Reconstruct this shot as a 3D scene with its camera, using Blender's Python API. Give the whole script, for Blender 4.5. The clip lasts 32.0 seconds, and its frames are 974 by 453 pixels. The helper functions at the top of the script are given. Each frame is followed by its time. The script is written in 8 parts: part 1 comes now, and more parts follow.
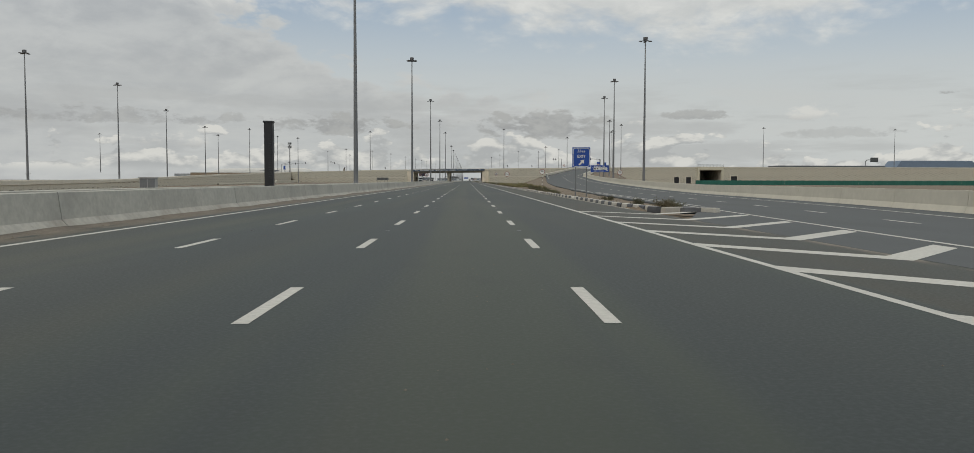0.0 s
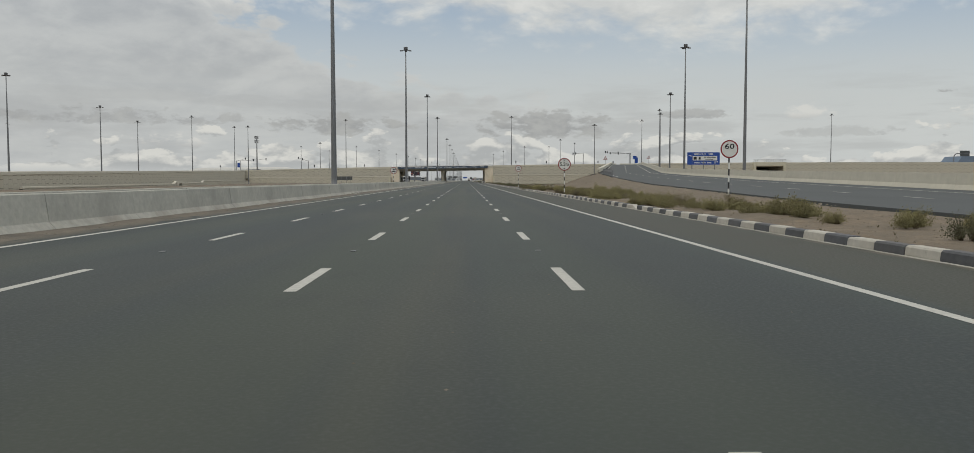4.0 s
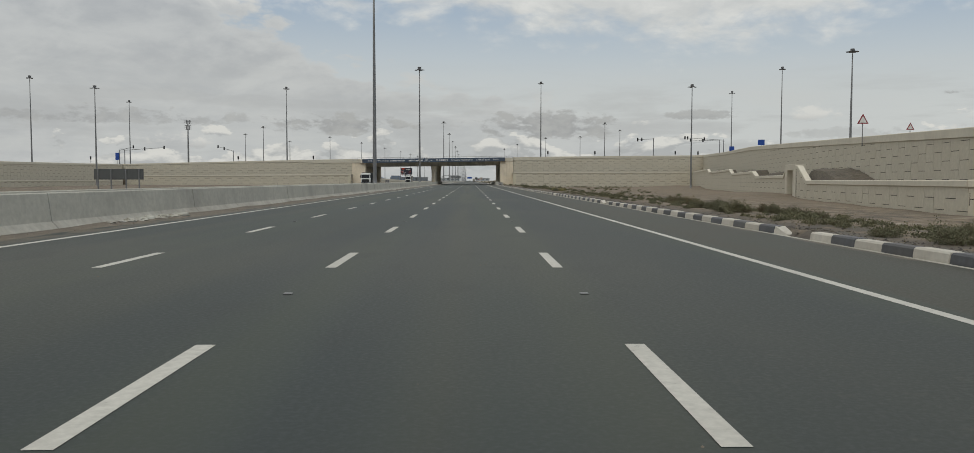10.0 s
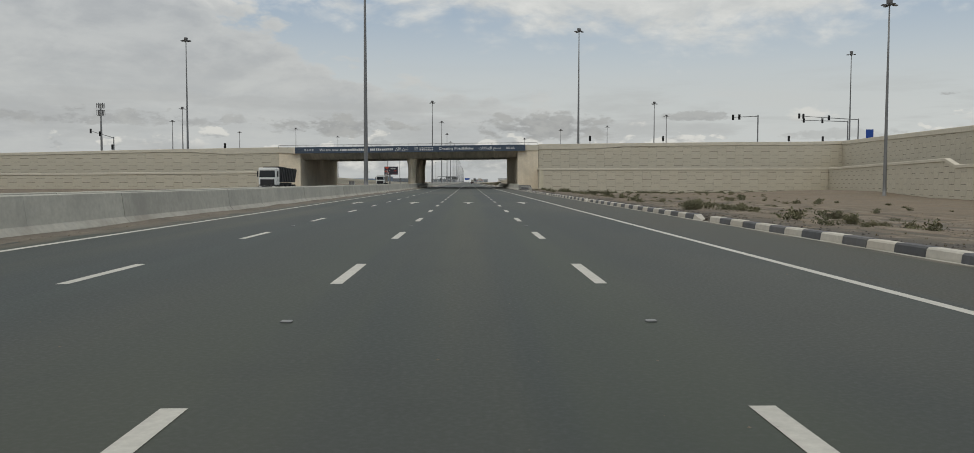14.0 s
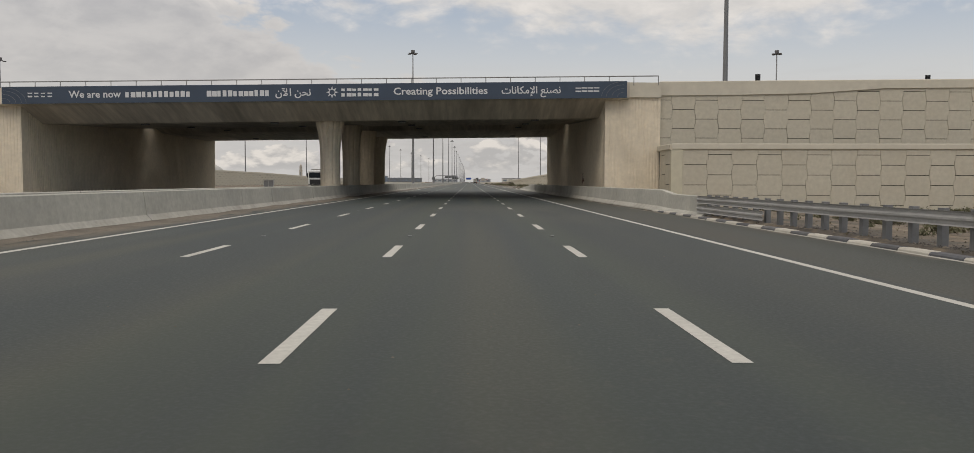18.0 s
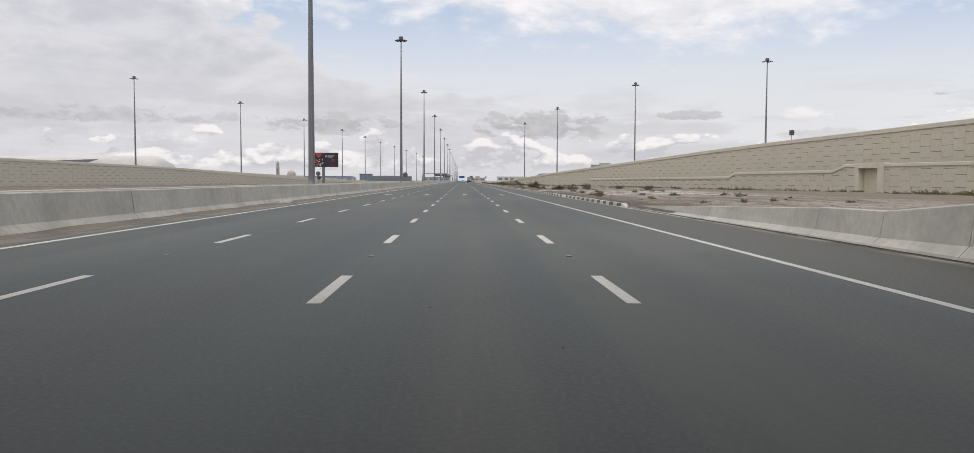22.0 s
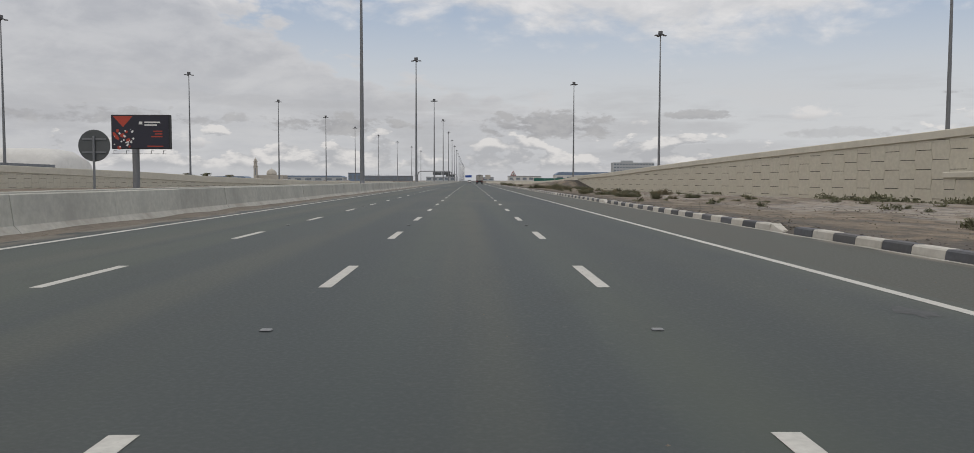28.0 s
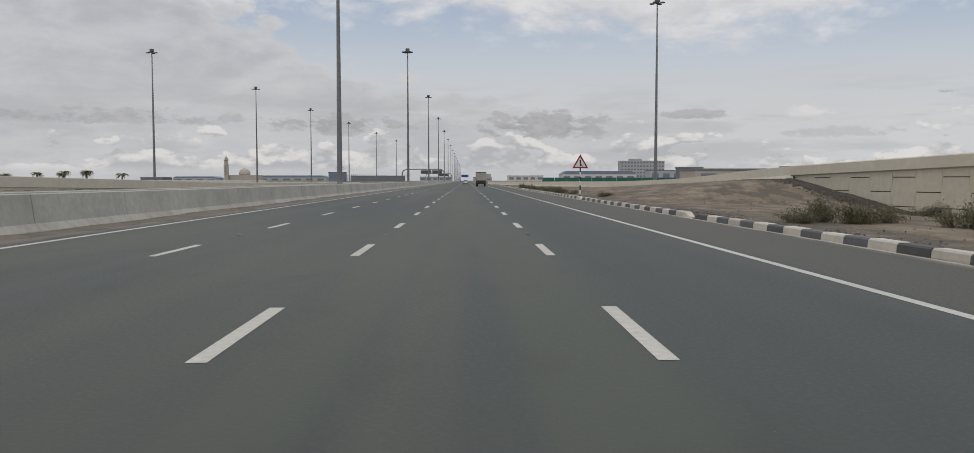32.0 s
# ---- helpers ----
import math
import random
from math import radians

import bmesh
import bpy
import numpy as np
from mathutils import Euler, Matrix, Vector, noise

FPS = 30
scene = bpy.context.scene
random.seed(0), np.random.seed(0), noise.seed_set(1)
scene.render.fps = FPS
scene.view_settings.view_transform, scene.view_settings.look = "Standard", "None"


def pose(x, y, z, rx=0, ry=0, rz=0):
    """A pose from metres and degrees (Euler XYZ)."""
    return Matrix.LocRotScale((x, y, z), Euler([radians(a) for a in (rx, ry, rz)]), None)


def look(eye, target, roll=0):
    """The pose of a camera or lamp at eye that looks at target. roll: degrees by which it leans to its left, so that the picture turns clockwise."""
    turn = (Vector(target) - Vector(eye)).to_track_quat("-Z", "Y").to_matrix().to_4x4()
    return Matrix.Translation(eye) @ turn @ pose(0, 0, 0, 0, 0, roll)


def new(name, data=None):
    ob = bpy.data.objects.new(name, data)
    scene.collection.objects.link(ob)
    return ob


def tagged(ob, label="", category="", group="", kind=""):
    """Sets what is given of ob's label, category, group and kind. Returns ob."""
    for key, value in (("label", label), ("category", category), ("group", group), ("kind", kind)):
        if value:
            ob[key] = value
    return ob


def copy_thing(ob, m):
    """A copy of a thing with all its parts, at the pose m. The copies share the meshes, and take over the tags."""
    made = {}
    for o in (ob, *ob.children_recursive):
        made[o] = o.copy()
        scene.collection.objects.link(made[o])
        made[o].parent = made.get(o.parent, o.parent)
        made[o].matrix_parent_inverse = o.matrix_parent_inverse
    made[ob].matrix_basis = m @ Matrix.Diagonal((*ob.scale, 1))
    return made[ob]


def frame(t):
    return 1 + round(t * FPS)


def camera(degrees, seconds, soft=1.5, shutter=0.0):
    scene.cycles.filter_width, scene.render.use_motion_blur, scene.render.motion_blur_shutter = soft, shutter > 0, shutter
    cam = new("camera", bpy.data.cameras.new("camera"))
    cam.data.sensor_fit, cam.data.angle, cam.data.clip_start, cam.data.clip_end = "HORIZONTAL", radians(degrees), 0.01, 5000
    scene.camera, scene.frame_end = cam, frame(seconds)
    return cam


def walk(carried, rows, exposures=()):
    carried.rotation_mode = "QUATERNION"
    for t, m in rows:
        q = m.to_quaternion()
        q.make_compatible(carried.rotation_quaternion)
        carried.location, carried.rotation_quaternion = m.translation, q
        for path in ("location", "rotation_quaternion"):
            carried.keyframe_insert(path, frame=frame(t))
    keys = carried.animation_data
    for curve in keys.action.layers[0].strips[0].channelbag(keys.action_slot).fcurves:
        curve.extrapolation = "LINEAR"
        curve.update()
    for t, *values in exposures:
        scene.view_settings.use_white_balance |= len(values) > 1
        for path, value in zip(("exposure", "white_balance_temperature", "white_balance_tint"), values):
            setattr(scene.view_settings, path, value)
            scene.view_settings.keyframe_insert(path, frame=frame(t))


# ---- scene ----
cam = camera(61.0, 32.0, soft=0.8)
PATH = [
    (0, (0.387, -0.026, 1.400), (0.627, 9.956, 0.844), 0.13),
    (0.5, (0.384, 14.712, 1.400), (0.616, 24.695, 0.851), 0.20),
    (1, (0.324, 29.338, 1.399), (0.542, 39.320, 0.845), 0.07),
    (1.5, (0.249, 43.683, 1.400), (0.471, 53.665, 0.845), 0.07),
    (2, (0.207, 57.918, 1.399), (0.434, 67.900, 0.843), 0.13),
    (2.5, (0.190, 72.139, 1.400), (0.423, 82.121, 0.848), 0.06),
    (3, (0.163, 86.335, 1.401), (0.408, 96.317, 0.848), 0.07),
    (3.5, (0.311, 100.452, 1.400), (0.556, 110.433, 0.838), -0.09),
    (5.5, (0.463, 157.178, 1.400), (0.750, 167.159, 0.855), 0.20),
    (6, (0.472, 171.322, 1.398), (0.764, 181.303, 0.850), 0.07),
    (6.5, (0.522, 185.502, 1.400), (0.809, 195.483, 0.848), 0.05),
    (7, (0.608, 199.503, 1.399), (0.886, 209.483, 0.842), 0.07),
    (7.5, (0.612, 213.360, 1.400), (0.880, 223.341, 0.844), 0.03),
    (8, (0.633, 227.315, 1.395), (0.887, 237.297, 0.836), 0.11),
    (8.5, (0.597, 241.279, 1.400), (0.834, 251.261, 0.842), 0.05),
    (9, (0.605, 254.984, 1.403), (0.830, 264.966, 0.845), 0.11),
    (9.5, (0.510, 269.014, 1.400), (0.721, 278.996, 0.843), 0.09),
    (10, (0.421, 282.749, 1.400), (0.618, 292.732, 0.846), 0.10),
    (10.5, (0.370, 296.280, 1.396), (0.564, 306.263, 0.843), 0.16),
    (11, (0.298, 309.825, 1.403), (0.486, 319.808, 0.855), 0.13),
    (11.5, (0.221, 323.449, 1.400), (0.417, 333.432, 0.850), 0.13),
    (12, (0.161, 337.309, 1.400), (0.368, 347.291, 0.853), 0.10),
    (12.5, (0.088, 350.869, 1.400), (0.298, 360.852, 0.853), 0.16),
    (13, (0.062, 364.824, 1.401), (0.277, 374.807, 0.859), 0.09),
    (13.5, (0.007, 378.801, 1.400), (0.228, 388.784, 0.866), 0.02),
    (14, (-0.014, 392.680, 1.400), (0.213, 402.663, 0.862), 0.08),
    (14.5, (-0.057, 406.836, 1.400), (0.172, 416.819, 0.861), 0.10),
    (16.5, (-0.238, 463.117, 1.400), (-0.027, 473.101, 0.870), 0.16),
    (17, (-0.224, 477.251, 1.398), (-0.016, 487.234, 0.862), 0.17),
    (17.5, (-0.306, 491.542, 1.400), (-0.096, 501.526, 0.864), 0.17),
    (18, (-0.292, 505.713, 1.396), (-0.082, 515.697, 0.857), 0.15),
    (18.5, (-0.306, 519.906, 1.400), (-0.090, 529.889, 0.864), 0.16),
    (19, (-0.346, 534.043, 1.398), (-0.108, 544.026, 0.858), 0.33),
    (19.5, (-0.334, 548.283, 1.400), (-0.069, 558.265, 0.861), 0.10),
    (20, (-0.319, 562.470, 1.400), (-0.043, 572.451, 0.859), 0.25),
    (20.5, (-0.138, 576.841, 1.400), (0.138, 586.822, 0.857), 0.09),
    (21, (-0.195, 590.987, 1.400), (0.088, 600.968, 0.858), 0.16),
    (21.5, (-0.231, 605.474, 1.400), (0.053, 615.455, 0.855), 0.16),
    (22, (-0.138, 619.671, 1.398), (0.155, 629.651, 0.843), 0.23),
    (22.5, (-0.096, 633.975, 1.400), (0.212, 643.955, 0.851), 0.20),
    (23, (0.018, 648.193, 1.398), (0.345, 658.172, 0.845), 0.21),
    (23.5, (0.082, 662.483, 1.400), (0.411, 672.462, 0.849), 0.06),
    (24, (0.273, 676.551, 1.399), (0.599, 686.530, 0.841), 0.09),
    (24.5, (0.352, 690.730, 1.400), (0.650, 700.710, 0.839), 0.00),
    (25, (0.431, 704.973, 1.404), (0.705, 714.953, 0.842), 0.01),
    (25.5, (0.465, 719.160, 1.400), (0.699, 729.141, 0.831), -0.06),
    (27.5, (0.161, 775.327, 1.400), (0.356, 785.310, 0.837), 0.04),
    (28, (0.066, 789.251, 1.400), (0.273, 799.233, 0.843), 0.11),
    (28.5, (0.042, 803.365, 1.400), (0.261, 813.348, 0.847), 0.18),
    (29, (0.041, 817.431, 1.400), (0.271, 827.413, 0.853), 0.25),
    (29.5, (-0.008, 831.243, 1.401), (0.241, 841.225, 0.845), 0.12),
    (30, (0.041, 845.453, 1.400), (0.303, 855.434, 0.839), 0.08),
    (30.5, (0.102, 859.547, 1.400), (0.375, 869.528, 0.849), 0.18),
    (31, (0.143, 873.675, 1.400), (0.416, 883.655, 0.836), 0.04),
    (31.5, (0.220, 887.749, 1.400), (0.482, 897.729, 0.834), -0.06),
    (32, (0.254, 901.684, 1.397), (0.499, 911.665, 0.840), -0.03),
]

EXPOSURES = [(0, -0.12, 6800, 7), (14.5, -0.12, 6800, 7), (16.5, -0.18, 6950, 11), (17.5, -0.12, 7100, 12), (18.5, 0.12, 7250, 13), (19, 0.35, 7300, 13), (19.5, 1.05, 7350, 14), (20, 1.48, 7350, 14),
             (20.5, 1.42, 7250, 14), (21, 0.88, 6950, 14), (21.6, 0.44, 6800, 15), (22.2, 0.33, 6650, 14), (23, 0.32, 6650, 14), (24, 0.02, 6650, 13), (25, -0.03, 6680, 12), (32, -0.05, 6680, 12)]
walk(cam, [(t, look(eye, target, roll)) for t, eye, target, roll in PATH], EXPOSURES)

# ---- sky and light ----
SUN_EL, SUN_AZ = 50.0, 196.0
SUN_STRENGTH, SKY_STRENGTH = 0.7, 0.98


def build_sky():
    world = bpy.data.worlds.new("cloudy_sky")
    scene.world = world
    world.use_nodes = True
    nt = world.node_tree
    nt.nodes.clear()
    n = lambda kind: nt.nodes.new(kind)
    ln = nt.links.new

    def math(op, a, b=None, c=None, clamp=False):
        m = n("ShaderNodeMath")
        m.operation, m.use_clamp = op, clamp
        for i, v in enumerate((a, b, c)):
            if v is None:
                continue
            if isinstance(v, (int, float)):
                m.inputs[i].default_value = v
            else:
                ln(v, m.inputs[i])
        return m.outputs[0]

    def ramp(v, lo, hi):
        r = n("ShaderNodeMapRange")
        r.interpolation_type = "SMOOTHSTEP"
        ln(v, r.inputs[0])
        r.inputs[1].default_value, r.inputs[2].default_value = lo, hi
        return r.outputs[0]

    def mix(f, a, b):
        m = n("ShaderNodeMix")
        m.data_type = "RGBA"
        for s, v in ((0, f), (6, a), (7, b)):
            if isinstance(v, float):
                m.inputs[s].default_value = v
            elif isinstance(v, tuple):
                m.inputs[s].default_value = (*v, 1)
            else:
                ln(v, m.inputs[s])
        return m.outputs[2]

    def cloud(vec, scale, detail, rough, seed, dist=0.0):
        t = n("ShaderNodeTexNoise")
        t.noise_dimensions = "4D"
        ln(vec, t.inputs["Vector"])
        for k, v in (("Scale", scale), ("Detail", detail), ("Roughness", rough), ("W", seed), ("Distortion", dist)):
            t.inputs[k].default_value = v
        return t.outputs[0]

    tc = n("ShaderNodeTexCoord")
    sep = n("ShaderNodeSeparateXYZ")
    ln(tc.outputs["Generated"], sep.inputs[0])
    x, y, z = sep.outputs

    sky = n("ShaderNodeTexSky")
    sky.sky_type, sky.sun_disc = "NISHITA", False
    sky.sun_elevation, sky.sun_rotation = radians(SUN_EL), radians(SUN_AZ)
    sky.dust_density, sky.air_density = 0.8, 1.1
    blue = n("ShaderNodeVectorMath")
    blue.operation = "SCALE"
    ln(sky.outputs[0], blue.inputs[0])
    blue.inputs[3].default_value = 0.088
    clear = mix(0.5, blue.outputs[0], (0.30, 0.43, 0.66))
    haze = mix(ramp(z, 0.29, 0.04), clear, (0.635, 0.665, 0.685))

    az = math("ARCTAN2", x, y)
    dirv = n("ShaderNodeMapping")
    ln(tc.outputs["Generated"], dirv.inputs[0])
    dirv.inputs["Scale"].default_value = (1.0, 1.0, 2.2)
    soft = cloud(dirv.outputs[0], 9.0, 8.0, 0.58, 3.7, 0.5)
    fine = cloud(dirv.outputs[0], 26.0, 7.0, 0.6, 8.1, 0.3)
    big = cloud(dirv.outputs[0], 3.2, 5.0, 0.5, 1.3)

    def billow(scale, seed):
        v = n("ShaderNodeTexVoronoi")
        v.feature = "SMOOTH_F1"
        warp = n("ShaderNodeVectorMath")
        warp.operation = "MULTIPLY_ADD"
        nz = n("ShaderNodeTexNoise")
        ln(dirv.outputs[0], nz.inputs["Vector"])
        nz.inputs["Scale"].default_value, nz.inputs["Detail"].default_value = scale * 0.9, 5
        ln(nz.outputs["Color"], warp.inputs[0])
        warp.inputs[1].default_value = (0.9 / scale,) * 3
        ln(dirv.outputs[0], warp.inputs[2])
        ln(warp.outputs[0], v.inputs["Vector"])
        v.inputs["Scale"].default_value, v.inputs["Detail"].default_value = scale, 3.0
        v.inputs["Smoothness"].default_value = 0.35
        return v.outputs["Distance"]

    puffs = billow(24.0, 1.0)
    # a bank of cumulus whose billowing edge falls away to the right
    fall = math("SUBTRACT", math("MULTIPLY", math("ADD", az, 0.215), 0.49), math("MULTIPLY", math("MAXIMUM", math("ADD", az, 0.10), 0.0), 0.35))
    edge = math("SUBTRACT", 0.196, fall)
    rough = math("ADD", math("MULTIPLY", math("SUBTRACT", 0.45, puffs), 0.055), math("MULTIPLY", math("SUBTRACT", soft, 0.5), 0.05))
    depth = math("ADD", math("SUBTRACT", edge, z), rough)
    bank = math("MULTIPLY", ramp(depth, -0.010, 0.016), ramp(az, 0.55, 0.05))
    inner = math("ADD", math("MULTIPLY", soft, 0.75), math("MULTIPLY", fine, 0.35))
    c_bank = mix(ramp(inner, 0.42, 0.70), (0.445, 0.465, 0.50), (0.575, 0.592, 0.615))
    c_bank = mix(math("MULTIPLY", ramp(depth, 0.05, 0.0), 0.45), c_bank, (0.69, 0.70, 0.71))
    s1 = mix(math("MULTIPLY", bank, 0.86), haze, c_bank)
    # a high veil whose lower edge is lowest ahead and to the right
    lowest = math("ADD", 0.136, math("MULTIPLY", math("ABSOLUTE", math("SUBTRACT", az, 0.26)), 0.12))
    lift = math("ADD", math("SUBTRACT", z, lowest), math("MULTIPLY", math("SUBTRACT", soft, 0.5), 0.13))
    lift = math("ADD", lift, math("MULTIPLY", math("SUBTRACT", big, 0.5), 0.11))
    lift = math("ADD", lift, math("MULTIPLY", math("SUBTRACT", 0.45, puffs), 0.03))
    veil = ramp(lift, -0.012, 0.045)
    c_veil = mix(ramp(inner, 0.40, 0.72), (0.62, 0.64, 0.66), (0.83, 0.835, 0.835))
    s1 = mix(math("MULTIPLY", veil, 0.90), s1, c_veil)
    # thin haze between the layers
    s1 = mix(math("MULTIPLY", math("MULTIPLY", ramp(z, 0.15, 0.09), ramp(big, 0.2, 0.7)), 0.55), s1, (0.56, 0.59, 0.615))
    # thin layers of grey that thicken towards the horizon
    level = n("ShaderNodeMapping")
    ln(tc.outputs["Generated"], level.inputs[0])
    level.inputs["Scale"].default_value = (1.0, 1.0, 7.0)
    layer = cloud(level.outputs[0], 5.5, 8.0, 0.6, 12.5, 0.3)
    s1 = mix(math("MULTIPLY", math("MULTIPLY", ramp(layer, 0.46, 0.62), ramp(z, 0.15, 0.07)), 0.42), s1, (0.43, 0.445, 0.465))
    s1 = mix(math("MULTIPLY", math("MULTIPLY", ramp(layer, 0.48, 0.36), ramp(z, 0.15, 0.07)), 0.4), s1, (0.60, 0.62, 0.635))
    tiny = cloud(dirv.outputs[0], 62.0, 6.0, 0.6, 7.7, 0.4)
    # white heads low over the horizon
    lump = cloud(dirv.outputs[0], 15.0, 7.0, 0.55, 4.4, 0.2)
    under = n("ShaderNodeVectorMath")
    ln(dirv.outputs[0], under.inputs[0])
    under.inputs[1].default_value = (0, 0, 0.022)
    lump_up = cloud(under.outputs[0], 15.0, 7.0, 0.55, 4.4, 0.2)
    dens = math("ADD", lump, math("MULTIPLY", math("SUBTRACT", 0.040, z), 4.5))
    hd = math("MULTIPLY", ramp(dens, 0.535, 0.57), ramp(z, 0.008, 0.020))
    lit = ramp(math("SUBTRACT", lump, lump_up), -0.05, 0.10)
    c_head = mix(lit, (0.44, 0.46, 0.485), (0.76, 0.76, 0.75))
    s2 = mix(math("MULTIPLY", hd, 0.8), s1, c_head)
    # a few bright heads that stand higher
    for ca, ce, wa, we in ((0.395, 0.074, 0.030, 0.010), (0.555, 0.070, 0.030, 0.009), (0.205, 0.068, 0.014, 0.006), (-0.34, 0.045, 0.05, 0.010)):
        da = math("DIVIDE", math("SUBTRACT", az, ca), wa)
        de = math("DIVIDE", math("SUBTRACT", z, ce), we)
        r = math("SUBTRACT", 1.0, math("ADD", math("MULTIPLY", da, da), math("MULTIPLY", de, de)))
        r = math("ADD", r, math("MULTIPLY", math("SUBTRACT", fine, 0.5), 5.0))
        r = math("ADD", r, math("MULTIPLY", math("SUBTRACT", tiny, 0.5), 5.0))
        s2 = mix(math("MULTIPLY", ramp(r, 0.1, 1.6), 0.6), s2, mix(ramp(de, -0.9, 0.2), (0.46, 0.47, 0.49), (0.76, 0.755, 0.745)))
    # flat grey clouds with level bases
    grey = None
    for ca, ce, wa, we, dk in ((-0.42, 0.068, 0.17, 0.012, 0.75), (-0.15, 0.063, 0.085, 0.016, 1.0), (0.09, 0.062, 0.105, 0.020, 1.0), (0.278, 0.075, 0.042, 0.008, 0.9), (0.53, 0.093, 0.014, 0.003, 0.9), (0.44, 0.052, 0.09, 0.008, 0.5), (1.2, 0.08, 0.3, 0.02, 0.8), (-1.3, 0.07, 0.3, 0.02, 0.8), (2.6, 0.08, 0.4, 0.02, 0.8), (-2.5, 0.07, 0.3, 0.02, 0.8)):
        da = math("DIVIDE", math("SUBTRACT", az, ca), wa)
        de = math("DIVIDE", math("SUBTRACT", z, ce), we)
        de = math("MAXIMUM", de, math("MULTIPLY", de, -1.7))
        r = math("SUBTRACT", 1.0, math("ADD", math("MULTIPLY", da, da), math("MULTIPLY", de, de)))
        r = math("ADD", r, math("MULTIPLY", math("SUBTRACT", fine, 0.5), 5.5))
        r = math("ADD", r, math("MULTIPLY", math("SUBTRACT", tiny, 0.5), 3.0))
        r = math("ADD", r, math("MULTIPLY", math("SUBTRACT", soft, 0.5), 2.4))
        g = math("MULTIPLY", ramp(r, 0.0, 0.9), dk)
        grey = g if grey is None else math("MAXIMUM", grey, g)
    c_grey = mix(ramp(fine, 0.40, 0.62), (0.33, 0.34, 0.36), (0.43, 0.44, 0.45))
    s3 = mix(math("MULTIPLY", grey, 0.80), s2, c_grey)
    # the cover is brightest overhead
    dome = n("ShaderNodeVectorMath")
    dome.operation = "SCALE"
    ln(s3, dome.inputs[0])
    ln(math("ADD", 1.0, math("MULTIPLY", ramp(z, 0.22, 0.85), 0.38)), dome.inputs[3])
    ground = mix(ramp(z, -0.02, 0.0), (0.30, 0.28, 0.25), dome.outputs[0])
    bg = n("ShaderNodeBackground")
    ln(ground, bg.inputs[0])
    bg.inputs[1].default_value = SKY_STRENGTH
    out = n("ShaderNodeOutputWorld")
    ln(bg.outputs[0], out.inputs[0])


build_sky()
sun = new("sun", bpy.data.lights.new("sun", "SUN"))
sun.data.energy, sun.data.angle, sun.data.color = SUN_STRENGTH, radians(25), (1.0, 0.95, 0.88)
sun.matrix_world = pose(0, 0, 60, 90 - SUN_EL, 0, 180 - SUN_AZ)

# ---- materials ----
MATS = {}


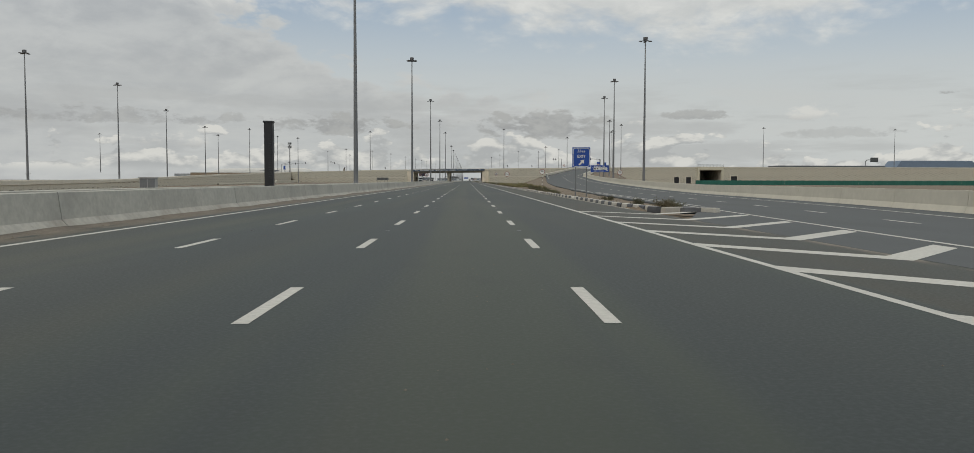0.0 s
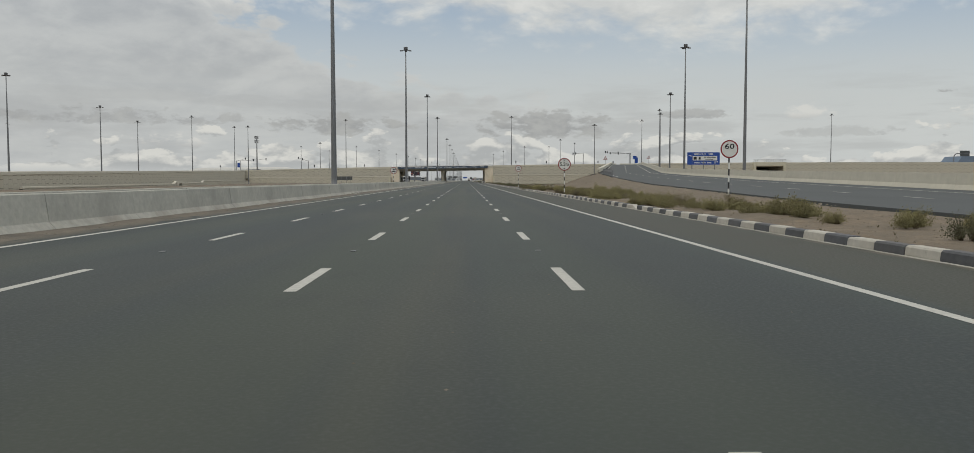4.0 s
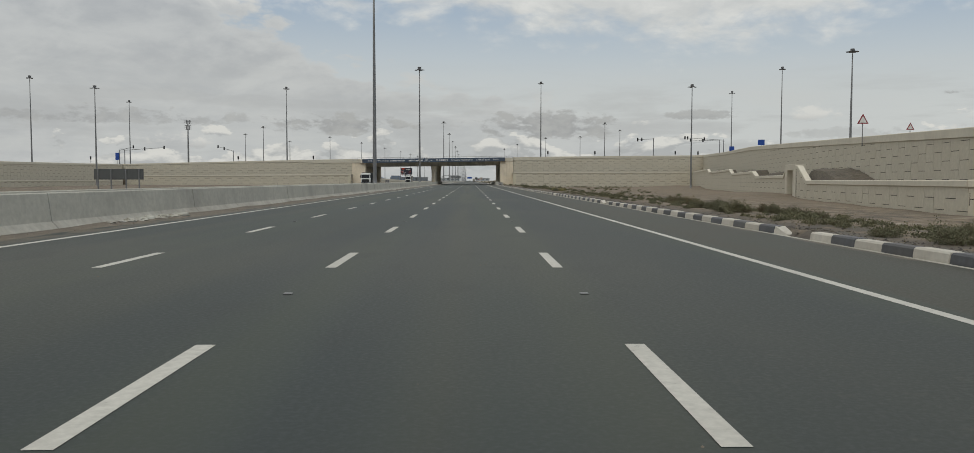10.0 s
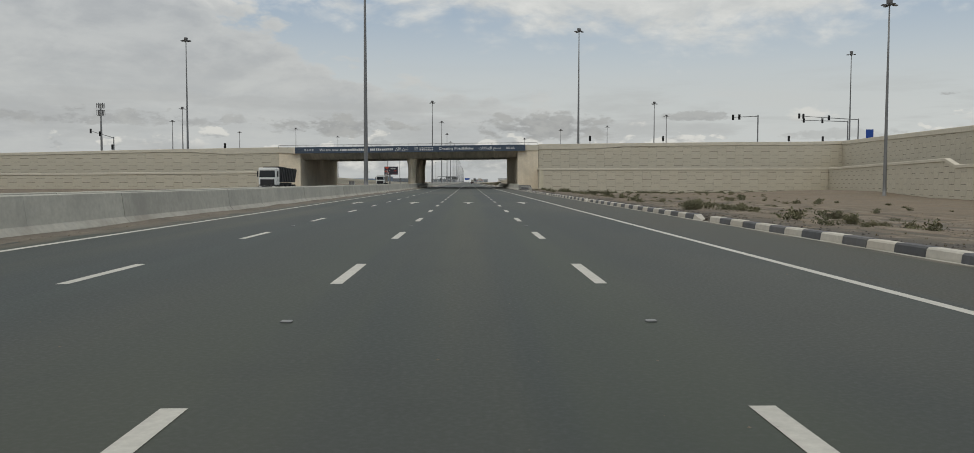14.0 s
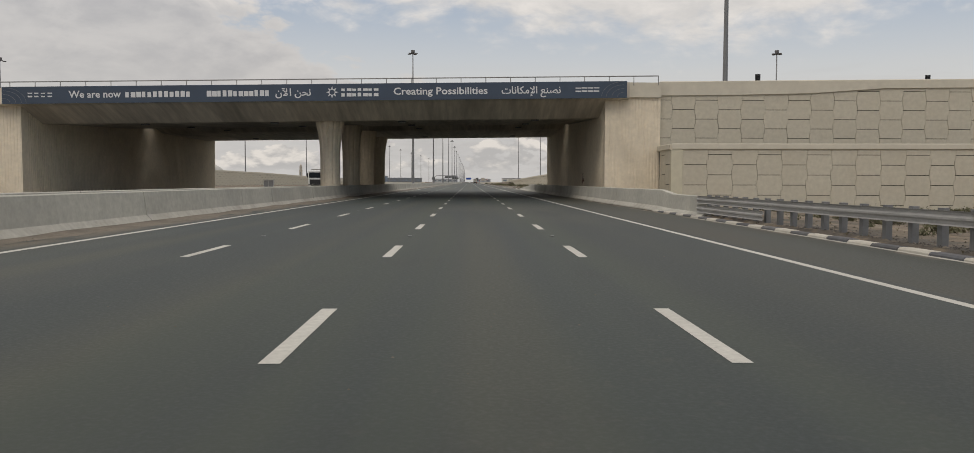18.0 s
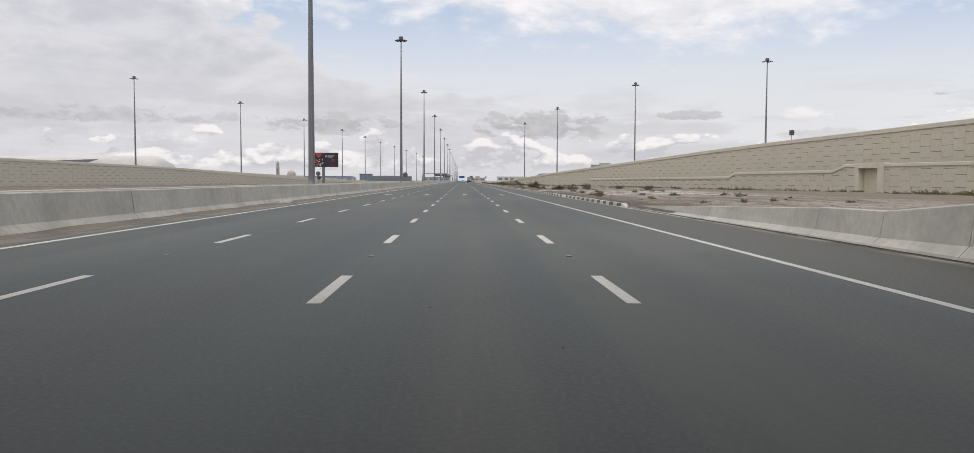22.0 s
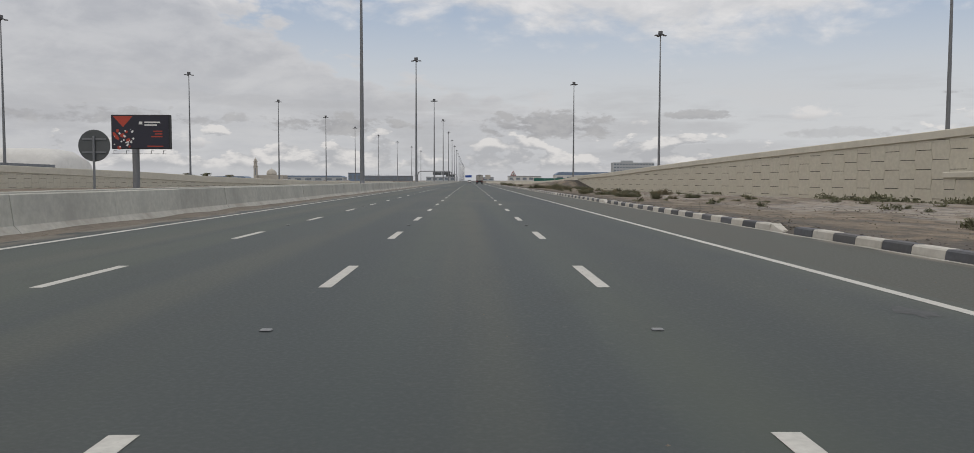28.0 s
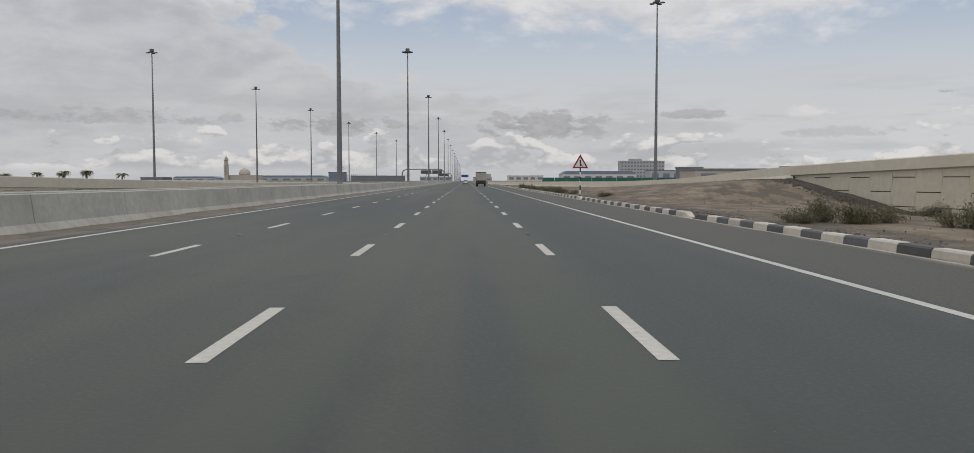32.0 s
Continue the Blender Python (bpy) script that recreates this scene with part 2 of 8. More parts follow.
def surface(name, color, rough=0.8, vary=0.25, grain=3.0, stain=0.25, bump=0.0, metal=0.0, stretch=(1, 1, 1), stain_color=None, spots=0.0, each=0.0, stain_size=0.35):
    """A weathered surface: fine grain and large stains over one base colour, in metres of the world."""
    m = bpy.data.materials.new(name)
    m.use_nodes = True
    nt = m.node_tree
    b = nt.nodes["Principled BSDF"]
    ln = nt.links.new
    geo = nt.nodes.new("ShaderNodeNewGeometry")
    mp = nt.nodes.new("ShaderNodeMapping")
    mp.inputs["Scale"].default_value = stretch
    ln(geo.outputs["Position"], mp.inputs[0])

    def noise(scale, detail, rough_=0.6):
        t = nt.nodes.new("ShaderNodeTexNoise")
        ln(mp.outputs[0], t.inputs["Vector"])
        t.inputs["Scale"].default_value, t.inputs["Detail"].default_value, t.inputs["Roughness"].default_value = scale, detail, rough_
        return t.outputs[0]

    def blend(f, a, b_, mode="MIX"):
        x = nt.nodes.new("ShaderNodeMix")
        x.data_type, x.blend_type = "RGBA", mode
        for s, v in ((0, f), (6, a), (7, b_)):
            if isinstance(v, (int, float)):
                x.inputs[s].default_value = v
            elif isinstance(v, tuple):
                x.inputs[s].default_value = (*v, 1)
            else:
                ln(v, x.inputs[s])
        return x.outputs[2]

    def span(v, lo, hi, a=0.0, b_=1.0):
        r = nt.nodes.new("ShaderNodeMapRange")
        ln(v, r.inputs[0])
        for i, q in enumerate((lo, hi, a, b_)):
            r.inputs[1 + i].default_value = q
        return r.outputs[0]

    fine, big = noise(grain, 6), noise(stain_size, 5)
    dark = tuple(c * (1 - vary) for c in color)
    light = tuple(min(1, c * (1 + vary)) for c in color)
    col = blend(span(fine, 0.3, 0.7), dark, light)
    if stain:
        col = blend(span(big, 0.45, 0.7, 0, stain), col, stain_color or tuple(c * 0.55 for c in color))
    if spots:
        col = blend(span(noise(grain * 0.35, 8, 0.75), 0.60, 0.66, 0, spots), col, tuple(c * 0.4 for c in color))
    if each:
        oi = nt.nodes.new("ShaderNodeObjectInfo")
        hs = nt.nodes.new("ShaderNodeHueSaturation")
        ln(span(oi.outputs["Random"], 0, 1, 1 - each, 1 + each), hs.inputs["Value"])
        ln(col, hs.inputs["Color"])
        col = hs.outputs[0]
    ln(col, b.inputs["Base Color"])
    b.inputs["Metallic"].default_value = metal
    ln(span(fine, 0.2, 0.8, max(0.05, rough - 0.12), min(1, rough + 0.12)), b.inputs["Roughness"])
    if bump:
        bn = nt.nodes.new("ShaderNodeBump")
        bn.inputs["Strength"].default_value = 0.6
        bn.inputs["Distance"].default_value = bump
        ln(noise(grain * 2.5, 6), bn.inputs["Height"])
        ln(bn.outputs[0], b.inputs["Normal"])
    MATS[name] = m
    return m


def asphalt_material():
    """Asphalt with wheel tracks along the lanes, dust at the barrier and a browner hard shoulder."""
    m = surface("asphalt", (0.056, 0.067, 0.055), 0.62, 0.16, 22.0, 0.0, 0.0007)
    nt = m.node_tree
    ln = nt.links.new
    b = nt.nodes["Principled BSDF"]
    old = b.inputs["Base Color"].links[0].from_socket
    geo = nt.nodes["Geometry"]
    sep = nt.nodes.new("ShaderNodeSeparateXYZ")
    ln(geo.outputs["Position"], sep.inputs[0])

    def tex(scale, sx, sy, detail=4):
        mp = nt.nodes.new("ShaderNodeMapping")
        mp.inputs["Scale"].default_value = (sx, sy, 1)
        ln(geo.outputs["Position"], mp.inputs[0])
        t = nt.nodes.new("ShaderNodeTexNoise")
        ln(mp.outputs[0], t.inputs["Vector"])
        t.inputs["Scale"].default_value, t.inputs["Detail"].default_value = scale, detail
        return t.outputs[0]

    def span(v, lo, hi, a=0.0, c=1.0):
        r = nt.nodes.new("ShaderNodeMapRange")
        r.interpolation_type = "SMOOTHSTEP"
        ln(v, r.inputs[0])
        for i, q in enumerate((lo, hi, a, c)):
            r.inputs[1 + i].default_value = q
        return r.outputs[0]

    def mul(a, c):
        q = nt.nodes.new("ShaderNodeMath")
        q.operation = "MULTIPLY"
        ln(a, q.inputs[0])
        ln(c, q.inputs[1])
        return q.outputs[0]

    def blend(f, a, c, mode="MIX"):
        x = nt.nodes.new("ShaderNodeMix")
        x.data_type, x.blend_type = "RGBA", mode
        ln(f, x.inputs[0])
        ln(a, x.inputs[6])
        if isinstance(c, tuple):
            x.inputs[7].default_value = (*c, 1)
        else:
            ln(c, x.inputs[7])
        return x.outputs[2]

    b.inputs["Specular IOR Level"].default_value = 0.27
    tint = tex(1.0, 0.22, 0.006, 2)
    old = blend(span(tint, 0.44, 0.60, 0, 0.8), old, (0.047, 0.060, 0.060))
    tracks = tex(1.0, 0.55, 0.012, 3)
    col = blend(span(tracks, 0.42, 0.58, 0, 0.8), old, (0.037, 0.047, 0.049))
    lane = nt.nodes.new("ShaderNodeMath")
    lane.operation = "PINGPONG"
    ln(sep.outputs[0], lane.inputs[0])
    lane.inputs[1].default_value = 1.84
    oil = mul(span(lane.outputs[0], 0.75, 0.15), span(tex(0.5, 1.4, 0.06, 5), 0.36, 0.66, 0.1, 0.75))
    col = blend(oil, col, (0.076, 0.080, 0.064))
    outer = mul(mul(span(sep.outputs[0], 1.9, 2.9), span(sep.outputs[0], 5.5, 4.6)), span(tex(0.35, 1.0, 0.03, 3), 0.3, 0.6, 0.35, 0.85))
    col = blend(outer, col, (0.036, 0.045, 0.046))
    inner = mul(mul(span(sep.outputs[0], -5.2, -4.4), span(sep.outputs[0], -2.0, -2.8)), span(tex(0.3, 1.0, 0.03, 3), 0.35, 0.65, 0.1, 0.6))
    col = blend(inner, col, (0.040, 0.049, 0.047))
    patch = tex(0.09, 1.0, 0.35, 5)
    col = blend(span(patch, 0.48, 0.68, 0, 0.55), col, (0.088, 0.090, 0.076))
    blot = tex(1.1, 1.0, 0.45, 6)
    col = blend(span(blot, 0.54, 0.70, 0, 0.3), col, (0.036, 0.041, 0.039))
    speck = tex(22.0, 1, 1, 3)
    col = blend(span(speck, 0.60, 0.72, 0, 0.22), col, (0.13, 0.13, 0.115))
    pale = mul(span(tex(5.0, 1, 1, 8), 0.60, 0.68), span(tex(0.12, 1, 0.4, 3), 0.52, 0.62, 0, 0.18))
    col = blend(pale, col, (0.13, 0.125, 0.11))
    shoulder = mul(span(sep.outputs[0], 5.55, 5.75), span(sep.outputs[0], 9.4, 8.9))
    col = blend(shoulder, col, blend(span(tex(0.6, 1, 0.2), 0.3, 0.7, 0.45, 0.8), old, (0.064, 0.060, 0.047)))
    edge = mul(span(sep.outputs[0], -9.4, -10.3), span(sep.outputs[0], -14.5, -12.0))
    dirt = mul(edge, span(tex(1.6, 1, 0.25, 6), 0.36, 0.52))
    col = blend(dirt, col, (0.165, 0.145, 0.115))
    redge = mul(span(sep.outputs[0], 8.1, 8.5), span(tex(1.2, 1, 0.3, 6), 0.42, 0.58))
    col = blend(redge, col, (0.25, 0.22, 0.18))
    # paler, less saturated asphalt from below the bridge on
    later = span(sep.outputs[1], 604.0, 640.0, 0, 0.75)
    pale_col = nt.nodes.new("ShaderNodeHueSaturation")
    ln(col, pale_col.inputs["Color"])
    pale_col.inputs["Value"].default_value, pale_col.inputs["Saturation"].default_value = 1.52, 0.78
    col = blend(later, col, pale_col.outputs[0])
    worn = nt.nodes.new("ShaderNodeHueSaturation")
    ln(col, worn.inputs["Color"])
    worn.inputs["Value"].default_value, worn.inputs["Saturation"].default_value = 0.70, 1.22
    ln(worn.outputs[0], b.inputs["Base Color"])
    return m


ASPHALT = asphalt_material()
RAMP_ASPHALT = surface("ramp_asphalt", (0.070, 0.077, 0.080), 0.85, 0.18, 9.0, 0.3, 0.003, stretch=(1, 0.3, 1))
PAINT = surface("road_paint", (0.48, 0.47, 0.43), 0.7, 0.16, 12.0, 0.35, 0.002, spots=0.45, stain_color=(0.32, 0.31, 0.28))
CONCRETE = surface("barrier_concrete", (0.43, 0.422, 0.375), 0.85, 0.13, 5.0, 0.6, 0.004, each=0.07, spots=0.12, stain_color=(0.27, 0.262, 0.238))
CONCRETE_TOE = surface("barrier_toe", (0.42, 0.405, 0.36), 0.9, 0.16, 4.0, 0.7, 0.004, spots=0.3, stain_color=(0.24, 0.215, 0.18))
PANEL = surface("wall_panel", (0.525, 0.489, 0.402), 0.85, 0.09, 3.0, 0.3, 0.002, each=0.025, stain_color=(0.47, 0.42, 0.33))
WALL = surface("wall_concrete", (0.56, 0.525, 0.41), 0.85, 0.06, 2.5, 0.25, 0.002, stain_color=(0.45, 0.41, 0.33))
JOINT = surface("wall_joint", (0.085, 0.078, 0.065), 0.95, 0.2, 4.0, 0.2)
COPING = surface("coping", (0.585, 0.548, 0.46), 0.85, 0.06, 2.0, 0.35, 0.002, stain_color=(0.45, 0.42, 0.35))
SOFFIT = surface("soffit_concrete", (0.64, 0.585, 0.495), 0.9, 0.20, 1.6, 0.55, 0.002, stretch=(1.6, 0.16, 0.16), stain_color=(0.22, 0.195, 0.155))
RIBBED = surface("ribbed_concrete", (0.74, 0.655, 0.52), 0.88, 0.08, 3.0, 0.25, 0.002, stain_color=(0.32, 0.28, 0.22))
SILT = surface("barrier_silt", (0.165, 0.14, 0.11), 0.95, 0.25, 5.0, 0.7, 0.02, spots=0.4, stain_color=(0.085, 0.077, 0.066), stain_size=0.6)
SAND_PLAIN = surface("dune_sand", (0.26, 0.20, 0.138), 0.95, 0.14, 2.2, 0.3, 0.03, stain_color=(0.235, 0.19, 0.14), stain_size=0.3)


def sand_material():
    """Brown desert sand with gravel, damp dark patches and pale salt crust in the low ground past the bridge."""
    m = surface("sand", (0.178, 0.135, 0.091), 0.95, 0.30, 2.2, 0.7, 0.05, spots=0.6, stain_color=(0.165, 0.14, 0.107), stain_size=0.16)
    nt = m.node_tree
    ln = nt.links.new
    b = nt.nodes["Principled BSDF"]
    old = b.inputs["Base Color"].links[0].from_socket
    geo = nt.nodes["Geometry"]
    sep = nt.nodes.new("ShaderNodeSeparateXYZ")
    ln(geo.outputs["Position"], sep.inputs[0])

    def span(v, lo, hi):
        r = nt.nodes.new("ShaderNodeMapRange")
        r.interpolation_type = "SMOOTHSTEP"
        ln(v, r.inputs[0])
        r.inputs[1].default_value, r.inputs[2].default_value = lo, hi
        return r.outputs[0]

    def mul(a, c):
        q = nt.nodes.new("ShaderNodeMath")
        q.operation = "MULTIPLY"
        ln(a, q.inputs[0])
        if isinstance(c, float):
            q.inputs[1].default_value = c
        else:
            ln(c, q.inputs[1])
        return q.outputs[0]

    mp = nt.nodes.new("ShaderNodeMapping")
    mp.inputs["Scale"].default_value = (0.16, 0.055, 1)
    ln(geo.outputs["Position"], mp.inputs[0])
    t = nt.nodes.new("ShaderNodeTexNoise")
    ln(mp.outputs[0], t.inputs["Vector"])
    t.inputs["Scale"].default_value, t.inputs["Detail"].default_value, t.inputs["Roughness"].default_value = 1.0, 10, 0.72
    def grains(scale, detail, seed):
        g = nt.nodes.new("ShaderNodeTexNoise")
        g.noise_dimensions = "4D"
        ln(geo.outputs["Position"], g.inputs["Vector"])
        g.inputs["Scale"].default_value, g.inputs["Detail"].default_value, g.inputs["W"].default_value = scale, detail, seed
        return g.outputs[0]

    def over(f, a, colour):
        x = nt.nodes.new("ShaderNodeMix")
        x.data_type = "RGBA"
        ln(f, x.inputs[0])
        ln(a, x.inputs[6])
        x.inputs[7].default_value = (*colour, 1)
        return x.outputs[2]

    old = over(mul(span(grains(5.5, 6, 1.0), 0.52, 0.62), 0.6), old, (0.098, 0.080, 0.060))
    old = over(mul(span(grains(9.0, 4, 5.0), 0.60, 0.68), 0.35), old, (0.26, 0.222, 0.17))
    old = over(mul(span(grains(0.55, 6, 3.0), 0.46, 0.62), 0.7), old, (0.135, 0.108, 0.077))
    clods = nt.nodes.new("ShaderNodeMapping")
    clods.inputs["Scale"].default_value = (1.0, 0.35, 1)
    ln(geo.outputs["Position"], clods.inputs[0])
    rough_ground = nt.nodes.new("ShaderNodeTexNoise")
    ln(clods.outputs[0], rough_ground.inputs["Vector"])
    rough_ground.inputs["Scale"].default_value, rough_ground.inputs["Detail"].default_value, rough_ground.inputs["Roughness"].default_value = 0.8, 9, 0.7
    verge = mul(span(sep.outputs[1], 262.0, 300.0), span(sep.outputs[0], 40.0, 24.0))
    old = over(mul(mul(span(rough_ground.outputs[0], 0.50, 0.555), verge), 0.9), old, (0.080, 0.067, 0.052))
    old = over(mul(mul(span(rough_ground.outputs[0], 0.45, 0.39), verge), 0.6), old, (0.26, 0.225, 0.172))
    strip_mask = mul(mul(mul(span(sep.outputs[0], 11.6, 9.6), span(sep.outputs[0], 8.0, 8.4)), span(sep.outputs[1], 215.0, 250.0)), span(grains(1.3, 7, 7.0), 0.36, 0.52))
    old = over(mul(strip_mask, 0.8), old, (0.062, 0.055, 0.047))
    low = mul(mul(span(sep.outputs[0], 12.0, 15.0), span(sep.outputs[0], 36.0, 29.0)), mul(span(sep.outputs[1], 640.0, 662.0), span(sep.outputs[1], 900.0, 845.0)))
    salt = mul(mul(mul(span(t.outputs[0], 0.45, 0.53), low), span(grains(2.6, 8, 2.0), 0.38, 0.56)), 0.38)
    shore = mul(mul(span(sep.outputs[0], 11.4, 13.4), span(sep.outputs[0], 34.0, 27.0)), mul(span(sep.outputs[1], 693.0, 700.0), span(sep.outputs[1], 738.0, 726.0)))
    crust = mul(mul(shore, span(rough_ground.outputs[0], 0.46, 0.55)), 0.75)
    low2 = mul(mul(span(sep.outputs[0], 11.0, 13.0), span(sep.outputs[0], 30.0, 24.0)), mul(span(sep.outputs[1], 300.0, 330.0), span(sep.outputs[1], 470.0, 420.0)))
    salt2 = mul(mul(span(t.outputs[0], 0.58, 0.66), low2), 0.3)
    for f in (salt, salt2, crust):
        x = nt.nodes.new("ShaderNodeMix")
        x.data_type = "RGBA"
        ln(f, x.inputs[0])
        ln(old, x.inputs[6])
        x.inputs[7].default_value = (0.46, 0.435, 0.40, 1)
        old = x.outputs[2]
    ln(old, b.inputs["Base Color"])
    return m


SAND = sand_material()
KERB_WHITE = surface("kerb_white", (0.48, 0.455, 0.405), 0.8, 0.12, 5.0, 0.45, 0.003, spots=0.35, each=0.08, stain_color=(0.40, 0.35, 0.28))
KERB_BLACK = surface("kerb_black", (0.075, 0.078, 0.086), 0.7, 0.3, 5.0, 0.35, 0.003, each=0.25, stain_color=(0.16, 0.145, 0.12))
STEEL = surface("galvanised_steel", (0.20, 0.205, 0.21), 0.5, 0.1, 6.0, 0.25, metal=0.35)
DARK_STEEL = surface("dark_steel", (0.05, 0.052, 0.056), 0.5, 0.15, 6.0, 0.2, metal=0.3)
RAIL_STEEL = surface("guardrail_steel", (0.40, 0.395, 0.385), 0.5, 0.12, 8.0, 0.35, metal=0.25)
LAMP_GREY = surface("lamp_housing", (0.12, 0.12, 0.125), 0.5, 0.1, 5.0, 0.1)
SIGN_WHITE = surface("sign_white", (0.70, 0.70, 0.67), 0.5, 0.04, 2.0, 0.12)
SIGN_RED = surface("sign_red", (0.26, 0.032, 0.038), 0.5, 0.06, 2.0, 0.1)
SIGN_BLACK = surface("sign_black", (0.015, 0.015, 0.016), 0.5, 0.1, 2.0, 0.1)
SIGN_BLUE = surface("sign_blue", (0.012, 0.065, 0.32), 0.45, 0.06, 2.0, 0.1)
SIGN_BACK = surface("sign_back", (0.10, 0.105, 0.105), 0.55, 0.1, 3.0, 0.2, metal=0.3)
POST_BLACK = surface("post_black", (0.02, 0.02, 0.022), 0.6, 0.2, 8.0, 0.2)
BANNER = surface("banner", (0.045, 0.068, 0.105), 0.6, 0.08, 1.0, 0.2)
LETTER = surface("banner_letter", (0.66, 0.67, 0.68), 0.6, 0.03, 2.0, 0.05)
RUBBER = surface("rubber", (0.02, 0.02, 0.02), 0.9, 0.2, 10.0, 0.1)
GREEN_NET = surface("green_netting", (0.022, 0.125, 0.095), 0.85, 0.15, 2.0, 0.3, stretch=(1, 1, 0.2))
GRASS_LEAF = surface("broom_leaf", (0.235, 0.215, 0.10), 0.85, 0.3, 6.0, 0.4, each=0.2, stain_color=(0.17, 0.14, 0.075))
LEAF = surface("shrub_leaf", (0.112, 0.112, 0.066), 0.85, 0.35, 6.0, 0.5, each=0.25, stain_color=(0.15, 0.125, 0.06))
DRY_LEAF = surface("dry_leaf", (0.155, 0.13, 0.075), 0.9, 0.3, 6.0, 0.4, each=0.25)
STEM = surface("stem", (0.14, 0.105, 0.07), 0.9, 0.3, 10.0, 0.2)
ROCK = surface("stone", (0.20, 0.17, 0.135), 0.95, 0.3, 4.0, 0.3, each=0.2)
WHITE_PAINT = surface("vehicle_white", (0.72, 0.73, 0.72), 0.25, 0.03, 2.0, 0.1)
DARK_GLASS = surface("dark_glass", (0.02, 0.025, 0.03), 0.08, 0.1, 2.0, 0.0)
TAIL_RED = surface("tail_lamp", (0.35, 0.02, 0.02), 0.3, 0.05, 5.0, 0.0)
TIPPER = surface("tipper_body", (0.38, 0.36, 0.32), 0.6, 0.15, 2.0, 0.4)

SCRAWL = surface("scrawl_paint", (0.20, 0.075, 0.05), 0.8, 0.2, 9.0, 0.2)
DARK_GRAVEL = surface("dark_gravel", (0.062, 0.056, 0.05), 0.95, 0.4, 5.0, 0.4, stain_color=(0.13, 0.115, 0.095))
STAIN = surface("road_stain", (0.028, 0.031, 0.031), 0.6, 0.25, 6.0, 0.3)
DARK_FILL = surface("dark_fill", (0.098, 0.084, 0.066), 0.95, 0.4, 3.0, 0.5, 0.06, spots=0.6, stain_color=(0.16, 0.135, 0.10))

# ---- mesh tools ----
def mesh_from(name, bm, material, smooth=False):
    bmesh.ops.recalc_face_normals(bm, faces=bm.faces)
    me = bpy.data.meshes.new(name)
    bm.to_mesh(me)
    bm.free()
    if smooth:
        me.polygons.foreach_set("use_smooth", [True] * len(me.polygons))
    for m in material if isinstance(material, (list, tuple)) else (material,):
        me.materials.append(m)
    return me


def part(name, bm, material, parent, label="", smooth=False, kind=""):
    ob = new(name, mesh_from(name, bm, material, smooth))
    ob.parent = parent
    return tagged(ob, label, kind=kind)


def piece(name, me, parent, m=None):
    ob = new(name, me)
    ob.parent = parent
    if m is not None:
        ob.matrix_basis = m
    return ob


def thing(name, label, category, at=(0, 0, 0), turn=0.0, group=""):
    ob = new(name)
    ob.empty_display_size = 0.2
    ob.matrix_basis = pose(*at, 0, 0, turn)
    return tagged(ob, label, category, group)


def structure(name, bm, material, label, category, smooth=False):
    ob = new(name, mesh_from(name, bm, material, smooth))
    return tagged(ob, label, category, kind="structure")


def box(bm, x0, x1, y0, y1, z0, z1, bevel=0.0):
    v = [bm.verts.new((x, y, z)) for x in (x0, x1) for y in (y0, y1) for z in (z0, z1)]
    f = [bm.faces.new([v[i] for i in q]) for q in ((0, 1, 3, 2), (4, 6, 7, 5), (0, 4, 5, 1), (2, 3, 7, 6), (0, 2, 6, 4), (1, 5, 7, 3))]
    if bevel:
        bmesh.ops.bevel(bm, geom=list({e for q in f for e in q.edges}), offset=bevel, segments=1, affect="EDGES")


def tube(bm, p, q, r0, r1=None, seg=10):
    p, q = Vector(p), Vector(q)
    r1 = r0 if r1 is None else r1
    turn = (q - p).to_track_quat("Z", "Y").to_matrix()
    rings = []
    for c, r in ((p, r0), (q, r1)):
        rings.append([bm.verts.new(c + turn @ Vector((r * math.cos(6.2832 * k / seg), r * math.sin(6.2832 * k / seg), 0))) for k in range(seg)])
    for k in range(seg):
        bm.faces.new((rings[0][k], rings[0][(k + 1) % seg], rings[1][(k + 1) % seg], rings[1][k]))
    bm.faces.new(rings[0][::-1])
    bm.faces.new(rings[1])


def lathe(bm, prof, seg=16, at=(0, 0, 0)):
    """Turned body round z from (radius, z) pairs."""
    rings = [[bm.verts.new((at[0] + r * math.cos(6.2832 * k / seg), at[1] + r * math.sin(6.2832 * k / seg), at[2] + z)) for k in range(seg)] for r, z in prof]
    for a, b in zip(rings, rings[1:]):
        for k in range(seg):
            bm.faces.new((a[k], a[(k + 1) % seg], b[(k + 1) % seg], b[k]))
    bm.faces.new(rings[0][::-1])
    bm.faces.new(rings[-1])


def slab(bm, poly, z0, z1):
    """Upright prism on a plan polygon."""
    lo = [bm.verts.new((x, y, z0)) for x, y in poly]
    hi = [bm.verts.new((x, y, z1)) for x, y in poly]
    bm.faces.new(lo[::-1])
    bm.faces.new(hi)
    for k in range(len(poly)):
        j = (k + 1) % len(poly)
        bm.faces.new((lo[k], lo[j], hi[j], hi[k]))


def plate(bm, poly, depth, y=0.0):
    """A plate in the xz plane that faces -y."""
    a = [bm.verts.new((x, y, z)) for x, z in poly]
    b = [bm.verts.new((x, y + depth, z)) for x, z in poly]
    bm.faces.new(a)
    bm.faces.new(b[::-1])
    for k in range(len(poly)):
        j = (k + 1) % len(poly)
        bm.faces.new((a[k], b[k], b[j], a[j]))


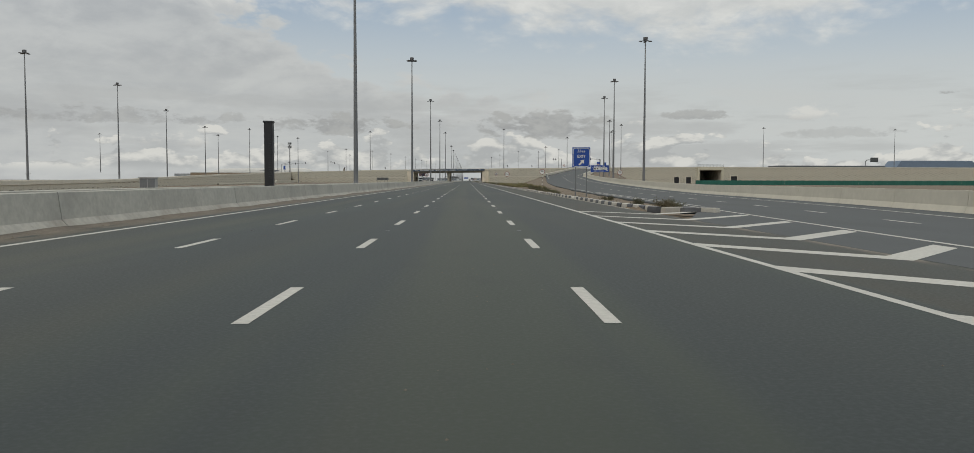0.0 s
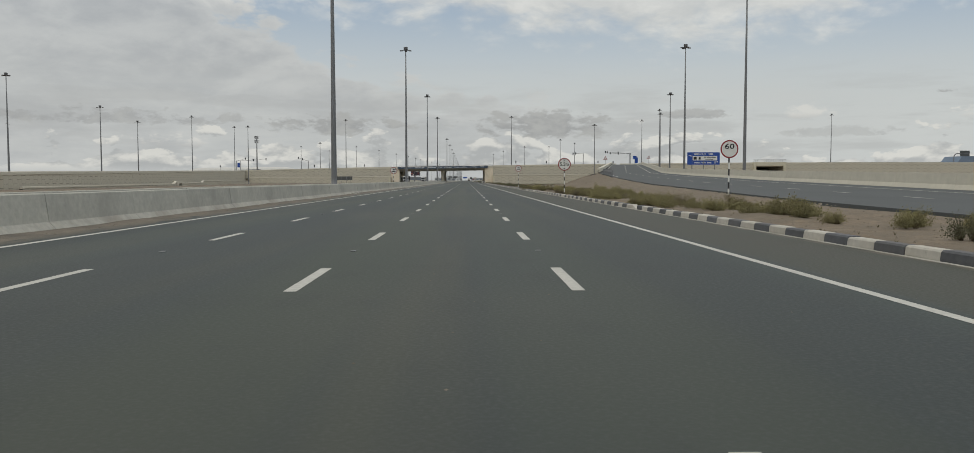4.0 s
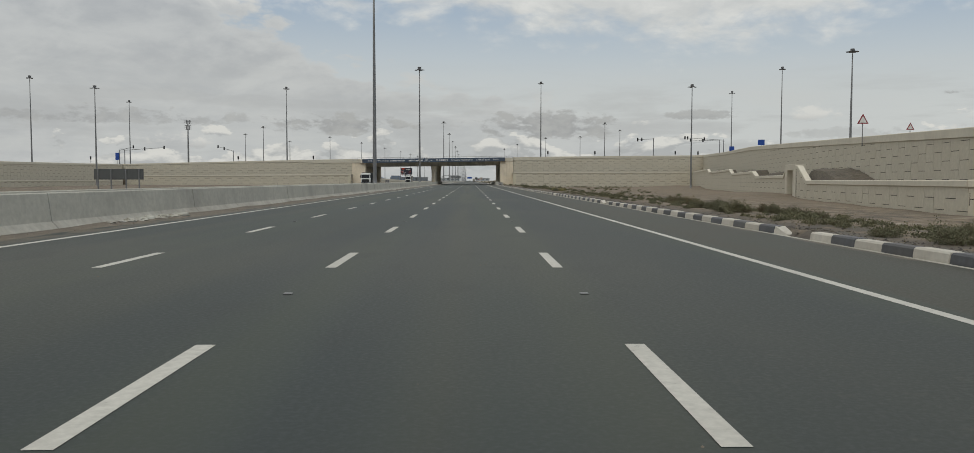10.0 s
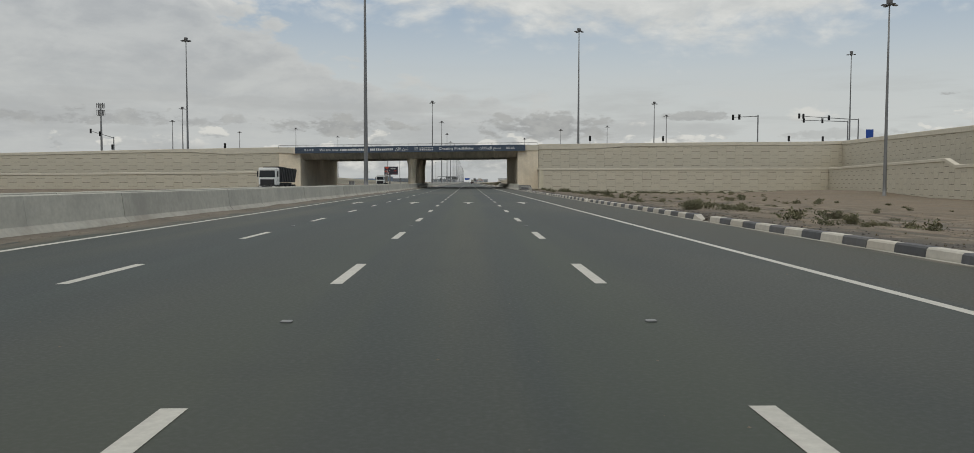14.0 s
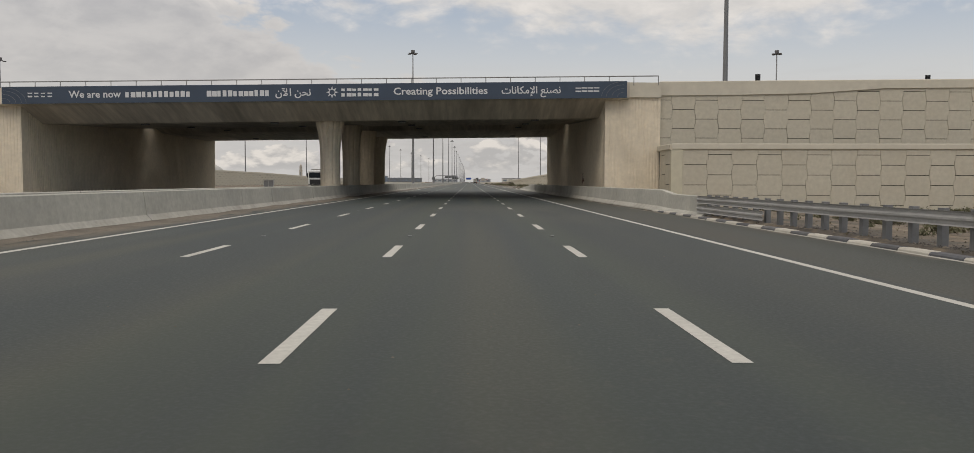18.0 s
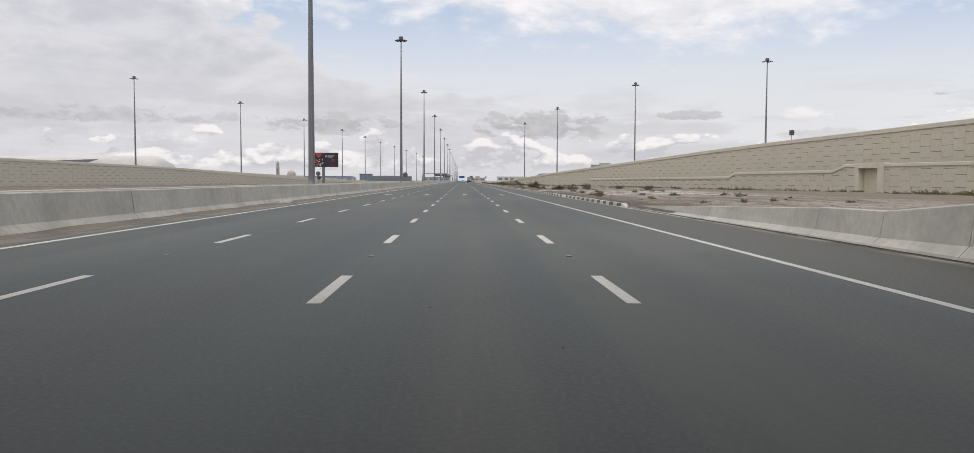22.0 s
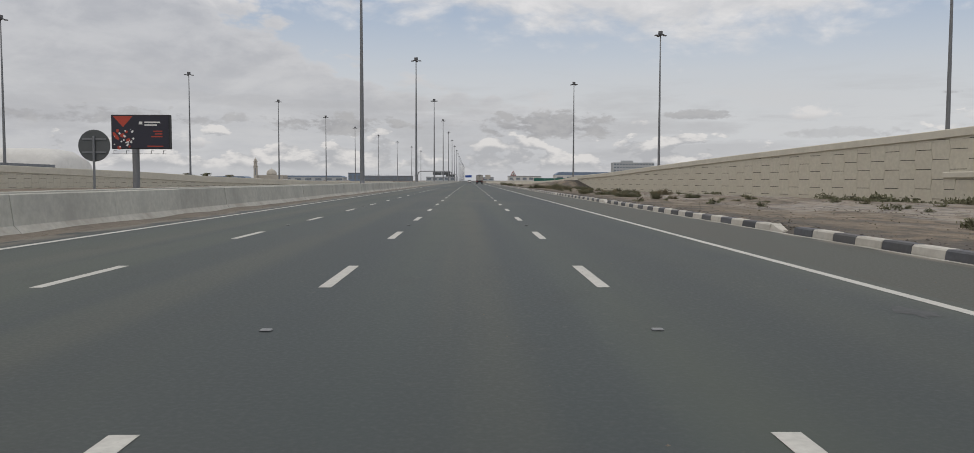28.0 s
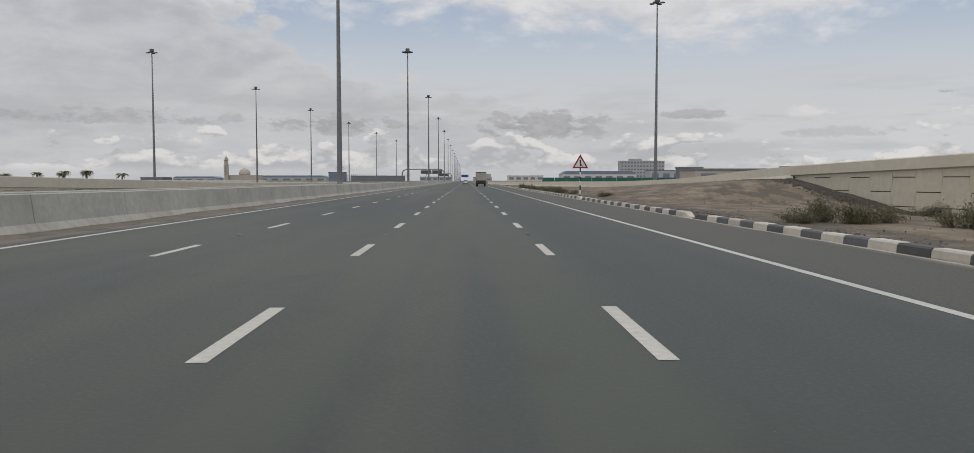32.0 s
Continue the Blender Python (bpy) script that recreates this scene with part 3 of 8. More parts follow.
def disc_poly(r, seg=40, cz=0.0, cx=0.0):
    return [(cx + r * math.cos(6.2832 * k / seg), cz + r * math.sin(6.2832 * k / seg)) for k in range(seg)]


def round_rect(w, h, r, cz=0.0, cx=0.0, seg=5):
    out = []
    for sx, sz, a0 in ((1, 1, 0), (-1, 1, 90), (-1, -1, 180), (1, -1, 270)):
        for k in range(seg + 1):
            a = radians(a0 + 90 * k / seg)
            out.append((cx + sx * (w / 2 - r) + r * math.cos(a), cz + sz * (h / 2 - r) + r * math.sin(a)))
    return out


def sweep(bm, prof, pts, closed=True):
    """Profile (u to the right of the way, v up) along points (x, y, z)."""
    pts = [Vector(p) for p in pts]
    rows = []
    for i, p in enumerate(pts):
        d = pts[min(i + 1, len(pts) - 1)] - pts[max(i - 1, 0)]
        d.z = 0
        d.normalize()
        right = Vector((d.y, -d.x, 0))
        rows.append([bm.verts.new(p + right * u + Vector((0, 0, v))) for u, v in prof])
    n = len(prof)
    for a, b in zip(rows, rows[1:]):
        for k in range(n if closed else n - 1):
            j = (k + 1) % n
            bm.faces.new((a[k], a[j], b[j], b[k]))
    if closed:
        bm.faces.new(rows[0])
        bm.faces.new(rows[-1][::-1])


def lerp(table, t):
    if t <= table[0][0]:
        return table[0][1]
    for (a, va), (b, vb) in zip(table, table[1:]):
        if t <= b:
            return va + (vb - va) * (t - a) / (b - a)
    return table[-1][1]


def ease(t):
    t = max(0.0, min(1.0, t))
    return t * t * (3 - 2 * t)


def letters(text, size, material, parent, m, name="lettering", width=None):
    c = bpy.data.curves.new(name, "FONT")
    c.body, c.size, c.align_x, c.align_y, c.extrude, c.resolution_u = text, size, "CENTER", "CENTER", 0.004, 2
    c.offset = 0.016 * size
    tmp = bpy.data.objects.new(name, c)
    scene.collection.objects.link(tmp)
    me = bpy.data.meshes.new_from_object(tmp.evaluated_get(bpy.context.evaluated_depsgraph_get()))
    w = max((v.co.x for v in me.vertices), default=1) - min((v.co.x for v in me.vertices), default=0)
    bpy.data.objects.remove(tmp)
    bpy.data.curves.remove(c)
    me.materials.append(material)
    k = width / w if width else 1.0
    return piece(name, me, parent, m @ Matrix.Diagonal((k, 1, 1, 1)))


# ---- the plan: lines and heights of the interchange ----
DECEL = [(-300, 10.6), (15, 10.7), (28, 11.5), (40, 12.2), (60, 13.1), (80, 14.1), (110, 15.6), (160, 17.6), (200, 20.2), (250, 24.8), (277, 27.0), (578, 84.0)]
RAMP_WIDE = [(-300, 9.8), (28, 9.9), (50, 11.2), (100, 12.0), (580, 12.2)]
RAMP_Z = [(-300, 0), (95, 0), (120, 0.2), (160, 0.75), (200, 1.35), (250, 2.2), (280, 2.85), (322, 4.0), (364, 5.2), (425, 6.95), (460, 7.9), (507, 8.4), (573, 9.6), (600, 9.7)]
ramp_left = lambda y: lerp(DECEL, y)
ramp_right = lambda y: lerp(DECEL, y) + lerp(RAMP_WIDE, y)
ramp_z = lambda y: lerp(RAMP_Z, y)
ramp_fall = lambda y: lerp([(95, 0.0), (120, 0.08), (150, 0.24), (205, 0.36), (240, 0.26), (275, 0.0)], y)
wall_in_x = lambda y: 26.2 + (y - 277) * 0.1895
OUT_X = [(624, 82.0), (740, 59.5), (850, 37.5), (900, 29.5), (956, 21.8), (1050, 14.8), (1150, 10.9), (1260, 8.9)]
OUT_TOP = [(624, 10.3), (720, 9.4), (742, 8.9), (763, 8.45), (785, 7.8), (853, 5.4), (883, 4.55), (917, 3.45), (937, 2.75), (956, 2.35), (966, 2.05), (974, 1.7), (982, 1.48), (1000, 1.28), (1044, 1.2), (1100, 1.1), (1200, 0.95), (1260, 0.9)]
out_x = lambda y: lerp(OUT_X, y)
out_top = lambda y: lerp(OUT_TOP, y)
LIN_X = [(100, -56.0), (170, -70.0), (336, -90.0), (381, -94.0), (551, -117.0), (574, -121.0)]
LIN_TOP = [(100, 1.25), (170, 1.5), (270, 3.1), (336, 3.9), (420, 5.0), (530, 6.3), (574, 7.0)]
LOUT_X = [(624, -118.0), (800, -99.0), (869, -90.0), (932, -80.0), (976, -72.0), (1000, -66.0), (1086, -52.0), (1200, -38.0)]
LOUT_TOP = [(624, 7.5), (800, 5.9), (869, 5.2), (932, 3.85), (976, 3.1), (1000, 2.3), (1086, 0.95), (1200, 0.75)]


def ground_z(x, y):
    n = noise.noise(Vector((x * 0.11, y * 0.09, 0.3)))
    n2 = noise.noise(Vector((x * 0.5, y * 0.45, 5.3)))
    if -34.6 < x < 8.56:
        return -0.14
    if x <= -34.6:
        lx = lerp(LIN_X, y) if y < 600 else lerp(LOUT_X, y)
        top = (lerp(LIN_TOP, y) if y < 600 else lerp(LOUT_TOP, y)) - 1.0
        z = -0.25 + 0.1 * n
        if 100 < y < 1200 and not (575 < y < 623) and top > 0:
            z += (top + 0.2) * ease((lx - 3 - x) / 2.0) * ease((x - (lx - 42)) / 24.0)
        return z
    near = ease((x - 8.56) / 0.4)
    z = -0.14 + near * (0.26 + 0.05 * n2)
    low = ease((x - 12) / 14.0)
    if y < 560:
        left, rz = ramp_left(y), ramp_z(y)
        if y < 40 and x < ramp_right(y) + 0.6:
            return -0.2
        if y < 277:
            if x < left:
                wide = min(9.0, left - 9.2)
                z += (rz - ramp_fall(y) - 0.10 - z) * ease((x - (left - wide)) / max(0.5, wide - 0.4)) + 0.12 * n2 * ease((left - x) / 2.0) * ease((y - 60) / 40.0)
            elif x < ramp_right(y) + 0.6:
                z = rz - ramp_fall(y) - 0.25
            else:
                z = -0.3 + (rz + 0.1) * ease(1 - (x - ramp_right(y)) / (6 + rz * 2)) + 0.15 * n
        else:
            wx = wall_in_x(y)
            if x < wx + 3.0:
                z += -0.85 * ease((x - 10.5) / 12.0) * ease((y - 282) / 28.0) + (0.10 * n + 0.06 * n2) * low
                foot = lerp([(277, 2.7), (288, 2.1), (298, 1.6), (312, 0.5), (325, -0.8), (345, -1.0), (600, -1.0)], y)
                d = wx - x
                heap = foot - (0.10 * d if d < 1.5 else 0.15 + 0.36 * (d - 1.5)) + 0.08 * n2
                if y < 340:
                    z = max(z, heap)
                # wind-blown sand against the walls
                z += 0.7 * math.exp(-((x - 41) / 5) ** 2 - ((y - 398) / 12) ** 2) + 0.9 * math.exp(-((x - 31) / 3) ** 2 - ((y - 322) / 6) ** 2)
                z += 0.8 * math.exp(-((x - 66) / 9) ** 2 - ((y - 540) / 22) ** 2)
            elif x < wx + 12.5:
                z = rz - 0.25
            else:
                z = -0.4 + (rz + 0.15) * ease(1 - (x - wx - 12.5) / (8 + rz * 2)) + 0.15 * n
    elif y < 624:
        z = -0.9 * low
    elif y < 1260:
        wx, top = out_x(y), out_top(y) - 0.95
        if x < wx + 2.6:
            foot = lerp([(624, -0.9), (850, -0.75), (930, -0.7), (945, -0.6), (950, 0.5), (956, 1.45), (966, 1.3), (982, 0.95), (1000, 0.6), (1040, 0.35), (1150, 0.1)], y)
            run = lerp([(624, 20), (900, 12), (940, 8), (956, 10), (1050, 5), (1150, 2)], y)
            z += (foot - z) * ease((x - (wx - run)) / max(1, run - 2)) + (0.10 * n + 0.05 * n2) * low
            # shallow basin with standing water
            z += (-0.13 + 0.10 * n2 - z) * ease(1.35 - math.hypot((x - 20.5) / 8.0, (y - 706.0) / 6.0))
            # sand embankment at the toe of the ramp, steepest beside the last panels
            if y < 956:
                z = max(z, 1.5 - math.hypot(0.112 * max(0.0, 21.8 - x), 0.15 * (956 - y)) + 0.10 * n2)
            elif y < 1150:
                z = max(z, foot * ease(0.12 + 0.88 * (x - 9.4) / max(1.5, wx - 9.4)) + 0.08 * n2)
        elif x < wx + 13:
            z = top - 0.2
        else:
            z = -0.35 + (top + 0.1) * ease(1 - (x - wx - 13) / (8 + 2 * max(0, top))) + 0.15 * n
    else:
        z = -0.1 + 0.1 * n
    return z


def build_ground():
    xs = [-4600, -3000, -2000, -1300, -900, -650, -480, -360, -280, -220, -190]
    xs += list(range(-170, -40, 4)) + [-38, -36, -35, -34.5, -25, -14, 0, 7.9, 8.54, 8.75, 8.98, 9.4, 10, 10.7, 11.5, 12.4, 13.4]
    xs += [14.5 + 1.5 * k for k in range(62)] + [110, 116, 124, 134, 148, 170, 200, 250, 330, 450, 650, 900, 1300, 2000, 3000, 4600]
    ys = [-4600, -3000, -1800, -1000, -600, -350, -220, -140, -100, -70, -50] + [-40 + 3.0 * k for k in range(434)]
    ys = sorted(ys + [688.5 + 1.0 * k for k in range(36)])
    ys += [1270, 1300, 1340, 1400, 1500, 1650, 1850, 2100, 2500, 3200, 4000, 5500]
    verts = [(x, y, ground_z(x, y)) for y in ys for x in xs]
    w = len(xs)
    faces = [(r * w + c, r * w + c + 1, (r + 1) * w + c + 1, (r + 1) * w + c) for r in range(len(ys) - 1) for c in range(w - 1)]
    me = bpy.data.meshes.new("ground")
    me.from_pydata(verts, [], faces)
    me.polygons.foreach_set("use_smooth", [True] * len(me.polygons))
    me.materials.append(SAND)
    return tagged(new("ground", me), "pale brown desert sand with dark gravel and dry patches", "ground", kind="structure")



GROUND = build_ground()
WATER = surface("shallow_water", (0.20, 0.18, 0.15), 0.22, 0.08, 0.6, 0.3, 0.0, stain_color=(0.20, 0.18, 0.145))
bm = bmesh.new()
bm.faces.new([bm.verts.new((20.5 + 9.5 * math.cos(0.1309 * k), 706.0 + 7.0 * math.sin(0.1309 * k), -0.05)) for k in range(48)])
structure("puddle", bm, WATER, "shallow muddy puddle with a pale salt rim in the sand verge", "puddle")


def strip(name, edge_a, edge_b, z_of, ys, material, label, category, lift=0.0, kind="structure"):
    """A ribbon of road between two lines."""
    bm = bmesh.new()
    rows = [(bm.verts.new((edge_a(y), y, z_of(y) + lift)), bm.verts.new((edge_b(y), y, z_of(y) + lift))) for y in ys]
    for a, b in zip(rows, rows[1:]):
        bm.faces.new((a[0], a[1], b[1], b[0]))
    me = mesh_from(name, bm, material)
    return tagged(new(name, me), label, category, kind=kind)


YS = [-300, -150, -60] + list(range(0, 1261, 20)) + [1400, 1700, 2200, 3000, 4200]
# main carriageway with the far one beyond the median
bm = bmesh.new()
box(bm, -14.6, 8.52, -300, 4200, -0.5, 0.0)
ROAD = structure("road", bm, ASPHALT, "grey-green asphalt motorway carriageway with worn wheel tracks", "road")
bm = bmesh.new()
box(bm, -34.4, -14.62, -300, 4200, -0.5, -0.01)
structure("road_opposite", bm, RAMP_ASPHALT, "grey asphalt carriageway for the opposite way", "road")
# exit lane, gore and ramp
bm = bmesh.new()
ry = list(range(-300, 20, 40)) + list(range(20, 560, 10)) + [578]
rows = []
for y in ry:
    a = 8.54 if y < 40 else ramp_left(y) - 0.5
    if y >= 277:
        a = wall_in_x(y) + 0.2
    b = ramp_right(y) + 0.3
    low = ramp_z(y) - ramp_fall(y)
    rows.append([bm.verts.new((a, y, low)), bm.verts.new((b, y, ramp_z(y))), bm.verts.new((b, y, ramp_z(y) - 0.6)), bm.verts.new((a, y, low - 0.3))])
for p, q in zip(rows, rows[1:]):
    for k in range(4):
        bm.faces.new((p[k], p[(k + 1) % 4], q[(k + 1) % 4], q[k]))
RAMP = structure("road_ramp", bm, RAMP_ASPHALT, "grey asphalt exit ramp that climbs to the bridge", "road")
strip("road_entry", lambda y: out_x(y) + 0.3, lambda y: out_x(y) + 12.5, lambda y: out_top(y) - 0.95, [624 + 12 * k for k in range(54)], RAMP_ASPHALT, "asphalt entry ramp that comes down from the bridge", "road")
strip("road_left_ramp", lambda y: lerp(LIN_X, y) - 12, lambda y: lerp(LIN_X, y) - 0.3, lambda y: lerp(LIN_TOP, y) - 0.9, [100 + 12 * k for k in range(40)], RAMP_ASPHALT, "asphalt ramp behind the far retaining wall", "road")
strip("road_left_entry", lambda y: lerp(LOUT_X, y) - 12, lambda y: lerp(LOUT_X, y) - 0.3, lambda y: lerp(LOUT_TOP, y) - 0.9, [624 + 12 * k for k in range(48)], RAMP_ASPHALT, "asphalt ramp behind the far retaining wall", "road")


# ---- road markings ----
def marking(name, label, at=None):
    return tagged(new(name), label, "road marking", "road markings")


def stripe(bm, x, y0, y1, w, z=0.004):
    v = [bm.verts.new(p) for p in ((x - w / 2, y0, z), (x + w / 2, y0, z), (x + w / 2, y1, z), (x - w / 2, y1, z))]
    bm.faces.new(v)


def solid_line(label, x, y0, y1, w):
    bm = bmesh.new()
    for k in range(int((y1 - y0) / 20) + 1):
        stripe(bm, x, y0 + 20 * k, min(y1, y0 + 20 * k + 20), w)
    ob = new("edge_line", mesh_from("edge_line", bm, PAINT))
    return tagged(ob, label, "road marking", "edge lines", kind="structure")


solid_line("worn white solid edge line beside the hard shoulder", 5.4, -60, 2000, 0.165)
solid_line("white solid edge line beside the concrete median barrier", -9.35, -60, 2000, 0.2)
solid_line("white edge line of the opposite carriageway", -15.6, -60, 2000, 0.2)
solid_line("white edge line of the opposite carriageway", -32.0, -60, 2000, 0.2)
bm = bmesh.new()
stripe(bm, 0, 0, 2.75, 0.17)
DASH = mesh_from("dash", bm, PAINT)
for x in (-5.55, -1.825, 1.825):
    line = tagged(new("lane_line"), "broken white lane line of worn paint dashes on asphalt", "road marking", "lane lines")
    for k in range(-6, 150):
        piece("dash", DASH, line, Matrix.Translation((x, 8.0 + 9.0 * k, 0)))
for x in (-19.5, -23.6, -27.8):
    line = tagged(new("lane_line"), "broken white lane line of the opposite carriageway", "road marking", "lane lines")
    for k in range(0, 60):
        piece("dash", DASH, line, Matrix.Translation((x, 400 + 9.0 * k, -0.006)))

# reflective studs between the dashes
bm = bmesh.new()
box(bm, -0.055, 0.055, -0.05, 0.05, 0.0, 0.018, 0.008)
STUD = mesh_from("road_stud", bm, STEEL)
for x in (-5.55, -1.825, 1.825):
    studs = tagged(new("stud_row"), "row of small metal road studs set in the asphalt", "road stud", "road studs")
    for k in range(-4, 56):
        piece("road_stud", STUD, studs, Matrix.Translation((x, 94.9 + 18.0 * k, 0.0)))


def arrow(x, y):
    bm = bmesh.new()
    pts = [(-0.09, 0), (0.09, 0), (0.09, 2.6), (0.42, 2.6), (0, 4.6), (-0.42, 2.6), (-0.09, 2.6)]
    bm.faces.new([bm.verts.new((u, v, 0.0045)) for u, v in pts])
    ob = new("lane_arrow", mesh_from("lane_arrow", bm, PAINT))
    ob.location = (x, y, 0)
    tagged(ob, "white painted straight-ahead arrow on the asphalt lane", "lane arrow", "lane arrows", kind="structure")


for x in (-7.4, -3.65, 0.0, 3.6):
    arrow(x, 445.6)
    arrow(x, 697.6)

# hatched gore with chevron bars
def bar(bm, a, b, w):
    (x0, y0), (x1, y1) = a, b
    bm.faces.new([bm.verts.new((x, y, 0.005)) for x, y in ((x0, y0), (x1, y1), (x1, y1 + w), (x0, y0 + w))])


gore = tagged(new("gore_hatching"), "broad white chevron bars painted on the asphalt gore", "road marking", kind="structure")
for k in range(-6, 5):
    bm = bmesh.new()
    vy = 14.3 + 4.95 * k
    right = ramp_left(vy + 3) + 0.05
    if k < 1:
        right = 10.7
    rise = (right - 8.25) * 1.12
    w = 0.95 if k < 2 else 0.8
    pts = [(5.45, vy + 3.2), (8.25, vy), (right, vy + rise), (right, vy + rise + w), (8.25, vy + w), (5.45, vy + 3.2 + w)]
    bm.faces.new([bm.verts.new((x, y, 0.005)) for x, y in (pts[0], pts[1], pts[4], pts[5])])
    bm.faces.new([bm.verts.new((x, y, 0.005)) for x, y in (pts[1], pts[2], pts[3], pts[4])])
    bmesh.ops.remove_doubles(bm, verts=bm.verts, dist=1e-4)
    part("chevron_bar", bm, PAINT, gore)


def ramp_line(off, y0, y1, label, dash=0.0, low=1.0):
    bm = bmesh.new()
    y = y0
    while y < y1:
        e = min(y + (2.75 if dash else 6.0), y1)
        v = []
        for yy in (y, e):
            x = off(yy)
            z = ramp_z(yy) - ramp_fall(yy) * low + 0.008
            v.append((bm.verts.new((x - 0.09, yy, z)), bm.verts.new((x + 0.09, yy, z))))
        bm.faces.new((v[0][0], v[0][1], v[1][1], v[1][0]))
        y += dash or 6.0
    return tagged(new("ramp_line", mesh_from("ramp_line", bm, PAINT)), label, "road marking", "ramp lines", kind="structure")


ramp_line(lambda y: ramp_left(y) + 0.25, -60, 570, "white solid edge line along the exit ramp")
ramp_line(lambda y: ramp_left(y) + 0.9, 45, 100, "second white edge line beside the exit ramp")
ramp_line(lambda y: ramp_right(y) - 2.3, -60, 570, "white solid edge line below the ramp barrier", low=0.19)
ramp_line(lambda y: (ramp_left(y) + ramp_right(y) - 2.0) / 2, 0, 560, "broken white lane line of the exit ramp", 9.0, 0.56)

# ---- concrete barriers ----
NJ = [(0.0, 0.0), (0.02, 0.06), (0.20, 0.25), (0.30, 1.02), (0.33, 1.045), (0.52, 1.045), (0.55, 1.02), (0.65, 0.25), (0.83, 0.06), (0.85, 0.0)]


def barrier_mesh(length, flip=1):
    """One cast length of safety-shape barrier; its road face stands at u = 0 and it runs along +y."""
    bm = bmesh.new()
    rows = []
    for y in (0.0, 0.012, length - 0.012, length):
        s = 0.005 if y in (0.0, length) else 0.0
        rows.append([bm.verts.new((-flip * (u + (s if u < 0.4 else -s)), y, v - (s if v > 0.5 else 0))) for u, v in NJ])
    for a, b in zip(rows, rows[1:]):
        for k in range(len(NJ)):
            j = (k + 1) % len(NJ)
            f = bm.faces.new((a[k], a[j], b[j], b[k]))
            f.material_index = 1 if k in (0, 1) else 0
    bm.faces.new(rows[0])
    bm.faces.new(rows[-1])
    return mesh_from("barrier_length", bm, (CONCRETE, CONCRETE_TOE))


LEN_LEFT = barrier_mesh(5.993)
LEN_FAR = barrier_mesh(5.993, -1)


def barrier(name, label, me, x, y0, count, step=6.0):
    b = tagged(new(name), label, "concrete barrier", "concrete barriers", kind="structure")
    for k in range(count):
        piece("barrier_length", me, b, Matrix.Translation((x + 0.012 * math.sin(k * 2.3), y0 + step * k, 0.006 * math.sin(k * 5.1))))
    return b


barrier("median_barrier", "weathered pale grey concrete median barrier with stained lower slope", LEN_LEFT, -11.05, -60, 290)
barrier("median_barrier", "concrete barrier along the opposite carriageway", LEN_FAR, -14.0, -60, 290)
bm = bmesh.new()
box(bm, -13.2, -12.02, -60, 1680, -0.1, 0.55)
structure("median_fill", bm, SAND, "sand fill between the two median barriers", "ground")

# broken mortar lumps along the foot of the median barrier
def lump(seed, r):
    rng = random.Random(seed)
    bm = bmesh.new()
    bmesh.ops.create_icosphere(bm, subdivisions=2, radius=r)
    for v in bm.verts:
        v.co *= 1 + 0.7 * noise.noise(v.co * (3.4 / r) + Vector((seed, 0, 0)))
        v.co.z = max(-0.05, v.co.z * 0.38)
    return mesh_from("lump", bm, CONCRETE if seed % 2 else CONCRETE_TOE)


LUMPS = [lump(k, 0.16 + 0.05 * k) for k in range(4)]
rng = random.Random(4)
mortar = tagged(new("broken_mortar"), "crumbled mortar lumps lying along the barrier foot", "debris", kind="stuff")
for y0, y1 in ((118, 122), (197, 201), (268, 271), (274, 281), (284, 286), (309, 315), (375, 378), (402, 406), (497, 499), (520, 523), (668, 671), (720, 722)):
    y = y0
    while y < y1:
        m = Matrix.LocRotScale((-11.08 + rng.uniform(0.08, 0.25), y, 0.05), Euler((0, 0, rng.uniform(0, 6))), (rng.uniform(0.5, 0.9), rng.uniform(0.8, 1.5), rng.uniform(0.6, 1.2)))
        piece("mortar_lump", LUMPS[rng.randrange(4)], mortar, m)
        y += rng.uniform(0.35, 0.7)

# barriers of the hard shoulder under the bridge, and of the ramp
LEN_RIGHT = LEN_FAR
barrier("shoulder_barrier", "grey concrete barrier between hard shoulder and bridge wall", LEN_RIGHT, 8.75, 546, 14)
# its lower, tapering first lengths behind the crash rail
taper = tagged(new("shoulder_barrier"), "grey concrete barrier start that rises to full height", "concrete barrier", "concrete barriers", kind="structure")
for y0, y1, k0, k1 in ((538.0, 543.6, 0.80, 0.82), (543.62, 545.98, 0.82, 1.0), (630.01, 634.2, 1.0, 0.98), (634.22, 637.4, 0.98, 0.74), (637.42, 640.7, 0.74, 0.72), (640.72, 650.0, 0.70, 0.46), (650.02, 665.5, 0.46, 0.04)):
    bm = bmesh.new()
    sweep(bm, [(0, 0)] + [(0, 0)] * 0 + [(u, v) for u, v in NJ[1:]], [(8.75, y0, 0), (8.75, y1, 0)])
    for v in bm.verts:
        v.co.z *= k0 + (k1 - k0) * (v.co.y - y0) / (y1 - y0)
    part("barrier_length", bm, CONCRETE, taper)


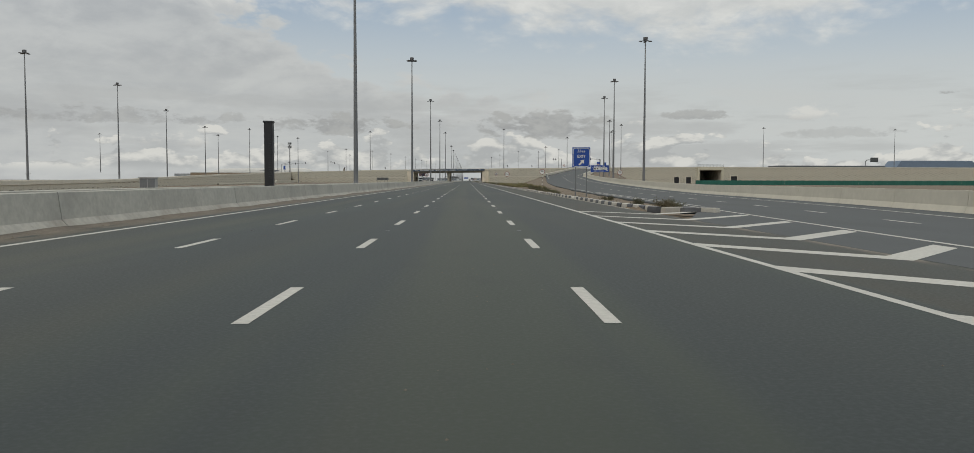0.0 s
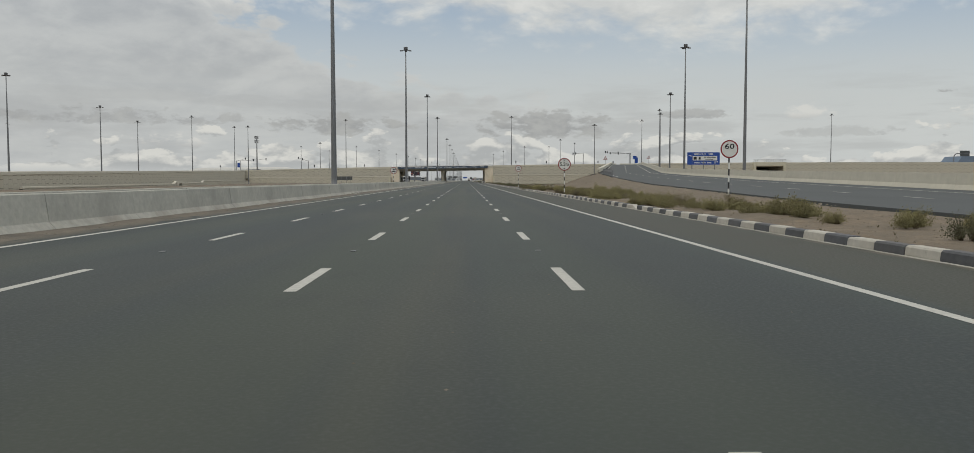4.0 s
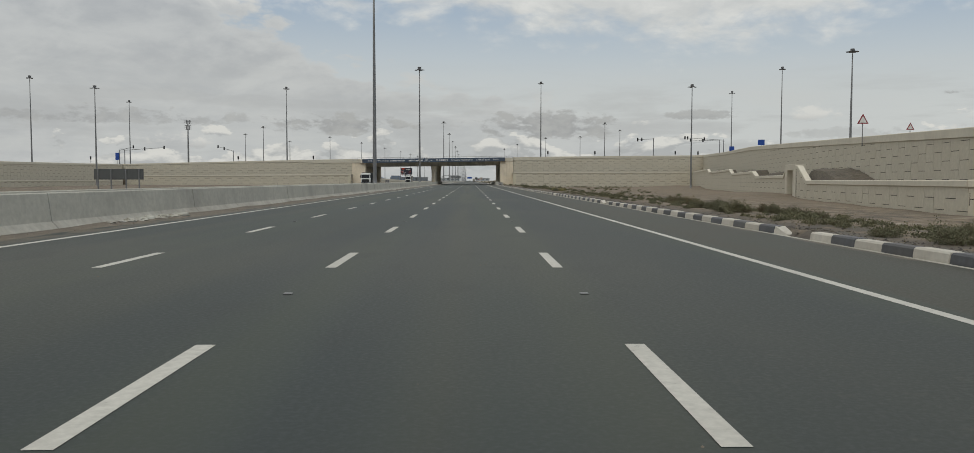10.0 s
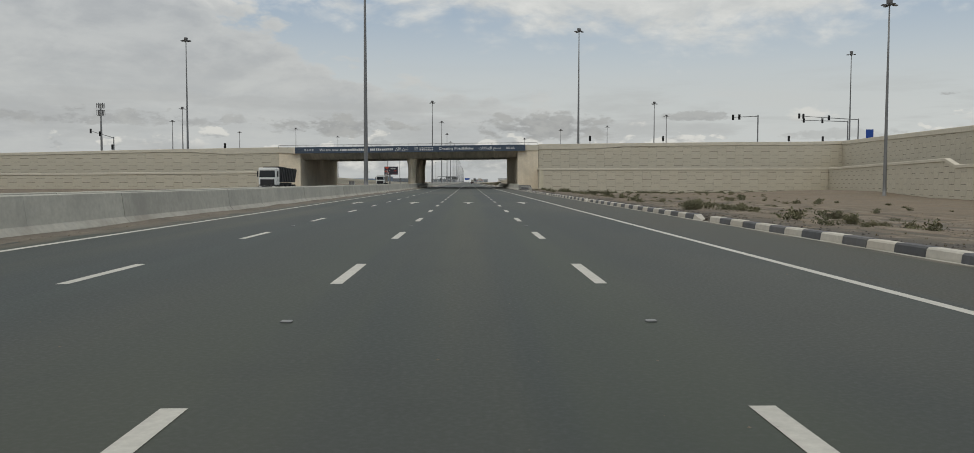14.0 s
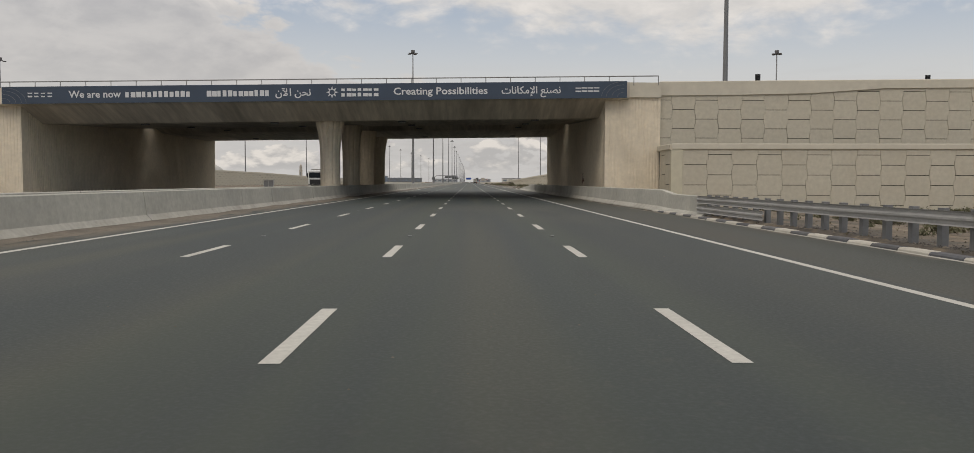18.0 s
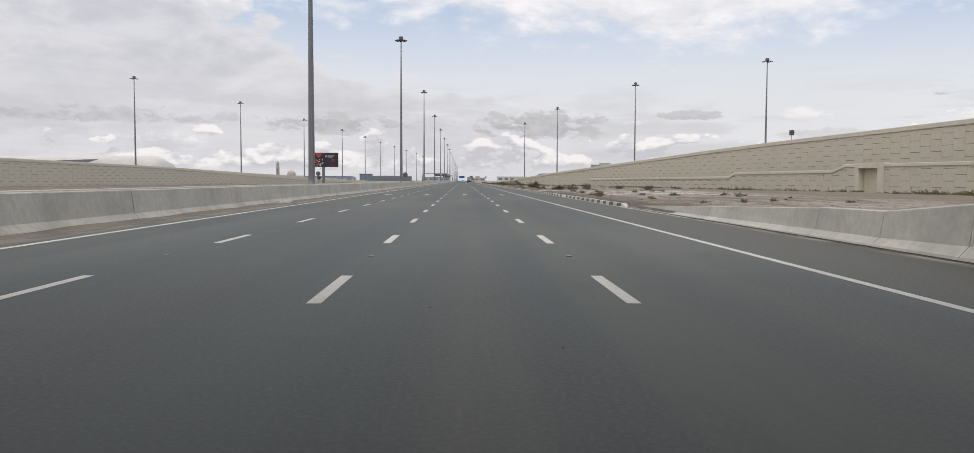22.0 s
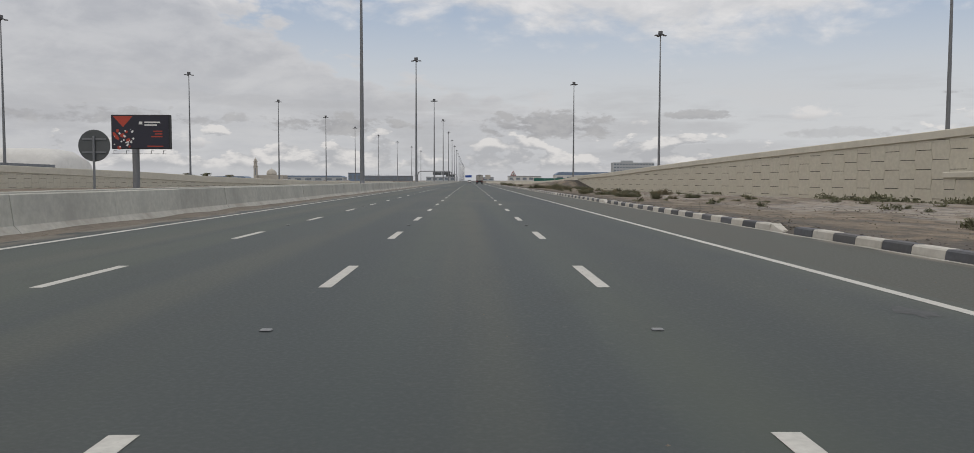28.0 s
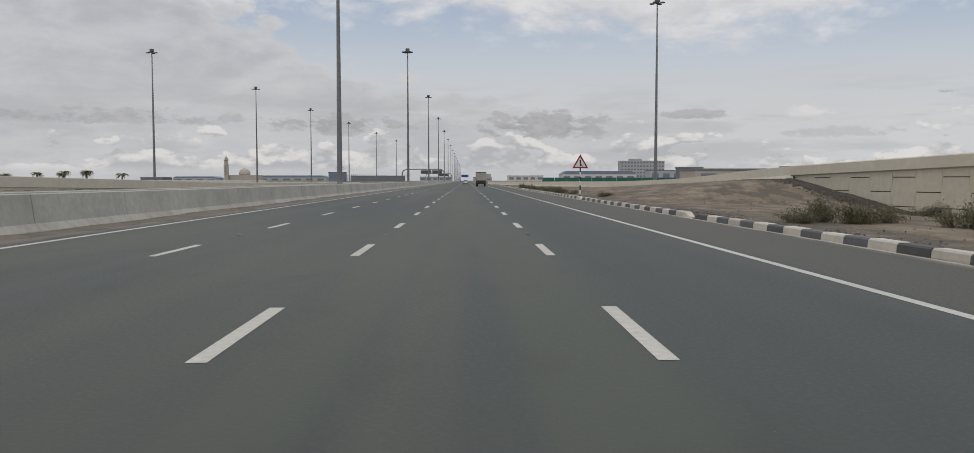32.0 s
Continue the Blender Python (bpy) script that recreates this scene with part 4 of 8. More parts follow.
def curved_barrier(name, label, line, z_of, y0, y1, step=6.0, h=1.0, material=None):
    ob = tagged(new(name), label, "concrete barrier", kind="structure")
    prof = [(0, 0), (0.14, 0.3), (0.2, h), (0.45, h), (0.5, 0.3), (0.6, -0.3), (0, -0.3)]
    y = y0
    while y < y1 - 0.1:
        e = min(y + step, y1)
        bm = bmesh.new()
        sweep(bm, prof, [(line(y + 0.012), y + 0.012, z_of(y)), (line(e - 0.012), e - 0.012, z_of(e))])
        part("barrier_length", bm, material or COPING, ob)
        y += step
    return ob


curved_barrier("ramp_barrier", "cream concrete barrier along the outside of the exit ramp", ramp_right, ramp_z, -60, 560, 8.0)
curved_barrier("entry_barrier", "low cream concrete barrier beside the merging ramp", out_x, lambda y: out_top(y) - 0.9, 956, 1250, 8.0, 0.9)


# ---- interlocking panel walls ----
PW, PH, LUG, GAP = 1.925, 1.555, 0.05, 0.026


def cross_poly(u, v):
    """Outline of one cross-shaped panel whose middle is (u, v)."""
    a, b, q = PW / 2 - LUG - 0.013, PW / 2 + LUG - 0.013, PH / 4
    t = PH / 2 - GAP
    return [(u - a, v - t), (u + a, v - t), (u + a, v - q), (u + b, v - q), (u + b, v + q), (u + a, v + q), (u + a, v + t), (u - a, v + t), (u - a, v + q), (u - b, v + q), (u - b, v - q), (u - a, v - q)]


def clip(poly, inside, cut):
    out = []
    for k, p in enumerate(poly):
        q = poly[(k + 1) % len(poly)]
        if inside(p):
            out.append(p)
            if not inside(q):
                out.append(cut(p, q))
        elif inside(q):
            out.append(cut(p, q))
    return out


def halfway(f):
    def cut(p, q):
        a, b = f(p), f(q)
        t = a / (a - b)
        return (p[0] + (q[0] - p[0]) * t, p[1] + (q[1] - p[1]) * t)
    return cut


def panel_mesh(poly, depth=0.06):
    bm = bmesh.new()
    a = [bm.verts.new((u, 0, v)) for u, v in poly]
    b = [bm.verts.new((u, depth, v)) for u, v in poly]
    bm.faces.new(a)
    for k in range(len(poly)):
        j = (k + 1) % len(poly)
        bm.faces.new((a[k], b[k], b[j], a[j]))
    return mesh_from("panel", bm, PANEL)


WHOLE = panel_mesh(cross_poly(0, 0))


def panel_wall(name, label, line, top, foot, coping=0.55, parts=300, thick=0.45, cap=True, v0=0.0, out=0.12, breaks=()):
    """A retaining wall along a polyline of plan points (seen from the left of the way): a dark backing,
    interlocking panels before it and a coping on top. top and foot are heights by the distance along it."""
    pts = [Vector((*p, 0)) for p in line]
    seg, s = [], 0.0
    for a, b in zip(pts, pts[1:]):
        seg.append((s, a, (b - a).normalized(), (b - a).length))
        s += (b - a).length
    total = s

    def at(d):
        for s0, a, w, L in seg:
            if d <= s0 + L + 1e-6:
                return a + w * (d - s0), w
        return seg[-1][1] + seg[-1][2] * (d - seg[-1][0]), seg[-1][2]

    bm = bmesh.new()
    marks = sorted({0.0, total, *[b for b in breaks if 0 < b < total], *[q[0] for q in seg], *[total * k / max(1, int(total / 6)) for k in range(int(total / 6) + 1)]})
    rows = []
    for d in marks:
        p, w = at(d)
        back = Vector((w.y, -w.x, 0))
        f0, f1 = p + back * 0.06, p + back * (0.06 + thick)
        rows.append([bm.verts.new((*f0.xy, foot(d) - 0.8)), bm.verts.new((*f0.xy, top(d) - 0.06)), bm.verts.new((*f1.xy, top(d) - 0.06)), bm.verts.new((*f1.xy, foot(d) - 0.8))])
    for a, b in zip(rows, rows[1:]):
        for k in range(4):
            bm.faces.new((a[k], a[(k + 1) % 4], b[(k + 1) % 4], b[k]))
    bm.faces.new(rows[0])
    bm.faces.new(rows[-1])
    wall = structure(name, bm, JOINT, label, "retaining wall")
    if cap:
        bm = bmesh.new()
        rows = []
        for d in marks:
            p, w = at(d)
            back = Vector((w.y, -w.x, 0))
            c = coping(d) if callable(coping) else coping
            prof = ((-out, -c), (-out, -0.05), (-out + 0.05, 0), (thick + 0.1, 0), (thick + 0.1, -c), (0.0, -c - 0.07))
            rows.append([bm.verts.new((*(p + back * u).xy, top(d) + v)) for u, v in prof])
        for a, b in zip(rows, rows[1:]):
            for k in range(6):
                bm.faces.new((a[k], a[(k + 1) % 6], b[(k + 1) % 6], b[k]))
        bm.faces.new(rows[0])
        bm.faces.new(rows[-1])
        part("coping", bm, COPING, wall, "smooth cream concrete coping")
    made, rest = 0, []
    for col in range(int(total / PW) + 1):
        u = (col + 0.5) * PW
        if u - PW / 2 > total - 0.3:
            break
        p, w = at(min(u, total - 0.01))
        m = Matrix(((w.x, -w.y, 0, p.x), (w.y, w.x, 0, p.y), (0, 0, 1, 0), (0, 0, 0, 1))) @ Matrix.Diagonal((1, -1, 1, 1))
        m = Matrix.Translation(p) @ Matrix(((w.x, w.y, 0, 0), (w.y, -w.x, 0, 0), (0, 0, 1, 0), (0, 0, 0, 1)))
        c = (coping(u) if callable(coping) else coping) if cap else 0.0
        lo, hi = foot(u) - 0.3, top(u)
        row = math.floor((lo - v0) / PH) - 1
        while True:
            v = v0 + (row + (0.5 if col % 2 else 0.0)) * PH
            row += 1
            if v - PH / 2 > hi:
                break
            if v + PH / 2 < lo:
                continue
            f_top = lambda q: (top(u + q[0]) - c * 0.6 - 0.03) - q[1]
            f_end = lambda q: min(total - u, 50) - q[0]
            poly = cross_poly(0, v)
            whole = all(f_top(q) > 0 for q in poly) and all(f_end(q) > 0 for q in poly)
            if not whole:
                poly = clip(poly, lambda q: f_top(q) > 0, halfway(f_top))
                poly = clip(poly, lambda q: f_end(q) > 0, halfway(f_end)) if len(poly) > 2 else poly
                clean = [q for k, q in enumerate(poly) if (Vector(q) - Vector(poly[k - 1])).length > 0.004]
                if len(clean) < 3:
                    continue
                poly = clean
            if made < parts:
                jig = Matrix.Translation((0, 0.006 * math.sin(made * 3.7), 0))
                if whole:
                    piece("panel", WHOLE, wall, m @ jig @ Matrix.Translation((0, 0, v)))
                else:
                    piece("panel", panel_mesh(poly), wall, m @ jig)
            else:
                rest.append((m, poly))
            made += 1
    if rest:
        verts, faces = [], []
        for m, poly in rest:
            b0, n = len(verts), len(poly)
            verts += [tuple(m @ Vector((u, d, v))) for d in (0, 0.06) for u, v in poly]
            faces.append(tuple(range(b0, b0 + n)))
            faces += [(b0 + k, b0 + (k + 1) % n, b0 + n + (k + 1) % n, b0 + n + k) for k in range(n)]
        me = bpy.data.meshes.new("panels")
        me.from_pydata(verts, [], faces)
        me.materials.append(PANEL)
        ob = piece("panels", me, wall)
        tagged(ob, "further cream panels of the wall", kind="stuff")
    return wall


def along(line, table):
    """A height by distance from heights by y."""
    marks, s = [], 0.0
    for k, p in enumerate(line):
        if k:
            s += math.dist(line[k - 1], p)
        marks.append((s, p[1]))
    return lambda d: lerp(table, lerp(marks, d))


def breaks_of(line, table):
    """The distances along a line at which its table of heights by y has a corner."""
    out, s = [], 0.0
    for p, q in zip(line, line[1:]):
        L = math.dist(p, q)
        out += [s + L * (y - p[1]) / (q[1] - p[1]) for y, _ in table if min(p[1], q[1]) < y < max(p[1], q[1])]
        s += L
    return out


# walls that face the traffic on both sides of the bridge, in two steps; seen from the left of the way
panel_wall("retaining_wall", "cream concrete retaining wall of interlocking panels, lower step", [(77.63, 569.0), (15.17, 569.0)], lambda d: 4.55 - 0.003 * d, lambda d: -1.0, 0.40, v0=1.205)
panel_wall("retaining_wall", "cream concrete return of the lower wall step beside the bridge", [(15.16, 569.02), (15.16, 573.35)], lambda d: 4.35, lambda d: -1.0, 0.40, v0=0.45)
panel_wall("retaining_wall", "cream concrete retaining wall of interlocking panels below the bridge road", [(83.745, 574.0), (15.4, 574.0)],
           lambda d: lerp([(0, 10.6), (9, 10.35), (26, 10.25), (37, 10.1), (49, 9.95), (68.3, 9.68)], d), lambda d: 4.2 if d < 66 else -0.8,
           lambda d: lerp([(0, 0.7), (50, 0.72), (57, 1.15), (70, 1.15)], d), v0=6.62)
# the ramp wall towards the bridge: way runs away from the traffic, its face looks left
line_in = [(wall_in_x(277), 277.0), (wall_in_x(578), 578.0)]
IN_TOP = [(y, z + 0.92) for y, z in RAMP_Z]
IN_FOOT = [(277, 2.2), (298, 0.9), (320, -0.6), (345, -1.1), (600, -1.1)]
panel_wall("ramp_wall", "tall cream panel wall that carries the exit ramp", line_in, along(line_in, IN_TOP), along(line_in, IN_FOOT), 0.75)
terrace = [(31.0, 333.0), (40.7, 384.6)]
panel_wall("terrace_wall", "low cream panel wall in front of the ramp wall", terrace, lambda d: lerp([(0, 1.5), (46.3, 1.5), (51.2, 3.3), (52.5, 3.35)], d), lambda d: -1.2, 0.42, v0=0.3, breaks=(46.3, 51.2))
panel_wall("terrace_wall", "short cream panel wall at the end of the terrace", [(35.9, 327.0), (31.0, 333.0)], lambda d: 1.5, lambda d: -1.1, 0.42, v0=0.3)
ter_x = lambda y: wall_in_x(y) - 5.5
terrace = [(ter_x(392.0), 392.0), (ter_x(500.0), 500.0), (77.4, 569.0)]
TER = [(392, 3.45), (392.6, 3.4), (394.6, 2.2), (418.8, 2.24), (422.8, 3.1), (450.4, 2.95), (454.2, 3.88), (497.5, 3.7), (501, 4.62), (569, 4.55)]
panel_wall("terrace_wall", "stepped cream panel wall in front of the ramp wall", terrace, along(terrace, TER), lambda d: -1.1, 0.42, v0=0.4, breaks=breaks_of(terrace, TER))
# after the bridge
line_out = [(x, y) for y, x in OUT_X if y <= 956]
OUT_FOOT = [(624, -1.1), (850, -1.0), (905, -0.9), (930, -0.3), (956, 0.5)]
panel_wall("ramp_wall", "cream panel wall that falls with the entry ramp", line_out, along(line_out, OUT_TOP), along(line_out, OUT_FOOT), 0.62)
OUT_STEP = [(712, 3.9), (738.7, 3.95), (741.4, 3.17), (770.8, 3.07), (772.8, 2.36), (851, 2.1)]
terrace = [(60.0, 712.0), (56.85, 730.1)]
panel_wall("terrace_wall", "cream panel wall before the drain shaft beside the entry ramp", terrace, along(terrace, OUT_STEP), lambda d: -1.1, 0.42, breaks=breaks_of(terrace, OUT_STEP))
terrace = [(55.84, 736.1), (48.9, 776.0), (35.8, 851.0)]
panel_wall("terrace_wall", "stepped low cream panel wall beside sand and scrub", terrace, along(terrace, OUT_STEP), lambda d: -1.1, 0.42, breaks=breaks_of(terrace, OUT_STEP))
panel_wall("terrace_wall", "short cream end wall of the terrace", [(35.8, 851.0), (37.6, 852.0)], lambda d: 2.06, lambda d: -1.1, 0.42)
# across the opposite carriageway
panel_wall("retaining_wall", "cream panel wall beyond the opposite carriageway, lower step", [(-41.0, 569.0), (-117.5, 569.0)], lambda d: lerp([(0, 3.6), (40, 3.2), (77, 3.0)], d), lambda d: -0.5, 0.42, v0=0.4)
panel_wall("retaining_wall", "cream panel wall beyond the opposite carriageway", [(-41.0, 574.0), (-121.0, 574.0)], lambda d: lerp([(0, 8.9), (30, 8.25), (80, 7.0)], d), lambda d: 3.0, lambda d: lerp([(0, 1.3), (14, 1.25), (20, 0.6), (80, 0.55)], d), v0=0.9)
line_l = [(x, y) for y, x in LIN_X][::-1]
panel_wall("ramp_wall", "long cream panel wall of the ramp beyond the opposite carriageway", line_l, along(line_l, LIN_TOP), lambda d: -0.5, 0.6, parts=160)
line_l = [(x, y) for y, x in LOUT_X][::-1]
panel_wall("ramp_wall", "long cream panel wall of the far ramp after the bridge", line_l, along(line_l, LOUT_TOP), lambda d: -0.5, lambda d: lerp([(0, 1.6), (225, 1.5), (330, 0.65), (600, 0.6)], d), parts=160)
left_in_x = lambda y: lerp(LIN_X, y) + 3.5
LOW_TOP = [(250, 0.3), (361, 0.42), (372.5, 0.45), (375.5, 1.15), (384, 0.68), (418, 0.72), (421.5, 1.36), (560, 1.3)]
for marks in ((560.0, 551.0, 470.0, 383.3), (375.5, 336.0, 262.0)):
    low_l = [(left_in_x(y), y) for y in marks]
    panel_wall("terrace_wall", "low cream panel wall with stepped coping below the far ramp", low_l, along(low_l, LOW_TOP), lambda d: -0.5, 0.32, parts=120, breaks=breaks_of(low_l, LOW_TOP))
# behind the bridge: the road over it, and its long wall to the right
for nm, x0, x1, z, mat, label in (("bridge_road_right", 12.6, 380, 8.9, RAMP_ASPHALT, "asphalt road on top of the embankment"), ("bridge_road_left", -190, -38.2, 6.4, RAMP_ASPHALT, "asphalt road on top of the embankment")):
    bm = bmesh.new()
    box(bm, x0, x1, 578.2, 624, z - 0.3, z)
    structure(nm, bm, mat, label, "road")
for x0, x1, z in ((15.4, 380, 8.9), (-190, -41.1, 6.4)):
    bm = bmesh.new()
    box(bm, x0, x1, 574.55, 578.19, z - 0.3, z + 0.12)
    structure("bridge_footway", bm, CONCRETE, "raised concrete footway beside the road on the embankment", "pavement")
bm = bmesh.new()
box(bm, 15.14, 16.02, 568.93, 569.4, -1.2, 3.97, 0.02)
structure("pilaster", bm, WALL, "smooth cream corner pilaster of the lower panel wall", "wall")
bm = bmesh.new()
box(bm, -41.85, -40.97, 568.93, 569.4, -1.2, 3.17, 0.02)
structure("pilaster", bm, WALL, "smooth cream corner pilaster of the far lower panel wall", "wall")
panel_wall("retaining_wall", "cream return of the lower wall step beyond the opposite carriageway", [(-41.0, 573.35), (-41.0, 569.02)], lambda d: 3.59, lambda d: -0.5, 0.42, v0=0.4)
for x0, x1, z in ((15.4, 160.4, 8.59), (178.6, 380, 8.59), (-190, -41.1, 6.09)):
    bm = bmesh.new()
    box(bm, x0, x1, 574.6, 623.9, -1.5, z)
    structure("embankment", bm, SAND_PLAIN, "sand fill of the embankment below the bridge road", "ground")
panel_wall("retaining_wall", "long cream panel wall of the bridge road, far away", [(380.0, 573.0), (178.5, 573.0)], lambda d: 11.2, lambda d: -0.5, 0.7, parts=120)
panel_wall("retaining_wall", "long cream panel wall of the bridge road, far away", [(160.5, 573.0), (86.0, 573.0)], lambda d: lerp([(0, 11.2), (60, 10.6)], d), lambda d: -0.5, 0.7, parts=120)

# ---- bridge ----
tilt = lambda x: (x + 37.4) * 0.0145
bridge = thing("bridge", "concrete motorway bridge with stained haunched deck on fluted columns", "bridge")
SOFFIT_Z = [(572.6, 7.46), (573.4, 7.36), (576.8, 6.18), (595.2, 6.95), (597.4, 7.1), (598.6, 7.35), (600.2, 8.35), (601.4, 7.6), (604.0, 6.98), (620.6, 6.9), (624.4, 7.6), (625, 8.4)]
soffit = lambda x, y: lerp(SOFFIT_Z, y) + tilt(x)
# two decks side by side with a slot of daylight between them
for lo, hi, rim in ((0, 6, [(598.6, 9.35), (572.6, 8.72)]), (6, 12, [(625, 9.3), (600.2, 9.35)])):
    bm = bmesh.new()
    sect = SOFFIT_Z[lo:hi] + rim
    rows = [[bm.verts.new((x, y, z + tilt(x))) for y, z in sect] for x in (-38.2, -30, -20, -10, 0, 12.6)]
    for a, b in zip(rows, rows[1:]):
        for k in range(len(sect)):
            bm.faces.new((a[k], a[(k + 1) % len(sect)], b[(k + 1) % len(sect)], b[k]))
    bm.faces.new(rows[0])
    bm.faces.new(rows[-1])
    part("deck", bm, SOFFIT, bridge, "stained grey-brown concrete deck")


def fluted(seed=0):
    """Flared column with vertical flutes, oval in plan."""
    bm = bmesh.new()
    seg = 48
    rings = []
    for z, k in ((0, 1.0), (3.4, 1.0), (4.5, 1.02), (5.4, 1.09), (6.1, 1.19), (6.7, 1.33), (7.1, 1.42), (7.3, 1.43)):
        ring = []
        for i in range(seg):
            a = 6.2832 * i / seg
            f = 1.0 - ((0.03 + 0.05 * min(1.0, z / 5.0)) if i % 4 == 0 else 0.0)
            ring.append(bm.verts.new((0.86 * k * f * math.cos(a), 1.1 * k * f * math.sin(a), z)))
        rings.append(ring)
    for a, b in zip(rings, rings[1:]):
        for i in range(seg):
            bm.faces.new((a[i], a[(i + 1) % seg], b[(i + 1) % seg], b[i]))
    bm.faces.new(rings[0])
    bm.faces.new(rings[-1])
    return mesh_from("column", bm, RIBBED)


COLUMN = fluted()
for y in (579.2, 592.0, 605.0, 617.8):
    piece("column", COLUMN, bridge, pose(-12.6, y, 0) @ Matrix.Diagonal((1, 1, (soffit(-12.7, y) + 0.03) / 7.3, 1)))


def ribbed_wall(name, a, b, z0, z1, pitch, depth, label, thick=0.8):
    """A wall with upright ribs on the side that lies left of the way from a to b."""
    a, b = Vector((*a, 0)), Vector((*b, 0))
    w = (b - a).normalized()
    back = Vector((w.y, -w.x, 0))
    n = int((b - a).length / pitch)
    bm = bmesh.new()
    line = []
    for k in range(n):
        s = k * pitch
        line += [(s, depth), (s + pitch * 0.25, depth), (s + pitch * 0.34, 0), (s + pitch * 0.91, 0)]
    line += [((b - a).length, depth), ((b - a).length, thick), (0, thick)]
    hi = lambda p: z1(p) if callable(z1) else z1
    lo = [bm.verts.new((*(a + w * s + back * d).xy, z0)) for s, d in line]
    up = [bm.verts.new((*(a + w * s + back * d).xy, hi(a + w * s))) for s, d in line]
    for k in range(len(line)):
        j = (k + 1) % len(line)
        bm.faces.new((lo[k], lo[j], up[j], up[k]))
    top = up[-1], up[-2]
    return structure(name, bm, RIBBED, label, "wall")


ribbed_wall("abutment_wall", (10.75, 574.22), (10.75, 624.2), -0.2, 9.1, 0.30, 0.09, "ribbed brown concrete wall under the bridge")
ribbed_wall("abutment_wall", (-36.4, 624.2), (-36.4, 574.22), -0.2, 8.5, 0.30, 0.06, "ribbed brown concrete wall beyond the opposite lanes")
ribbed_wall("wing_wall", (15.3, 573.4), (10.76, 573.4), -1.2, 9.45, 0.26, 0.02, "finely ribbed cream concrete wing wall of the bridge")
ribbed_wall("wing_wall", (-36.41, 573.4), (-41.0, 573.4), -1.2, 8.75, 0.26, 0.02, "finely ribbed cream concrete wing wall of the bridge")
bm = bmesh.new()
box(bm, 12.35, 15.3, 573.2, 578.0, 8.3, 9.5)
structure("wing_cap", bm, COPING, "cream concrete block on top of the wing wall", "coping")
bm = bmesh.new()
box(bm, -41.0, -37.5, 573.2, 578.0, 7.6, 8.8)
structure("wing_cap", bm, COPING, "cream concrete block on top of the wing wall", "coping")
# scrawl of brown paint on the ribbed wall
scrawl = thing("graffiti", "small scrawl of red-brown paint on the ribbed wall", "graffiti", (10.735, 585.9, 1.3))
for k, (f, n) in enumerate(((lambda t: (0.55 - 0.1 * t, 0.75 * t + 0.15 * math.sin(5 * t)), 10), (lambda t: (0.5 - 0.9 * t, 0.3 + 0.16 * math.sin(13 * t)), 16), (lambda t: (0.42 - 0.12 * t, 0.95 - 0.4 * t), 6), (lambda t: (0.75 - 0.2 * t, -0.05 + 0.4 * t), 6))):
    bm = bmesh.new()
    pts = [f(i / n) for i in range(n + 1)]
    for (u0, v0), (u1, v1) in zip(pts, pts[1:]):
        tube(bm, (0, u0, v0), (0, u1, v1), 0.018, seg=5)
    part("stroke", bm, SCRAWL, scrawl)

# lamps under the deck
bm = bmesh.new()
box(bm, -0.35, 0.35, -0.16, 0.16, -0.13, 0.0, 0.03)
HOUSING = mesh_from("housing", bm, LAMP_GREY)
bm = bmesh.new()
box(bm, -0.27, 0.27, -0.11, 0.11, -0.145, -0.12)
LENS = mesh_from("lens", bm, SIGN_WHITE)
first = None
for y in (578.6, 590.5, 603.0, 616.0):
    for x in (-28.5, -17.3, -6.2, 5.4):
        m = pose(x, y, soffit(x, y) + 0.01)
        if first is None:
            first = thing("tunnel_light", "small grey light fitting under the bridge deck", "light fitting", (0, 0, 0), group="lights under the bridge")
            first.matrix_basis = m
            piece("housing", HOUSING, first)
            piece("lens", LENS, first)
        else:
            copy_thing(first, m)

# railing along the deck edge
rail = thing("bridge_railing", "thin grey steel railing on the edge of the bridge", "railing")
bm = bmesh.new()
tube(bm, (-41, 573.0, 9.25 + tilt(-41)), (15.0, 573.0, 9.25 + tilt(15.0)), 0.045, seg=8)
part("rail", bm, STEEL, rail)
for k in range(29):
    x = -41 + 2.0 * k
    bm = bmesh.new()
    tube(bm, (x, 573.0, 8.5 + tilt(x)), (x, 573.0, 9.25 + tilt(x)), 0.03, seg=6)
    part("post", bm, STEEL, rail)

# banner on the deck edge
banner = thing("banner", "dark blue banner with white lettering fixed along the bridge edge", "banner", (-12.5, 572.5, 0))
bm = bmesh.new()
v = []
for x in (-24.85, -12, 0, 12, 24.85):
    z = tilt(x - 12.5)
    v.append([bm.verts.new((x, d, h + z)) for d, h in ((-0.05, 7.46), (-0.05, 8.8), (0.08, 8.8), (0.08, 7.46))])
for a, b in zip(v, v[1:]):
    for k in range(4):
        bm.faces.new((a[k], a[(k + 1) % 4], b[(k + 1) % 4], b[k]))
bm.faces.new(v[0])
bm.faces.new(v[-1])
part("cloth", bm, BANNER, banner)
bx = lambda px: -37.3 + (px - 5) / 1003 * 49.6 + 12.5


def on_banner(px, dz=0.0):
    x = bx(px)
    return Matrix.Translation((x, -0.056, 8.13 + tilt(x - 12.5) + dz)) @ pose(0, 0, 0, 90, 0.83 * -1, 0)


